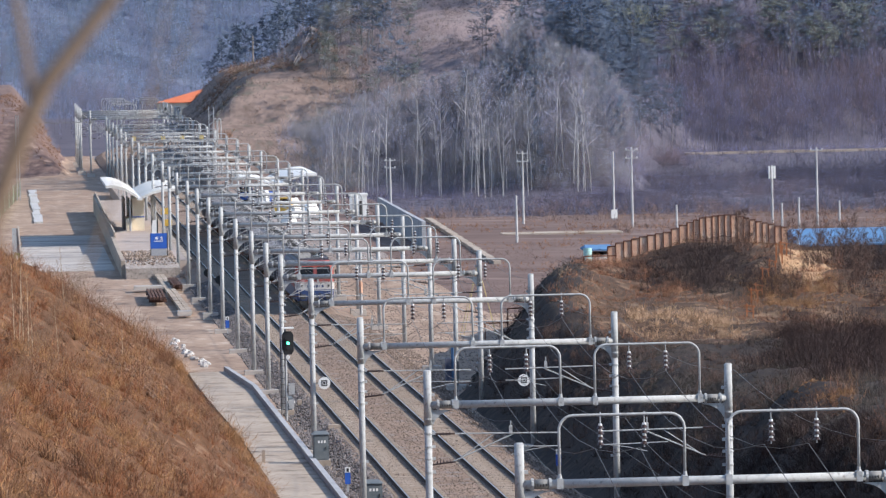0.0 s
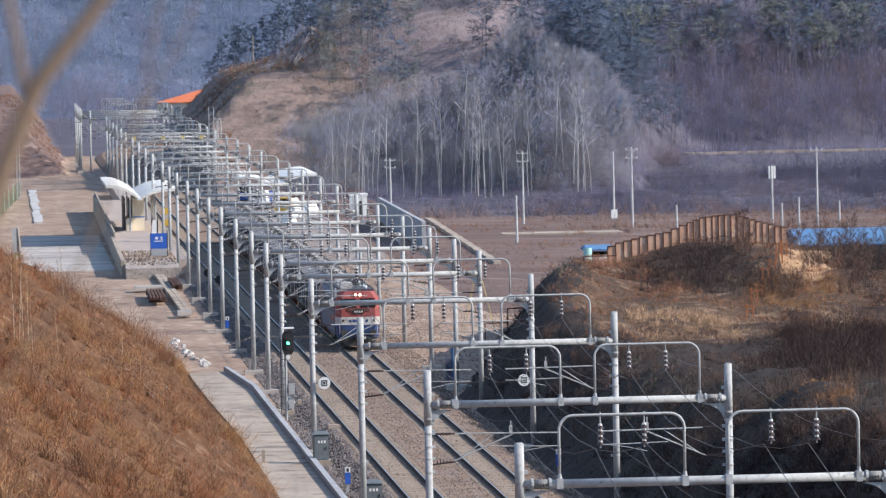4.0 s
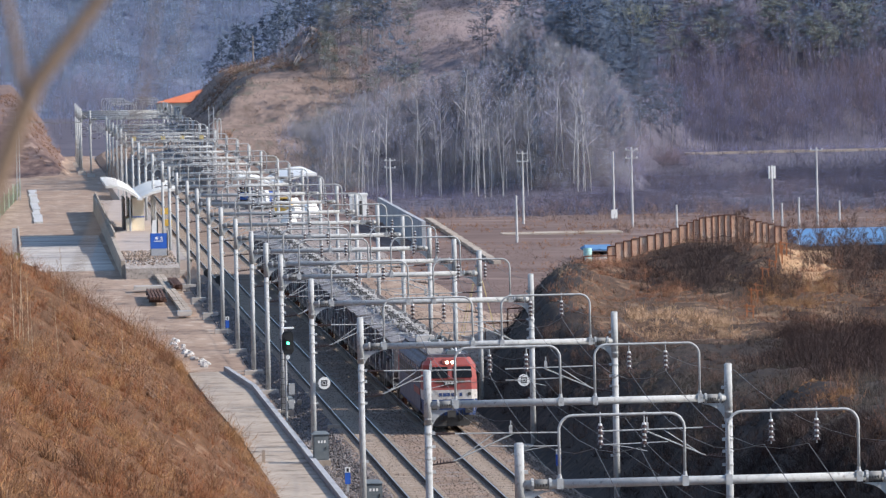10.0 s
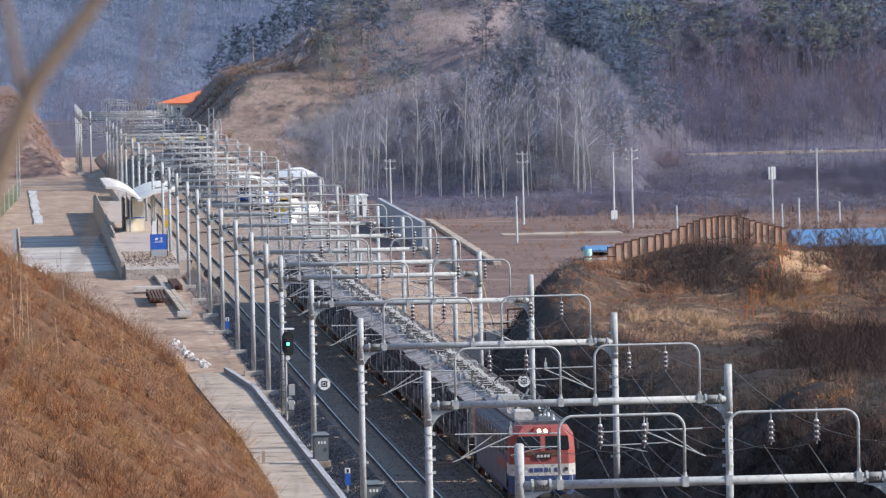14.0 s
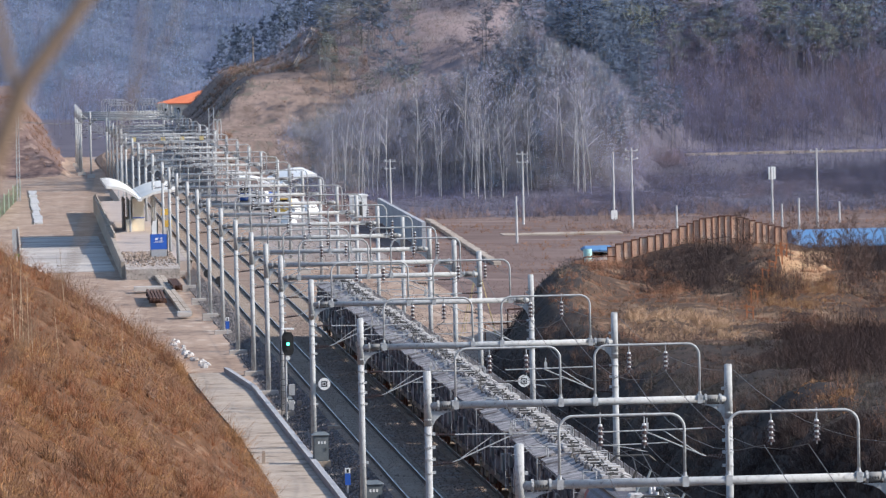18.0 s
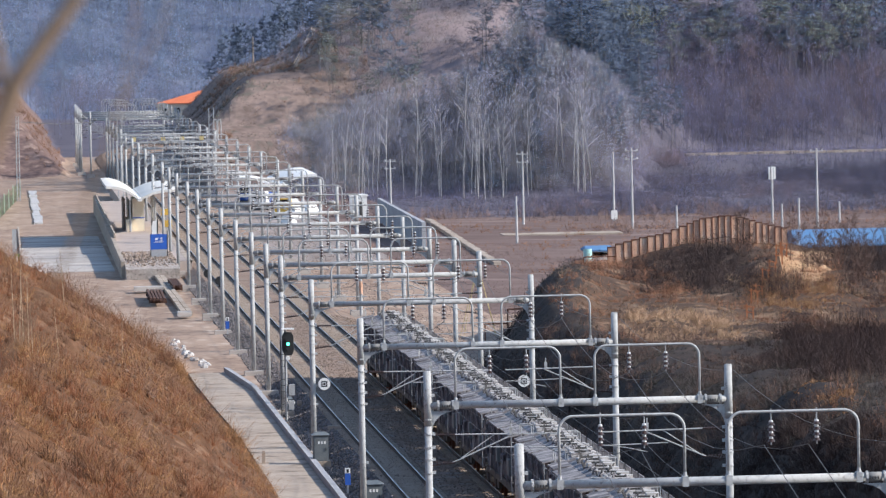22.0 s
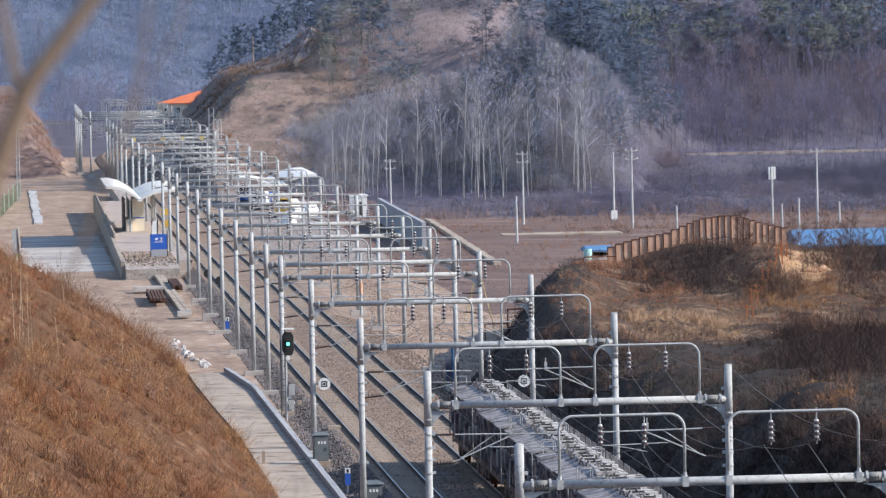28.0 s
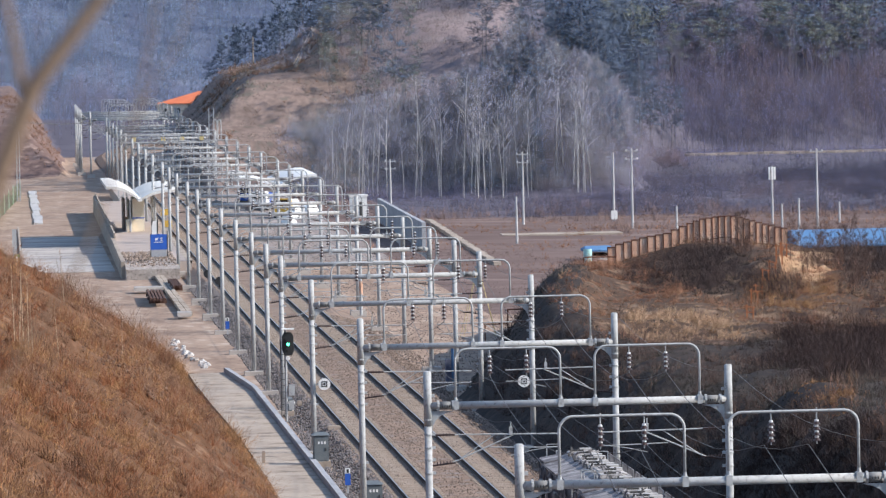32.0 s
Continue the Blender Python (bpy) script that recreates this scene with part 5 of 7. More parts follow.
# sheds with blue sheet roofs
def shed(x, y, w, d, h, rise, roofm, wallm, label, rz=0.0, hip=0.0):
    s = thing("shed", label, "building", at_land(x, y, 0, rz))
    for nm, a in (("wall", (-w, w, -d, -d + 0.2)), ("wall", (-w, w, d - 0.2, d)), ("wall", (-w, -w + 0.2, -d + 0.2, d - 0.2)), ("wall", (w - 0.2, w, -d + 0.2, d - 0.2))):
        part(nm, M().box(*a, -0.5, h), wallm, s)
    part("roof", M().add([(-w - 0.5, -d - 0.5, h), (w + 0.5, -d - 0.5, h), (w + 0.3, 0, h + rise), (-w - 0.3 + hip, 0, h + rise), (w + 0.5, d + 0.5, h), (-w - 0.5, d + 0.5, h), (-w - 0.5, -d - 0.5, h - 0.15), (w + 0.5, -d - 0.5, h - 0.15), (w + 0.5, d + 0.5, h - 0.15), (-w - 0.5, d + 0.5, h - 0.15)], [(0, 1, 2, 3), (3, 2, 4, 5), (0, 3, 5), (1, 4, 2), (0, 6, 7, 1), (4, 8, 9, 5), (6, 9, 8, 7), (1, 7, 8, 4), (5, 9, 6, 0)]), roofm, s)
    rb = M()
    for k in np.arange(-w, w, 0.9):
        rb.box(k - 0.04, k + 0.04, -d - 0.5, -d - 0.42, h - 0.1, h + 0.08)
    part("roof_rib", rb, roofm, s)
    for k in range(3):
        wx = -w + (k + 0.7) * 2 * w / 3.6
        wi = part("window", M().box(wx - 0.5, wx + 0.5, -d - 0.04, -d, h * 0.4, h * 0.75), WHITE, s)
        part("pane", M().box(wx - 0.42, wx + 0.42, -d - 0.06, -d - 0.04, h * 0.44, h * 0.72), GLASS, wi)
    return s


shed(60, 500, 12.5, 5.5, 2.5, 1.2, ROOFBLUE, LROOF, "long low shed under a blue sheet roof")
shed(33.2, 532, 0.9, 1.6, 1.0, 0.35, ROOFBLUE, WHITE, "small hut with a pale blue roof")
tk = thing("white_tank", "small translucent water tank on the hut yard", "tank", at_land(17.7, 392))
part("shell", M().tube((0, 0, 0), (0, 0, 1.15), 0.3, 0.3, 14), ROOFPALE, tk)
part("lid", M().tube((0, 0, 1.15), (0, 0, 1.22), 0.3, 0.15, 14), ROOFBLUE, tk)
shed(22.8, 1400, 5.6, 6.5, 4.2, 2.9, ORANGE, CREAM, "cream house with a bright orange hipped roof", -14, 9.5)

# small white technical hut and retaining wall in the yard
ht = thing("equipment_hut", "tall narrow white equipment hut", "hut", at_land(18.3, 655))
part("body", M().box(-0.95, 0.95, -1, 1, -0.2, 2.5, 0.04), WHITE, ht)
part("roof", M().box(-1.08, 1.08, -1.1, 1.1, 2.5, 2.75, 0.05), WHITE, ht)
part("door", M().box(0.05, 0.4, -1.04, -1.0, 0.3, 1.9), DARKST, ht)
part("panel", M().box(-0.75, -0.1, -1.04, -1.0, 0.6, 2.2), LWHITE, ht)
rw = thing("retaining_wall", "blue-grey stepped concrete retaining wall", "wall", kind="structure")
for a in range(9):
    y0, y1 = 560 + a * 9, 569 + a * 9
    xa, xb = 18.6 + (y0 - 560) * 0.0125, 18.6 + (y1 - 560) * 0.0125
    part("segment", M().add([(xa, y0, -1.2), (xa + 0.4, y0, -1.2), (xb + 0.4, y1, -1.2), (xb, y1, -1.2), (xa, y0, 1.7), (xa + 0.4, y0, 1.7), (xb + 0.4, y1, 1.7), (xb, y1, 1.7)], [(0, 1, 5, 4), (1, 2, 6, 5), (2, 3, 7, 6), (3, 0, 4, 7), (4, 5, 6, 7)]), CONCG, rw)
dc = thing("drain_channel", "pale concrete drain channel across the field", "drain", kind="structure")
for a in range(12):
    y0 = 520 + a * 10
    x0 = 22.6 + a * 0.24
    part("channel_block", M().box(x0 - 0.35, x0 + 0.35, y0, y0 + 9.8, -1.2, -0.72), CONC, dc)
cw = thing("field_road", "pale concrete farm road in the field", "road", kind="structure")
for a in range(8):
    part("slab", M().box(30 + a * 1.6, 31.58 + a * 1.6, 596, 601, -1.5, -1.12), CONC, cw)
hr = thing("hill_road", "pale road edge on the low embankment", "road", kind="structure")
for a in range(10):
    part("barrier", M().box(79 + a * 6, 84.9 + a * 6, 838, 839, 0.8, 1.36 + 0.03 * (a % 3)), CONC, hr)

ds = thing("hillside_drain", "pale stepped drain running down the cut hillside", "drain", kind="structure")
WAY = [(17.92, 781.0), (19.67, 800.0), (22.45, 831.0), (25.35, 865.5)]
for (xa, ya), (xb, yb) in zip(WAY, WAY[1:]):
    za, zb = float(land(xa, ya)), float(land(xb, yb))
    for s in (-0.3, 0.3):
        part("side_beam", M().tube((xa + s, ya, za + 0.35), (xb + s, yb, zb + 0.35), 0.07, 0.07, 5), CONC, ds)
    part("step", M().tube((xa, ya, za + 0.1), (xb, yb, zb + 0.1), 0.22, 0.22, 5), RUBBLE, ds)

# poles
def utility_pole(px, y, h, arms=1, base=None, box=False):
    p = thing("utility_pole", "slim pale concrete utility pole with cross-arm", "utility pole", pose(px, y, (float(land(px, y)) - 0.1) if base is None else base), "utility poles in the valley")
    part("shaft", M().tube((0, 0, 0), (0, 0, h), 0.14, 0.085, 9), UPOLE, p)
    for k in range(arms):
        z = h - 0.3 - 0.9 * k
        part("cross_arm", M().box(-0.7, 0.7, -0.05, 0.05, z - 0.05, z + 0.05), GALV, p)
        for xx in (-0.6, 0, 0.6):
            part("pin_insulator", M().tube((xx, 0, z), (xx, 0, z + 0.2), 0.05), PORCW, p)
    if box:
        part("control_box", M().box(-0.35, 0.35, -0.4, -0.15, 0.3, 1.3), WHITE, p)
    return p


for a in ((35.3, 630, 8.3, 2, False), (29.4, 574, 4.9, 0, False), (46.2, 636, 7.9, 0, True), (45.5, 611, 8.9, 2, False), (50.0, 608, 2.6, 0, False), (61.4, 607, 2.6, 0, False), (54.3, 544, 5.2, 0, False), (65.0, 605, 8.6, 1, False), (69.2, 617, 2.4, 0, False), (24.1, 684, 6.3, 2, False)):
    utility_pole(a[0], a[1], a[2], a[3], box=a[4])
utility_pole(41.5, 455, 4.6, 0)
mast = thing("antenna_mast", "pale mobile phone mast with panel antennas", "antenna mast", at_land(61.6, 616))
part("shaft", M().tube((0, 0, -0.2), (0, 0, 6.4), 0.13, 0.1, 9), UPOLE, mast)
for x, y in ((-0.28, 0), (0.3, 0), (0, -0.3)):
    part("antenna", M().box(x - 0.1, x + 0.1, y - 0.08, y + 0.08, 4.9, 6.3, 0.02), WHITE, mast)
    part("bracket", M().tube((0, 0, 5.5), (x, y, 5.5), 0.03), GALV, mast)
for x, y, h in ((-20.9, 746, 11.3),):
    lm = thing("lattice_mast", "slim pale lattice lighting mast at the yard edge", "mast", at_land(x, y))
    for xx in (-0.2, 0.2):
        part("leg", M().tube((xx, 0, -0.3), (xx * 0.8, 0, h), 0.06), GALV, lm)
    for z in np.arange(0, h, 0.5):
        part("rung", M().tube((-0.2, 0, z), (0.2, 0, z + 0.25), 0.03), GALV, lm)
tagged(part("span_cable", M().path([(-20.8, 746, 9.6), (-15.5, 755, 9.05), (-10.5, 765, 9.0)], 0.045, 5), WIRE), "dark cable from the mast to the portals", "cable")
fm = thing("flood_light_mast", "slim white post on the cutting", "mast", at_land(16.5, 880))
part("shaft", M().tube((0, 0, -0.5), (0, 0, 4.4), 0.12, 0.1, 8), CONC, fm)
gs = thing("exit_sign", "green and white yard sign on a grey post", "sign", pose(-21.9, 520, -0.9))
part("post", M().box(-0.35, 0.05, -0.1, 0.1, 0, 4.2), GALV, gs)
part("plate", M().box(-0.2, 0.3, -0.16, -0.1, 1.0, 1.9), GREEN, gs)
part("bars", M().box(-0.05, 0.15, -0.18, -0.16, 1.2, 1.7), WHITE, gs)
gf = thing("green_fence", "pale green mesh fence at the yard edge", "fence")
for k in range(7):
    y = 640 + k * 19
    x = -24.6 + k * 0.59
    part("post", M().box(x - 0.06, x + 0.06, y - 0.06, y + 0.06, -1.2, 1.55), GREENPALE, gf)
    for j in range(9):
        u = (j + 0.5) / 9
        part("mesh_bar", M().box(x + 0.59 * u - 0.012, x + 0.59 * u + 0.012, y + 19 * u - 0.6, y + 19 * u + 0.6, -0.9, 1.2), GREEN, gf)

# yellow A-frame ladder by the mound
al = thing("step_ladder", "yellow trestle ladder standing on the dirt", "ladder", pose(10.3, 396, -0.75))
for s in (-1, 1):
    part("leg", M().tube((s * 1.3, 0.6, 0), (0, 0, 5.2), 0.02).tube((s * 1.15, -0.6, 0), (0, 0, 5.2), 0.02), PALEYELLOW, al)
for z in np.arange(0.6, 5, 0.6):
    part("rung", M().tube((-1.3 * (1 - z / 5.2), 0.5, z), (-1.15 * (1 - z / 5.2), -0.5, z), 0.018), PALEYELLOW, al)
br = thing("orange_marked_post", "grey post with orange warning band on a concrete base", "post", pose(3.95, 427, -0.6))
part("shaft", M().tube((0, 0, 0), (0, 0, 5), 0.12, n=8), GALV, br)
part("band", M().tube((0, 0, 1.6), (0, 0, 2.6), 0.14, n=8), RUST, br, "faded orange wrap")
wb = thing("cement_bag", "white tarpaulin-covered bag in the cess", "bag", pose(4.2, 331, -0.62) @ Matrix.Scale(0.62, 4))
part("sack", M().add([(-0.4, -0.7, 0), (0.4, -0.7, 0), (0.4, 0.7, 0), (-0.4, 0.7, 0), (0.15, -0.3, 1.05), (0.32, -0.3, 0.95), (0.3, 0.4, 0.85), (0.0, 0.4, 0.95)], [(0, 1, 5, 4), (1, 2, 6, 5), (2, 3, 7, 6), (3, 0, 4, 7), (4, 5, 6, 7), (0, 3, 2, 1)]), LWHITE, wb)
rp = thing("blue_pump", "blue and grey pump set by the track", "pump", pose(4.0, 344, -0.62))
part("body", M().box(-0.2, 0.15, -0.3, 0.3, 0, 1.5, 0.06), LSIDE, rp)
part("pipe", M().tube((0.3, 0, 0), (0.3, 0, 2.2), 0.14, n=10), ROOFBLUE, rp)

# parked road vehicles and sheeted heaps in the far yard
def lorry(x, y, cab, load, label):
    t = thing("truck", label, "truck", at_land(x, y, 0, rng.uniform(-25, 25)), "vehicles parked in the yard")
    part("chassis", M().box(-0.9, 0.9, -3, 3, 0.45, 0.75), DARKST, t)
    cb = part("cab", M().prism([(-1.0, 0.6), (1.0, 0.6), (1.0, 1.6), (0.85, 2.3), (-0.85, 2.3), (-1.0, 1.6)], -3, -1.4), cab, t)
    part("windscreen", M().box(-0.8, 0.8, -3.03, -2.98, 1.5, 2.15), GLASS, cb)
    part("load_bed", M().box(-1.05, 1.05, -1.3, 3, 0.75, 1.3).box(-0.95, 0.95, -1.2, 2.9, 1.3, 2.1, 0.3), load, t)
    for yy in (-2.2, 1.9):
        for s in (-0.95, 0.95):
            part("wheel", M().tube((s - 0.12, yy, 0.42), (s + 0.12, yy, 0.42), 0.42, n=14), BLACK, t)
    return t


lorry(7.6, 712, BLUE, WHITE, "blue lorry with a white load in the yard")
lorry(10.2, 660, YELLOW, WHITE, "yellow and white works lorry in the yard")
lorry(9.0, 690, WHITE, BLUE, "white lorry with blue crates in the yard")
isl = thing("island_canopy", "broad white winged canopy over the far yard", "canopy", pose(10.6, 700, -0.9))
part("canopy_wing", wing(-4.7, -0.4, 3.75, 2.7, 0.35), WHITE, isl, "white curved roof wing")
part("canopy_wing", wing(0.2, 4.9, 2.7, 3.95, 0.4), WHITE, isl, "white curved roof wing")
for x in (-2.5, 2.5):
    for y in (-6, 8):
        part("column", M().tube((x, y, 0), (x, y, 3.2), 0.12, n=8), GALV, isl)
for x, y, s in ((13.4, 668, 1.3), (9.4, 640, 1.0), (11.0, 655, 1.1)):
    tp = thing("sheeted_heap", "heap under a bright white tarpaulin", "heap", at_land(x, y), "white sheeted heaps")
    n = 10
    v = [(math.cos(a) * s * rng.uniform(0.8, 1.1), math.sin(a) * 3 * rng.uniform(0.8, 1.1), -0.3) for a in np.linspace(0, 6.28, n, endpoint=False)]
    v += [(px * 0.6, py * 0.6, rng.uniform(0.9, 1.4)) for px, py, _ in v] + [(0, 0, 1.5)]
    part("tarpaulin", M().add(v, [(i, (i + 1) % n, n + (i + 1) % n, n + i) for i in range(n)] + [(n + i, n + (i + 1) % n, 2 * n) for i in range(n)]), WHITE, tp)

# ---- vegetation ----
def blades(px, py, pz, length, spread, width, per):
    """Tufts: each point gets a fan of thin bent shoots."""
    n = len(px)
    a = rng.random((n, per)) * 6.283
    tilt = rng.random((n, per)) * spread
    l = length[:, None] * (0.4 + 0.75 * rng.random((n, per)))
    d = np.stack([np.cos(a) * np.sin(tilt), np.sin(a) * np.sin(tilt), np.cos(tilt)], -1)
    bend2 = d + rng.normal(size=d.shape) * (0.5, 0.5, 0.3) - np.array((0, 0, 0.12))
    base = np.stack([px, py, pz], -1)[:, None] + np.stack([np.cos(a), np.sin(a), 0 * a], -1) * (0.35 * rng.random((n, per, 1))) * length[:, None, None]
    side = np.stack([np.cos(a + 1.9), np.sin(a + 1.9) * 0.3, 0 * a + 0.2], -1) * width
    mid = base + d * l[..., None] * 0.5
    tip = mid + bend2 * l[..., None] * 0.5
    v = np.stack([base - side, base + side, mid, mid - side * 0.8, mid + side * 0.8, tip], 2).reshape(-1, 3)
    return v, np.arange(len(v)).reshape(-1, 3)


def brush(name, label, n, area, m, lo, hi, spread, width, per, keep=None, cat="grass"):
    xa, xb, ya, yb = area
    px, py = xa + (xb - xa) * rng.random(n), ya + (yb - ya) * rng.random(n)
    if keep is not None:
        ok = keep(px, py)
        px, py = px[ok], py[ok]
    pz = land(px, py) - 0.05
    ln = (lo + (hi - lo) * rng.random(len(px)) ** 1.6) * np.clip(0.85 + 0.75 * bumps(px + 31, py, 2.3), 0.35, 1.7)
    v, f = blades(px, py, pz, ln, spread, width, per)
    return big_mesh(name, v, f, m, label, cat)


def patch(x, y, s, level):
    return bumps(x, y, s) + 0.35 * bumps(x + 40, y - 9, s * 0.37) > level


def bushes(name, label, n, area, m, lo, hi, per, width, keep=None, cat="brushwood"):
    """Rounded bushes of thin bare shoots that fan out from one foot."""
    return brush(name, label, n, area, m, lo, hi, 1.25, width, per, keep, cat)


bank = lambda x, y: (x < -12.1 + 0.9 * ease(345, 275, y) - 0.3 * rng.random(len(x))) & (land(x, y) > -0.75)
BA = (-31, -11.0, 150, 372)
brush("bank_grass", "thick reddish-brown dry grass on the bank", 7000, BA, GRASSB, 0.15, 0.45, 1.5, 0.018, 7, bank)
TUFTS = ((1500, RUSTTWIG, "rust-brown", 0.0, 2.6), (1500, BANKTAN, "tan", 60.0, 3.4), (1100, BANKROSE, "dull rose-brown", 130.0, 4.2), (900, BANKDARK, "dark red-brown", 190.0, 2.8), (900, GRASSM, "mid-brown", 250.0, 2.2))
for n, m, tone, off, size in TUFTS:
    bushes("bank_bushes", tone + " fuzzy rounded bushes on the bank", n, BA, m, 0.6, 1.5, 46, 0.011, lambda x, y: bank(x, y) & patch(x + off, y - off, size, 0.0))
for m, tone, off in ((RUSTTWIG, "rust-brown", 0.0), (BANKDARK, "dark red-brown", 41.0), (BANKTAN, "tan", 83.0)):
    bushes("bank_near_bushes", tone + " fuzzy bushes low on the bank", 1100, (-27, -11.4, 150, 240), m, 0.5, 1.3, 40, 0.011, lambda x, y: bank(x, y) & patch(x + off, y, 1.9, 0.0))
bushes("bank_toe_grass", "straw-brown bushes hanging over the path edge", 700, (-12.9, -10.7, 150, 366), BANKTAN, 0.5, 1.1, 50, 0.011, lambda x, y: patch(x, y, 2.4, 0.0) & (np.abs(x + 12.2 - 0.9 * ease(345, 275, y)) < 0.6))
bushes("bank_brush", "dark bare brushwood on the bank", 1500, BA, GRASSD, 0.3, 1.0, 30, 0.007, lambda x, y: bank(x, y) & patch(x + 13, y + 4, 2, 0.4))
bushes("bank_shoots", "thin grey-brown shoots on the bank", 1100, BA, TWIGRED, 0.8, 2.0, 12, 0.008, lambda x, y: bank(x, y) & patch(x, y, 6, 0.2))
bushes("sapling_shoots", "pale splayed shoots round the saplings", 7, (-22.7, -21.9, 240, 244), GRASSP, 1.3, 2.4, 12, 0.012)
bushes("bank_straw", "pale straw tufts on the bank", 1500, BA, GRASSP, 0.3, 0.8, 30, 0.007, lambda x, y: bank(x, y) & (y > 190) & patch(x + 9, y, 4, 0.45), "grass")
md = lambda x, y: (land(x, y) > -0.3) & ~bare_soil(x, y)
low = lambda x, y: (y < 374) | (rng.random(len(x)) < 0.25)
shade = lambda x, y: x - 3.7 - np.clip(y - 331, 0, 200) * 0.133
MA = (3.9, 40, 165, 396)


def spot_on(x, y, cx, cy, rx, ry):
    """Inside a rough oval patch on the plan."""
    return np.hypot((x - cx) / rx, (y - cy) / ry) + 0.3 * bumps(x, y, 2.5) < 1


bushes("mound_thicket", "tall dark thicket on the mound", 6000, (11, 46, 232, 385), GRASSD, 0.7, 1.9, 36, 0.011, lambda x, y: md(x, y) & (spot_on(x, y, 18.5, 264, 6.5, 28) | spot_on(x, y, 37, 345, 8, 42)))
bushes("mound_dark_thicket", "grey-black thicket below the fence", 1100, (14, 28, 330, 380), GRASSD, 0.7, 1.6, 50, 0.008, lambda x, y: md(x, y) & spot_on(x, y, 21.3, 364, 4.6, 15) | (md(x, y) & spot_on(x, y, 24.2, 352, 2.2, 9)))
bushes("slope_thicket", "dense brushwood low on the mound, toned dark for shade", 3400, (5.5, 20, 190, 300), FACESHADE, 0.4, 1.2, 30, 0.007, lambda x, y: (land(x, y) > 1.5) & ~spot_on(x, y, 10.1, 227, 0.9, 6) & ~spot_on(x, y, 8.8, 207, 0.9, 6) & patch(x, y, 3, -0.35))
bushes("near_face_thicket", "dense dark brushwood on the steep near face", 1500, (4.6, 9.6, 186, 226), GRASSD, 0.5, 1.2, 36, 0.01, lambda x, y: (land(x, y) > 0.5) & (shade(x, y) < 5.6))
bushes("reed_clump", "tall straw-coloured reed clump on the mound", 16, (13.2, 14.2, 241, 247), REED, 0.8, 1.5, 26, 0.006, md, "grass")
bushes("straw_patch", "matted pale straw on the mound face", 3600, (10, 24, 296, 352), STRAW, 0.3, 0.8, 18, 0.018, lambda x, y: md(x, y) & (spot_on(x, y, 15.6, 322, 3.6, 11) | spot_on(x, y, 17.6, 319, 2.0, 8)), "grass")
redsoil = lambda x, y: spot_on(x, y, 10.1, 227, 0.9, 6) | spot_on(x, y, 8.8, 207, 0.9, 6)
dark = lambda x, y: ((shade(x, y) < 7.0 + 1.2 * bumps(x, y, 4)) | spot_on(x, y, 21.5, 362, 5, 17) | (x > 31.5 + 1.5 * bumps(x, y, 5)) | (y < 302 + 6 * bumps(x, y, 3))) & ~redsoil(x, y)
# growth is coloured darker on the shaded face than on the sunny crest
brush("mound_grass", "short dry growth toned dark for the shaded mound face", 20000, MA, FACESHADE, 0.15, 0.5, 1.45, 0.022, 7, lambda x, y: md(x, y) & dark(x, y))
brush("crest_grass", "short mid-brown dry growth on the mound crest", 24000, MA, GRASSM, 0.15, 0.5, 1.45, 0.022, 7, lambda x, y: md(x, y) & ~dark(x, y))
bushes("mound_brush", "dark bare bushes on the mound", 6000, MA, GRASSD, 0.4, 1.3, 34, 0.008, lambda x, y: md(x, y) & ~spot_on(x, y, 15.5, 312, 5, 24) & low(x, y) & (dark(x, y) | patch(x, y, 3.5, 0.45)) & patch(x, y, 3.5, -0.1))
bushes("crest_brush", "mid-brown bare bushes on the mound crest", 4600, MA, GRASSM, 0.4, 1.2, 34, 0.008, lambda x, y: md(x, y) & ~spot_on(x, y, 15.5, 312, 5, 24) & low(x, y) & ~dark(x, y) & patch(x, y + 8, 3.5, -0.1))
bushes("crest_thicket", "tall purple-brown thicket on the crest of the mound", 5200, (12, 34, 236, 318), THICKETBROWN, 0.9, 2.4, 56, 0.006, lambda x, y: md(x, y) & ((x + 23.1) / y > 0.139 + 0.002 * bumps(x, y, 3)) & patch(x, y, 2.6, -0.5))
bushes("near_red_brush", "dull red bare bushes on the shaded face", 1500, (5, 16, 230, 320), MOUNDTWIG, 0.5, 1.2, 34, 0.009, lambda x, y: md(x, y) & patch(x - 14, y, 3.0, 0.1))
bushes("crest_red_brush", "rust-red bushes on the flank of the mound", 1300, (13, 22, 338, 392), MOUNDRED, 0.3, 1.0, 24, 0.01, lambda x, y: md(x, y) & (shade(x, y) > 3) & spot_on(x, y, 17.6, 366, 2.6, 24))
bushes("mound_red_brush", "reddish-brown bushes on the mound crest", 6000, (9, 40, 200, 396), MOUNDRED, 0.3, 1.0, 20, 0.01, lambda x, y: md(x, y) & (x < 33) & ~spot_on(x, y, 15.5, 312, 5, 24) & ~spot_on(x, y, 21.5, 362, 5, 17) & low(x, y) & (shade(x, y) > 5) & ((y > 296) | redsoil(x, y)) & patch(x + 3, y, 4, -0.25))
bushes("mound_straw", "pale straw patches on the mound", 6000, (9, 40, 200, 392), GRASSP, 0.25, 0.7, 16, 0.014, lambda x, y: md(x, y) & (shade(x, y) > 5) & (y > 300) & (x < 31) & patch(x + 5, y + 30, 4.5, 0.65), "grass")
bushes("stake_brush", "rusty orange brush beside the stakes", 420, (22.8, 29.8, 337, 377), MOUNDRED, 0.4, 0.9, 30, 0.007, lambda x, y: spot_on(x, y, 27.0, 357, 2.2, 16))
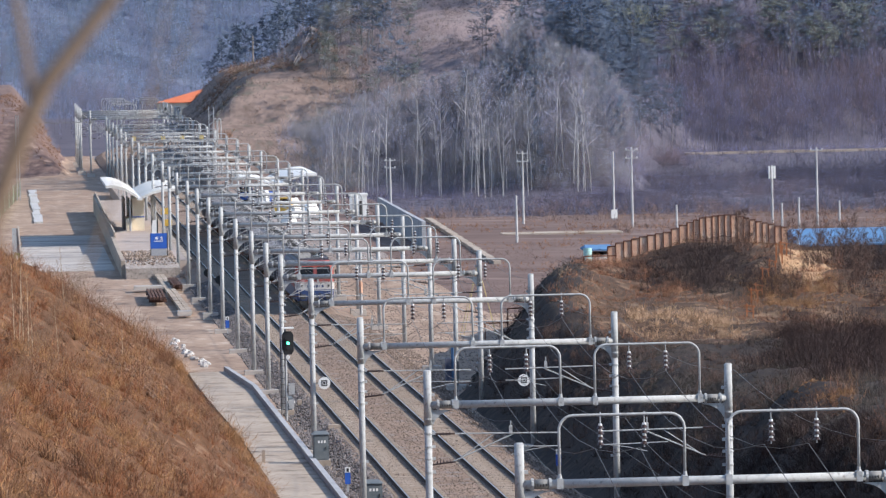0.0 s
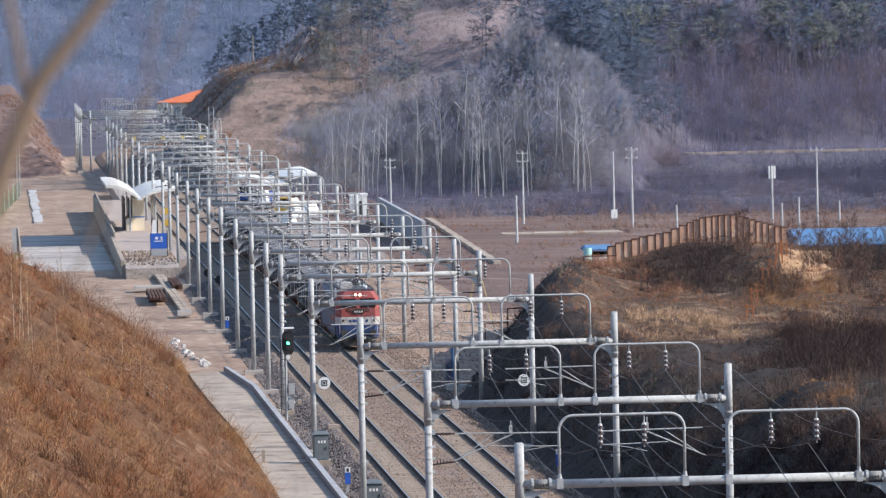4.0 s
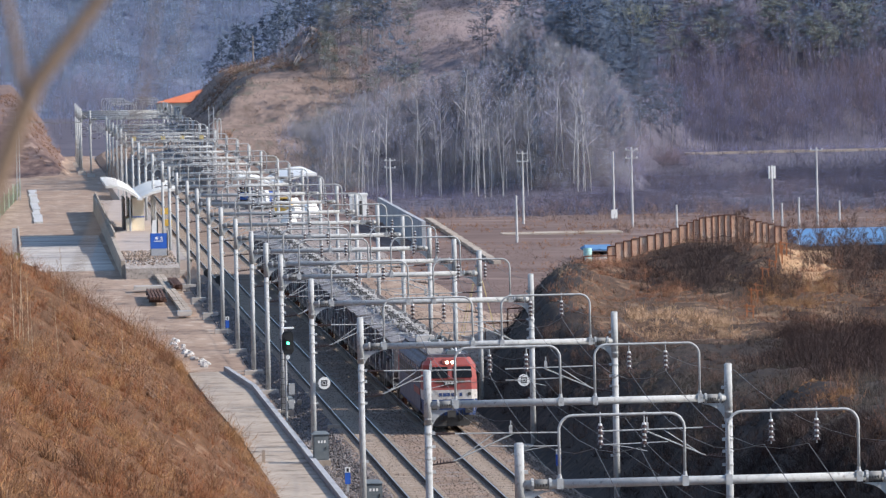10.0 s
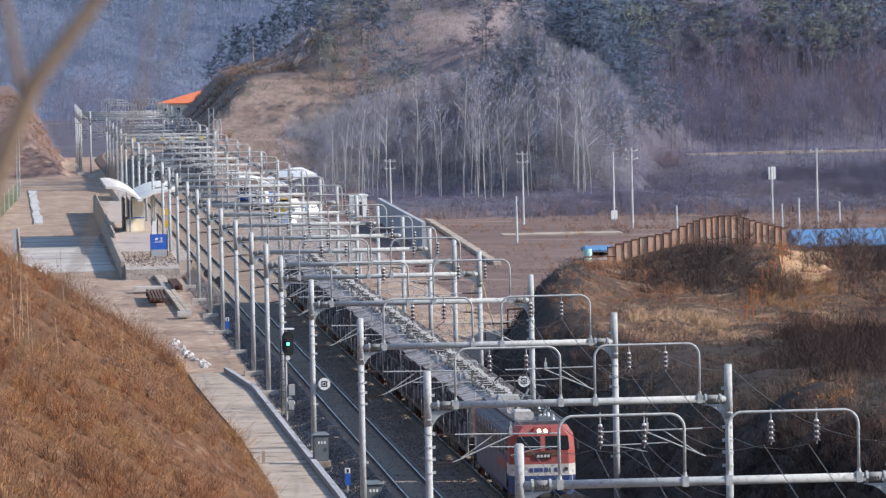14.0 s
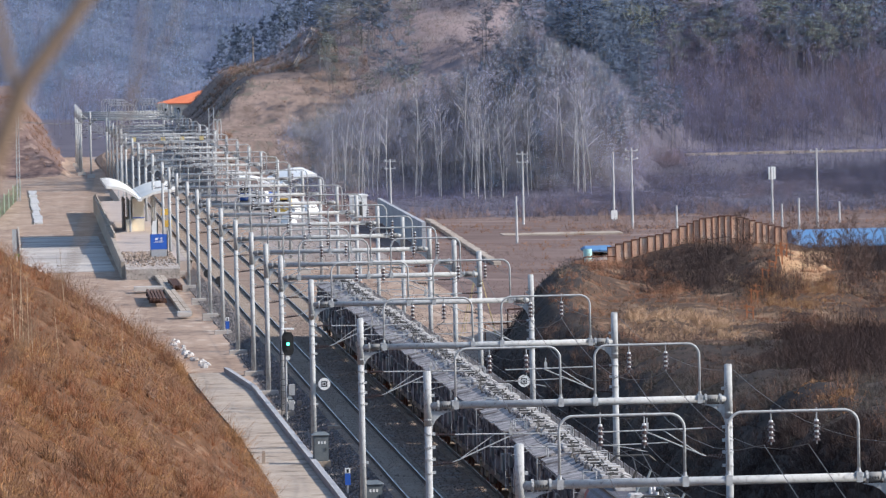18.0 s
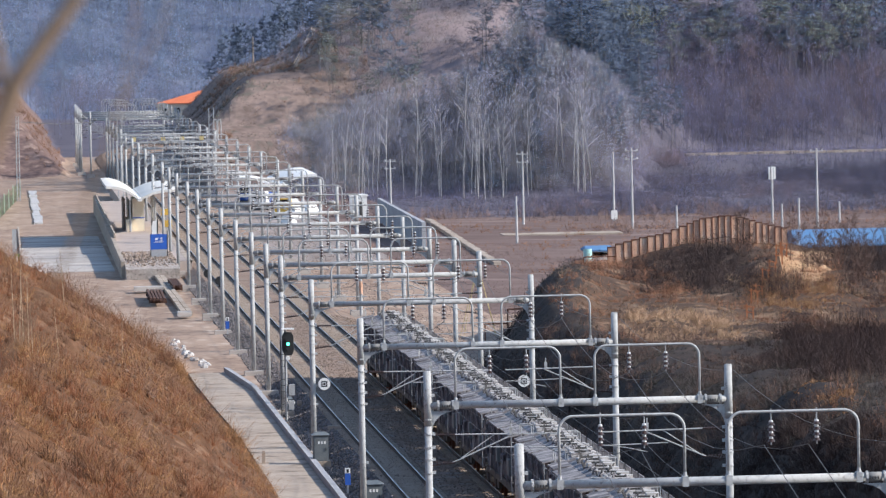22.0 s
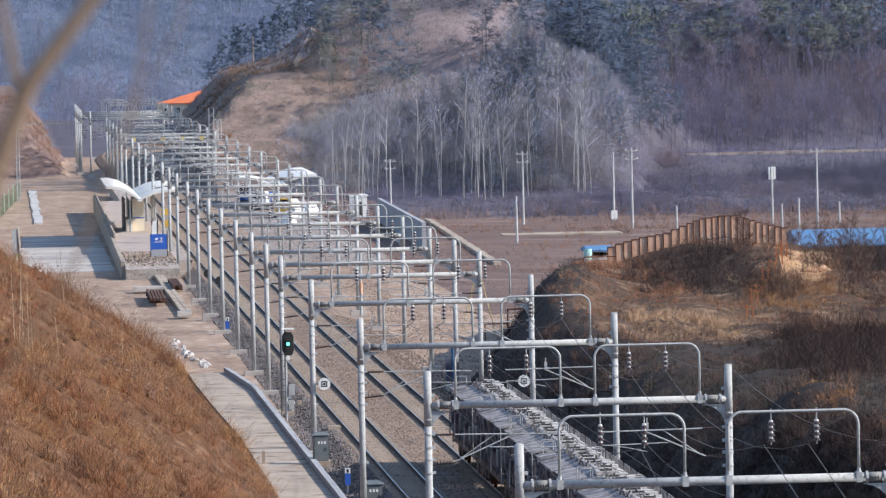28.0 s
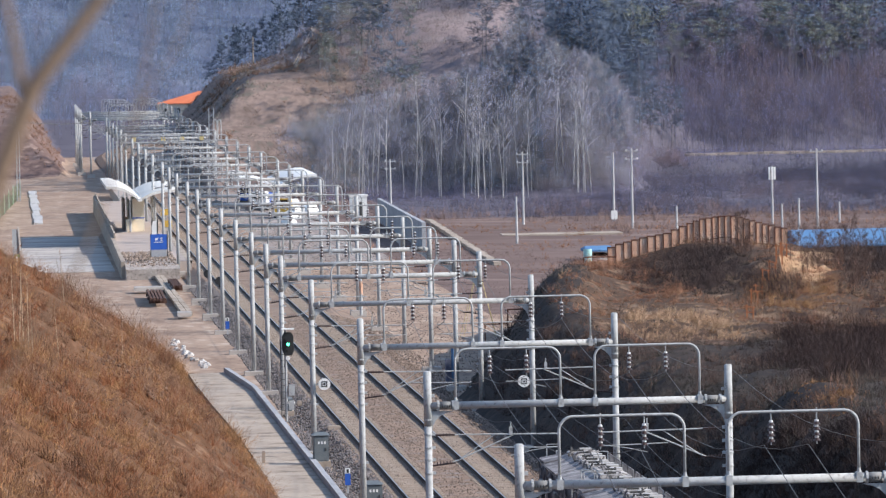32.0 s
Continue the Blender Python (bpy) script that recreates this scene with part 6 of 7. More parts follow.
bushes("tan_slope_brush", "tan dry growth on the sunlit slope below the bare soil", 1500, (20, 31, 320, 362), BANKTAN, 0.35, 0.9, 26, 0.008, lambda x, y: md(x, y) & (spot_on(x, y, 25.2, 342, 2.4, 12) | spot_on(x, y, 26.6, 352, 2.0, 8)) & patch(x, y, 1.6, -0.4))
brush("red_soil_mat", "matted orange-tan stubble on bare soil", 2600, (7, 14, 200, 240), BANKTAN, 0.12, 0.3, 1.5, 0.03, 9, lambda x, y: spot_on(x, y, 10.1, 227, 0.9, 6))
brush("dark_soil_mat", "red-brown stubble on bare soil", 2000, (7, 14, 200, 240), BANKDARK, 0.12, 0.35, 1.5, 0.025, 9, lambda x, y: spot_on(x, y, 8.8, 207, 0.9, 6))
bushes("scar_grass", "sparse straw on the bare soil", 900, (14, 40, 295, 385), GRASSP, 0.2, 0.6, 14, 0.014, lambda x, y: bare_soil(x, y), "grass")
brush("field_grass", "dry reddish grass in the fields", 7000, (12, 95, 425, 650), GRASSB, 0.2, 0.7, 1.4, 0.03, 7, lambda x, y: (land(x, y) < 0.5) & patch(x, y, 11, -0.3))
brush("yard_edge_grass", "dull reddish weeds along the yard edge", 4500, (9, 36, 400, 570), FIELDTWIG, 0.2, 0.6, 1.4, 0.02, 7, lambda x, y: (land(x, y) < 0) & patch(x, y, 5, -0.4))
bushes("hill_scrub", "low haze-mauve scrub on the wooded hill", 9000, (52, 120, 660, 960), FARTWIG, 1.2, 3.2, 12, 0.05, lambda x, y: (land(x, y) > -0.6) & (land(x, y) < 34) & ~(((x + 23.1) / y > 0.055) & ((x + 23.1) / y < clear_edge(land(x, y))) & (land(x, y) > 11)) & ((x > 23.5) | (land(x, y) < 7) | patch(x, y, 4, 0.6)))
bushes("grove_scrub", "haze-grey scrub under the birches", 13000, (14, 52, 660, 900), TWIG, 1.2, 3.2, 12, 0.05, lambda x, y: (land(x, y) > -0.6) & (land(x, y) < 34) & ~(((x + 23.1) / y > 0.055) & ((x + 23.1) / y < clear_edge(land(x, y))) & (land(x, y) > 11)) & ((x > 23.5) | (land(x, y) < 7) | patch(x, y, 4, 0.6)))
bushes("foot_scrub", "grey-brown scrub under the edge of the wood", 7000, (16, 60, 722, 764), OLIVETWIG, 1.8, 4.5, 12, 0.03, lambda x, y: (land(x, y) > -0.6) & (land(x, y) < 11))
bushes("foot_dark_scrub", "dark haze-blue scrub under the edge of the wood", 1500, (16, 60, 716, 760), FARTWIG, 1.2, 3.4, 12, 0.03, lambda x, y: (land(x, y) < 9) & patch(x, y, 5, 0.1))
bushes("spur_bushes", "tall grey-brown bushes on the end of the spur", 2600, (48, 72, 728, 812), FARTWIG, 2.2, 4.6, 22, 0.03, lambda x, y: (land(x, y) > -0.9) & (land(x, y) + 3 < spur_cap(x, y)))
bushes("nose_scrub", "dense russet scrub at the hill foot", 6500, (46, 78, 715, 850), RUSSETTWIG, 1.5, 3.4, 12, 0.045, lambda x, y: (land(x, y) > -0.6) & (land(x, y) < 20))
bushes("cleared_scrub", "thin brown brash on the cleared hillside", 13000, (22, 60, 750, 850), BRASH, 0.4, 1.3, 12, 0.03, lambda x, y: (land(x, y) > 8) & ((x + 23.1) / y > 0.055) & ((x + 23.1) / y < clear_edge(land(x, y))) & patch(x, y, 3, -0.7))
bushes("cutting_scrub", "rusty scrub on the far cutting bank", 3200, (-40, -13, 850, 1200), TWIGRED, 0.4, 1.3, 12, 0.04, lambda x, y: (land(x, y) > 0.5) & patch(x, y, 6, 0.0))
bushes("slope_scrub", "rusty scrub on the cut hillside", 4200, (6, 28, 715, 930), TWIGRED, 0.3, 1.1, 12, 0.035, lambda x, y: (land(x, y) > 0.3) & patch(x, y, 3.5, 0.0))
bushes("slope_grass", "tan dry weeds on the cut hillside", 4500, (5, 28, 715, 930), SLOPETAN, 0.3, 1.0, 10, 0.04, lambda x, y: (land(x, y) > 0.3) & patch(x - 5, y, 4, -0.5))
bushes("slope_weeds", "grey-green weeds on the cut hillside", 5200, (6, 28, 715, 930), SLOPEGREEN, 0.2, 0.9, 12, 0.04, lambda x, y: (land(x, y) > 0.3) & patch(x + 9, y, 4.5, 0.0))
bushes("field_scrub", "haze-mauve scrub beyond the fields", 3200, (20, 135, 640, 806), DARKSCRUB, 0.8, 2.6, 14, 0.04, lambda x, y: (land(x, y) < 1.3) & ((x > 50) | (y > 655)) & ~((y > 836) & (y < 846)))
bushes("valley_scrub", "dense scrub below the far road, toned for haze and shade", 6500, (36, 140, 650, 812), DARKSCRUB, 1.2, 3.0, 16, 0.035, lambda x, y: (land(x, y) < 1.0) & patch(x, y, 9, -0.35) & (x > 36 + (y - 650) * 0.2))
bushes("valley_brown_scrub", "brown bare scrub scattered below the far road", 5000, (36, 140, 650, 836), RUSSETTWIG, 1.0, 2.6, 16, 0.03, lambda x, y: (land(x, y) < 1.0) & patch(x + 30, y, 7, 0.25))
bushes("valley_dark_clumps", "dark haze-blue thickets below the far road", 1500, (84, 130, 690, 806), NAVYSCRUB, 2.0, 4.2, 22, 0.03, lambda x, y: (land(x, y) < 1.0) & patch(x, y, 8, 0.05))
bushes("field_red_scrub", "reddish scrub along the field edge", 4200, (20, 110, 560, 700), FIELDTWIG, 0.6, 1.8, 14, 0.035, lambda x, y: (land(x, y) < 1.2) & patch(x, y, 14, 0.1))


stones("bank_debris", "brown clods and stones on the bank", 1200, -18.2, -14.6, 268, 338, lambda x, y: land(x, y) + 0.03, 0.05, 0.16, CLOD)


def tree_template(kind, h, seed):
    """Points and triangles of one bare or needled tree, trunk apart from crown."""
    r = np.random.default_rng(seed)
    tv, tf, cv = [], [], []

    def limb(p, q, r0, r1, n=4):
        p, q = np.array(p), np.array(q)
        d = q - p
        a = np.cross(d, (0.3, 0.9, 0.2)); a /= np.linalg.norm(a) + 1e-9
        b = np.cross(d, a); b /= np.linalg.norm(b) + 1e-9
        k = len(tv)
        for c, rr in ((p, r0), (q, r1)):
            tv.extend(c + (a * math.cos(6.283 * i / n) + b * math.sin(6.283 * i / n)) * rr for i in range(n))
        for i in range(n):
            j = (i + 1) % n
            tf.append((k + i, k + j, k + n + j)); tf.append((k + i, k + n + j, k + n + i))

    def blade(p, d, l, w):
        p, d = np.array(p), np.array(d)
        s = np.cross(d, r.normal(size=3)); s = s / (np.linalg.norm(s) + 1e-9) * w
        cv.extend((p - s, p + s, p + d * l))

    lean = r.normal(size=2) * 0.04 * h
    sway, turn = (0.011 * h if kind == "birch" else 0.0), r.uniform(0, 6.28)
    top = lambda u: np.array([lean[0] * u * u + sway * (math.sin(5.5 * u + turn) - math.sin(turn)), lean[1] * u * u, h * u])
    if kind == "sapling":
        limb(top(0), top(1), 0.006 * h, 0.0015 * h, 5)
        for k in range(90):
            u, a = r.uniform(0.25, 1.0), r.uniform(0, 6.28)
            e = np.array([math.cos(a), math.sin(a), r.uniform(0.6, 1.6)])
            blade(np.array(top(0)) * (1 - u) + np.array(top(1)) * u, e / np.linalg.norm(e), h * r.uniform(0.06, 0.2) * (1.2 - u), 0.03)
    elif kind in ("birch", "bare", "thicket"):
        w = 0.0042 * h if kind == "birch" else 0.007 * h
        for k in range(5):
            limb(top(k / 5), top((k + 1) / 5), w * (1.05 - k / 5), w * (1.05 - (k + 1) / 5))
        for k in range({"birch": 24, "bare": 20, "thicket": 34}[kind]):
            u = r.uniform(0.42 if kind == "birch" else 0.2, 0.97)
            a, l = r.uniform(0, 6.28), h * r.uniform(0.1, 0.22) * (1.15 - u * 0.6) * (1.0 if kind == "birch" else 1.6)
            up = r.uniform(0.7, 1.5)
            d = np.array([math.cos(a), math.sin(a), up]); d /= np.linalg.norm(d)
            p = top(u)
            limb(p, p + d * l, w * (0.5 if kind == "birch" else 0.33) * (1.1 - u), w * (0.14 if kind == "birch" else 0.08), 3)
            for j in range({"birch": 7, "bare": 19, "thicket": 44}[kind]):
                v = r.uniform(0.3, 1)
                e = d + r.normal(size=3) * 0.5 + (0, 0, 0.3)
                blade(p + d * l * v, e / np.linalg.norm(e), l * r.uniform(0.35, 0.8), (0.02 + 0.0012 * h) * {"birch": 0.8, "bare": 0.66, "thicket": 0.34}[kind])
    else:
        w = 0.013 * h
        for k in range(4):
            limb(top(k / 4), top((k + 1) / 4), w * (1.05 - k / 4), w * (1.05 - (k + 1) / 4), 5)
        low = 0.35 if kind == "pine" else 0.08
        for k in range(30):
            u = low + (0.97 - low) * (k + r.uniform(0, 0.8)) / 30
            a = r.uniform(0, 6.28)
            prof = (1 - u) ** 0.75 if kind != "pine" else math.sqrt(max(0.05, 1 - ((u - 0.62) / 0.42) ** 2))
            l = h * (0.26 if kind != "pine" else 0.24) * prof * r.uniform(0.5, 1.15)
            d = np.array([math.cos(a), math.sin(a), r.uniform(-0.12, 0.3)])
            p = top(u)
            for j in range(16 if kind != "far" else 7):
                v = r.uniform(0.25, 1.05)
                e = d * 0.6 + r.normal(size=3) * (0.7, 0.7, 0.35) + (0, 0, 0.15)
                blade(p + d * l * v + r.normal(size=3) * 0.02 * h * (1, 1, 0.5), e / np.linalg.norm(e), h * r.uniform(0.05, 0.09), h * r.uniform(0.008, 0.013))
    return np.array(tv), np.array(tf), np.array(cv)


def plant(tpl, px, py, sc, rot, names, mats, labels, cat, cap=False):
    """Many trees far off, joined into trunks and crowns."""
    tvs, tfs, cvs, off = [], [], [], 0
    pick = rng.integers(0, len(tpl), len(px))
    pz = land(px, py) - 0.2
    for i in range(len(px)):
        tv, tf, cv = tpl[pick[i]]
        c, s = math.cos(rot[i]), math.sin(rot[i])
        k = sc[i]
        if cap and py[i] < 800:
            k = min(k, (float(spur_cap(px[i], py[i])) - pz[i]) / tv[:, 2].max())
            if k < 0.12:
                continue
        rm = np.array([[c, -s, 0], [s, c, 0], [0, 0, 1]]).T * k
        o = np.array([px[i], py[i], pz[i]])
        tvs.append(tv @ rm + o)
        tfs.append(tf + off)
        off += len(tv)
        cvs.append(cv @ rm + o)
    cvs = np.concatenate(cvs)
    big_mesh(names[0], np.concatenate(tvs), np.concatenate(tfs), mats[0], labels[0], cat)
    big_mesh(names[1], cvs, np.arange(len(cvs)).reshape(-1, 3), mats[1], labels[1], cat)


def spread(n, xa, xb, ya, yb, keep):
    px, py = xa + (xb - xa) * rng.random(n), ya + (yb - ya) * rng.random(n)
    ok = keep(px, py)
    px, py = px[ok], py[ok]
    return px, py, rng.random(len(px)) * 6.28


BIRCH = [tree_template("birch", 13.5 + k, 10 + k) for k in range(5)]
BARE = [tree_template("bare", 8 + k, 20 + k) for k in range(5)]
PINES = [tree_template("pine", 11 + k, 30 + k) for k in range(5)]
FIRS = [tree_template("fir", 12 + k, 40 + k) for k in range(4)]
RIDGE = [tree_template("fir" if k % 3 else "pine", 12 + k, 60 + k) for k in range(7)]
FARTREE = [tree_template("far", 12 + k, 50 + k) for k in range(5)]
hill = lambda x, y: (land(x, y) > -0.8) & (y > 620)
on_spur = lambda x, y: hill(x, y) & (land(x, y) < 16) & (land(x, y) > -0.2) & ((x > 24) | (land(x, y) < 3.5))
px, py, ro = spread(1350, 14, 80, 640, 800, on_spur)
plant(BARE, px, py, 0.6 + 0.55 * rng.random(len(px)), ro, ("grey_wood_trunks", "grey_wood_twigs"), (BARK, TWIG), ("slender grey trunks of a bare wood", "fine haze-grey twigs of a bare wood"), "wood", True)
px, py, ro = spread(1050, 20, 80, 640, 800, on_spur)
plant(BARE, px, py, 0.55 + 0.5 * rng.random(len(px)), ro, ("olive_wood_trunks", "olive_wood_twigs"), (BARK, OLIVETWIG), ("slender trunks of an olive-grey wood", "fine olive-grey twigs of a bare wood"), "wood", True)
clear_side = lambda x, y: hill(x, y) & (land(x, y) > 10) & (land(x, y) < 25) & ((x + 23.1) / y > 0.0572) & ((x + 23.1) / y < 0.0735 + 0.002 * bumps(x, y, 5))
px, py, ro = spread(270, 16, 42, 750, 850, lambda x, y: clear_side(x, y) & patch(x, y, 4, -0.2))
plant(PINES, px, py, 0.3 + 0.22 * rng.random(len(px)), ro, ("slope_pine_trunks", "slope_pine_needles"), (BARK, OLIVEPINE), ("thin trunks of pines beside the cleared slope", "olive-green needles of thin pines beside the cleared slope"), "wood")
px, py, ro = spread(420, 16, 42, 750, 850, clear_side)
plant(BARE, px, py, 0.3 + 0.25 * rng.random(len(px)), ro, ("slope_wood_trunks", "slope_wood_twigs"), (BARK, OLIVETWIG), ("thin trunks of low trees beside the cleared slope", "olive-grey twigs of low trees beside the cleared slope"), "wood")
right_hill = lambda x, y: hill(x, y) & (land(x, y) > 0.2) & (y > 850) & (land(x, y) < 15 + 6 * bumps(x, y, 16))
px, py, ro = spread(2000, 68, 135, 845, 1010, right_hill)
plant(BARE, px, py, 0.55 + 0.5 * rng.random(len(px)), ro, ("far_wood_trunks", "far_wood_twigs"), (FARTWIG, FARTWIG), ("grey trunks of a far bare wood", "haze-mauve twigs of a far bare wood"), "wood")
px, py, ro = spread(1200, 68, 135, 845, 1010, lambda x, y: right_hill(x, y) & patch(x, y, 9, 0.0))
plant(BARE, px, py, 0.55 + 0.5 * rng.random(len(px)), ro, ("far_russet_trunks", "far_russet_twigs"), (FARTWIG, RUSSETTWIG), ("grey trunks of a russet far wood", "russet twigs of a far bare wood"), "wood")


def pine_zone(x, y):
    z = land(x, y)
    rise = np.where(x < 64, z > np.where(x < 52, 13.5, 9) + 1.5 * bumps(x, y, 6), z > 10.5)
    return hill(x, y) & rise & (z < 26.5) & ((x + 23.1) / y > np.maximum(0.0838, clear_edge(z))) & patch(x, y, 12, -0.6)


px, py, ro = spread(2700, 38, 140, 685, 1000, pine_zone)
plant(PINES, px, py, 0.6 + 0.45 * rng.random(len(px)), ro, ("pine_wood_trunks", "pine_wood_needles"), (BARK, PINE), ("dark trunks of a hillside pine wood", "haze-blue needles of a hillside pine wood"), "wood")
px, py, ro = spread(1500, 66, 140, 850, 1000, lambda x, y: pine_zone(x, y) & patch(x, y, 8, 0.0))
plant(PINES, px, py, 0.6 + 0.4 * rng.random(len(px)), ro, ("olive_pine_trunks", "olive_pine_needles"), (BARK, OLIVEPINE), ("trunks of sunlit hillside pines", "olive-green needles of sunlit hillside pines"), "wood")
px, py, ro = spread(420, 50, 80, 740, 870, lambda x, y: hill(x, y) & (land(x, y) > 1.5) & ((x + 23.1) / y > 0.104) & (y > 790) & ((x + 23.1) / y < 0.128))
plant(PINES, px, py, 0.5 + 0.4 * rng.random(len(px)), ro, ("spur_pine_trunks", "spur_pine_needles"), (BARK, PINE), ("trunks of pines on the spur", "dark needles of pines on the spur"), "wood")
px, py, ro = spread(95, 18, 44, 710, 900, lambda x, y: hill(x, y) & (land(x, y) > 9) & ((x + 23.1) / y > 0.054) & ((x + 23.1) / y < 0.0715) & (rng.random(len(x)) < np.where((x + 23.1) / y < 0.062, 0.45, 1)))
plant(PINES, px, py, 0.6 + 0.4 * rng.random(len(px)), ro, ("scattered_pine_trunks", "scattered_pine_needles"), (BARK, PINE), ("thin trunks of scattered pines", "dark needles of scattered pines on the cleared slope"), "wood")
px, py, ro = spread(420, 27, 60, 715, 790, lambda x, y: hill(x, y) & patch(x, y, 6, 0.3) & (land(x, y) < 12))
plant(FIRS, px, py, 0.35 + 0.4 * rng.random(len(px)), ro, ("young_fir_trunks", "young_fir_needles"), (BARK, PINE), ("thin trunks of young firs", "dark needles of young firs among birches"), "wood", True)
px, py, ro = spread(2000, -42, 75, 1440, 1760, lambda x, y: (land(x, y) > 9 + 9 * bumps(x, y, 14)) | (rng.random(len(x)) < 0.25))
plant(FARTREE, px, py, 0.6 + 0.6 * rng.random(len(px)), ro, ("valley_forest_trunks", "valley_forest_needles"), (FARPINE, FARPINE), ("trunks of the forest that closes the valley", "haze-blue needles of the forest that closes the valley"), "forest")
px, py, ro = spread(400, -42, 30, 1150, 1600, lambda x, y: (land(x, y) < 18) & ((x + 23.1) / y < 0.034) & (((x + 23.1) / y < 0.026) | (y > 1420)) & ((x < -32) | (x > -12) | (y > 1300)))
plant(BARE, px, py, 0.6 + 0.6 * rng.random(len(px)), ro, ("valley_wood_trunks", "valley_wood_twigs"), (VALLEYTWIG, VALLEYTWIG), ("trunks of a bare wood across the valley", "haze-tinted twigs of a bare wood across the valley"), "wood")
px, py, ro = spread(150, -46, -24, 890, 1100, lambda x, y: land(x, y) > 5)
plant(FARTREE, px, py, 0.35 + 0.4 * rng.random(len(px)), ro, ("cutting_tree_trunks", "cutting_tree_needles"), (FARPINE, FARPINE), ("trunks of dark trees over the far cutting", "needles of dark trees over the far cutting"), "wood")

# the front row of the wood, tree by tree
def tree(tpl, x, y, s, rz, tm, cm, label, cat, group):
    tv, tf, cv = tpl
    z = float(land(x, y)) - 0.2
    t = thing(cat.replace(" ", "_"), label, cat, pose(x, y, z, 0, 0, rz), group)
    key = id(tv)
    if key not in MESHES:
        a = big_mesh("trunk", tv, tf, tm, "", "", "")
        b = big_mesh("crown", cv, np.arange(len(cv)).reshape(-1, 3), cm, "", "", "")
        MESHES[key] = (a.data, b.data)
    else:
        a, b = new("trunk", MESHES[key][0]), new("crown", MESHES[key][1])
    for o in (a, b):
        o.parent = t
        o.scale = (s, s, s)
    return t


MESHES = {}
SAPLINGS = [tree_template("sapling", 13.5 + k, 90 + k) for k in range(3)]
THICKET = [tree_template("thicket", 8 + k, 80 + k) for k in range(4)]
for k in range(60):
    x = rng.uniform(19, 45) if k < 47 else rng.uniform(44, 55)
    f = float(np.interp(x, [5, 25, 35, 45, 54, 58], [740, 737, 735, 733, 733, 737]))
    y = f + rng.uniform(-9, 7)
    tree(BIRCH[k % 5], x, y, min(rng.uniform(0.5, 1.02), max(0.35, (float(spur_cap(x, y)) + 1.0 - float(land(x, y))) / 16)), rng.uniform(0, 360), TRUNK, TWIG, "tall bare birch with pale trunk at the wood edge", "birch tree", "birches at the wood edge")
for x, y, s in ((37.6, 731, 0.34), (40.2, 729, 0.46), (42.3, 733, 0.36), (14.9, 733, 0.3), (17.2, 731, 0.36), (21.5, 732, 0.3)):
    tree(FIRS[int(x) % 4], x, y, s, rng.uniform(0, 360), BARK, PINE, "young haze-blue conifer at the foot of the wood", "conifer", "conifers at the wood edge")
for k in range(17):
    x = 9.8 + k * 0.9 + rng.uniform(-0.3, 0.3)
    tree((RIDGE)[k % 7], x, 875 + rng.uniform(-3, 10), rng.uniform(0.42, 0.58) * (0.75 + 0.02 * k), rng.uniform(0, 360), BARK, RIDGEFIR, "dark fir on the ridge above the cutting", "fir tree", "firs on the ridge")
for k in range(84):
    x, y = (rng.uniform(29, 42), rng.uniform(300, 388)) if k < 74 else (rng.uniform(24.5, 29), rng.uniform(345, 372))
    tree(THICKET[k % 4], x, y, rng.uniform(0.16, 0.3) + 0.014 * max(0.0, x - 31), rng.uniform(0, 360), MOUNDTWIG, MOUNDTWIG, "small bare tree on the mound", "bare tree", "bare trees on the mound")
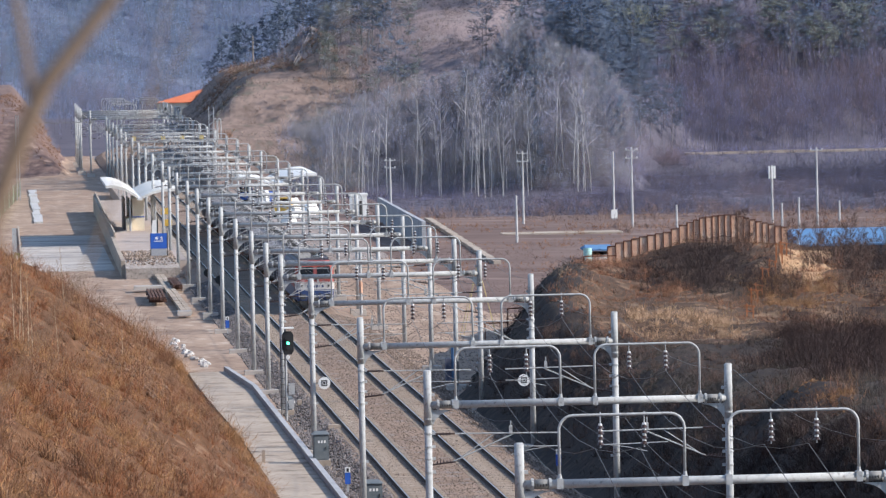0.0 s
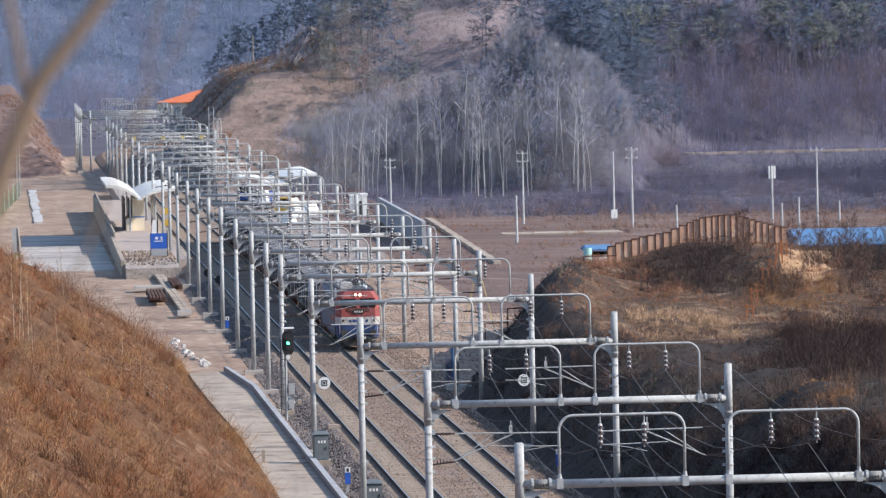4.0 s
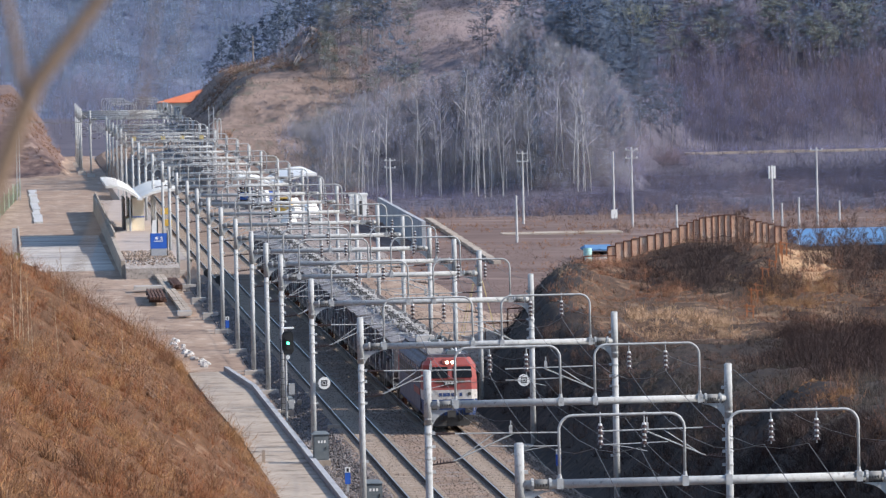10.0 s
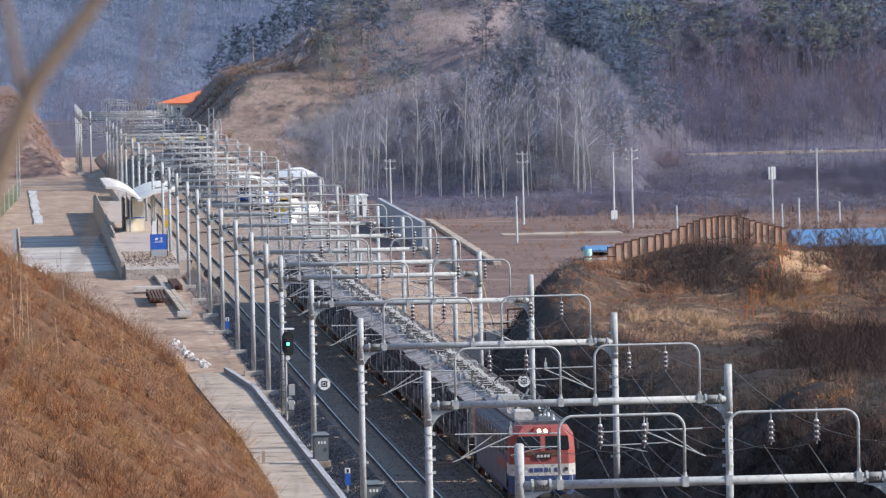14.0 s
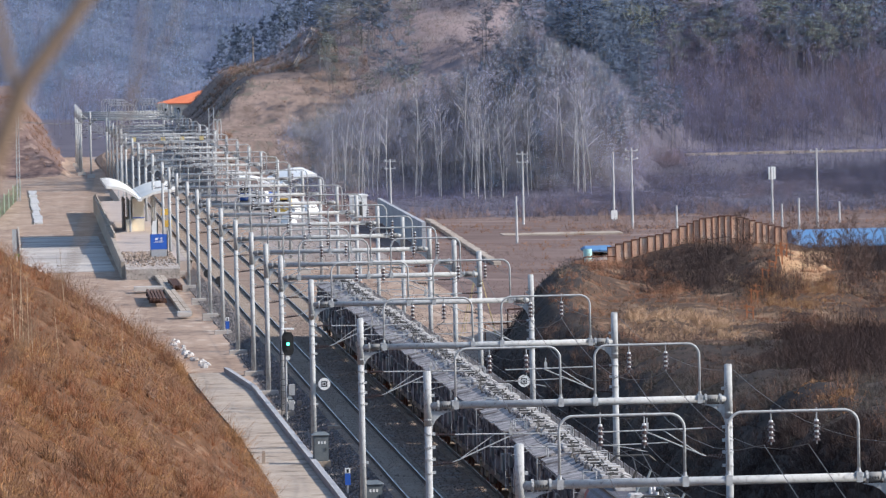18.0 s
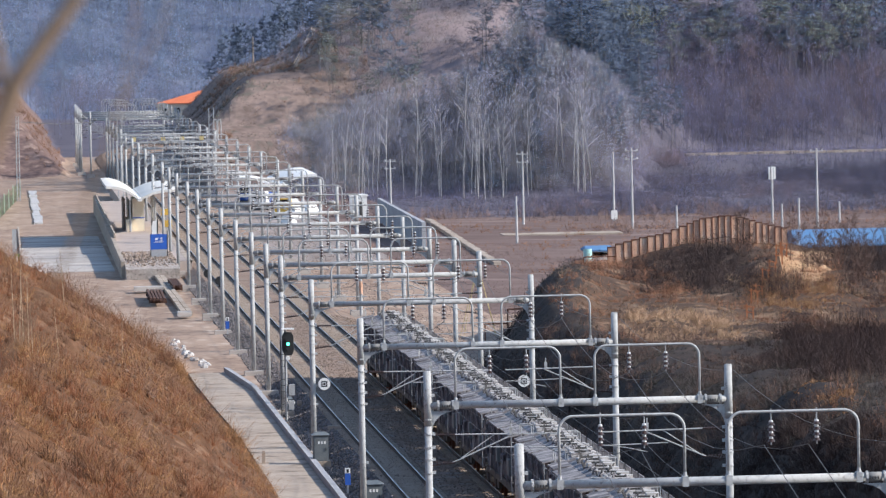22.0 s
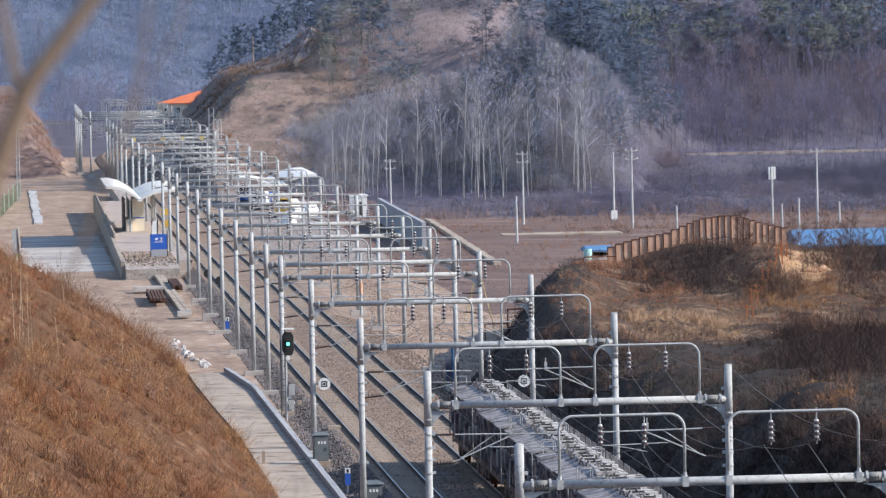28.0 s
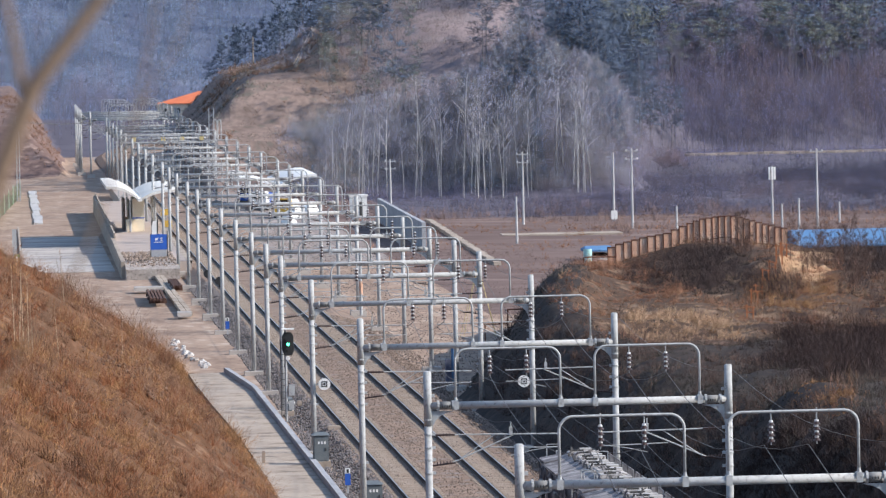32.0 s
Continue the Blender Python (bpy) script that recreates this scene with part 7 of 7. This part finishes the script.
for k, (x, y, c) in enumerate(((-22.5, 242, 0.3), (-22.3, 243, 0.27), (-22.1, 241, 0.22), (-21.9, 243, 0.2), (-22.7, 240, 0.24), (-19.6, 330, 0.22), (-18.4, 338, 0.18), (-16.9, 300, 0.2), (-20.6, 262, 0.2), (-15.2, 345, 0.18), (-14.3, 352, 0.16))):
    tree(SAPLINGS[k % 3], x, y, c, rng.uniform(0, 360), SAPLING, TWIGRED, "thin pale sapling on the grassy bank", "sapling", "saplings on the bank")

# ---- a twig close before the lens ----
ROOT = (-23.48, 15.0, float(land(-23.48, 15.0)))
twig = thing("near_twig", "thin brown bare twig swaying close by", "twig", pose(*ROOT))


def twig_part(name, pts, r0, r1):
    b = M()
    for k, (p, q) in enumerate(zip(pts, pts[1:])):
        n = len(pts) - 1
        b.tube([p[i] - ROOT[i] for i in range(3)], [q[i] - ROOT[i] for i in range(3)], r0 + (r1 - r0) * k / n, r0 + (r1 - r0) * (k + 1) / n, 7)
    part(name, b, TWIGNEAR, twig)


twig_part("stem", [ROOT, (-23.325, 15.0, 18.900), (-23.200, 15.0, 20.650), (-23.097, 15.0, 20.990), (-23.035, 15.0, 21.140), (-22.980, 15.0, 21.258)], 0.036, 0.025)
twig_part("branch", [(-22.980, 15.0, 21.258), (-22.895, 15.0, 21.363), (-22.795, 15.0, 21.487), (-22.675, 15.0, 21.650)], 0.025, 0.019)
twig_part("branch", [(-23.010, 15.0, 21.193), (-23.030, 15.0, 21.350), (-23.055, 15.0, 21.500), (-23.100, 15.0, 21.700)], 0.013, 0.01)
twig_part("branch", [(-23.225, 15.0, 20.275), (-22.880, 15.0, 20.775), (-22.712, 15.0, 21.175), (-22.667, 15.0, 21.388), (-22.625, 15.0, 21.600)], 0.006, 0.0035)
twig_part("branch", [(-22.712, 15.0, 21.175), (-22.585, 15.0, 21.385), (-22.525, 15.0, 21.575)], 0.004, 0.003)


def twig_sway():
    rows = [(0, 0.00), (3, -0.42), (6, -0.73), (9, -0.95), (11, -0.42), (13, -0.63), (16, -1.26), (19, -1.58), (21, -1.89), (23, -2.31), (25, -1.47), (28, -1.16), (30, -0.95), (32, -0.73)]
    walk(twig, [(t, pose(*ROOT, 0, a, 0)) for t, a in rows])


motions()
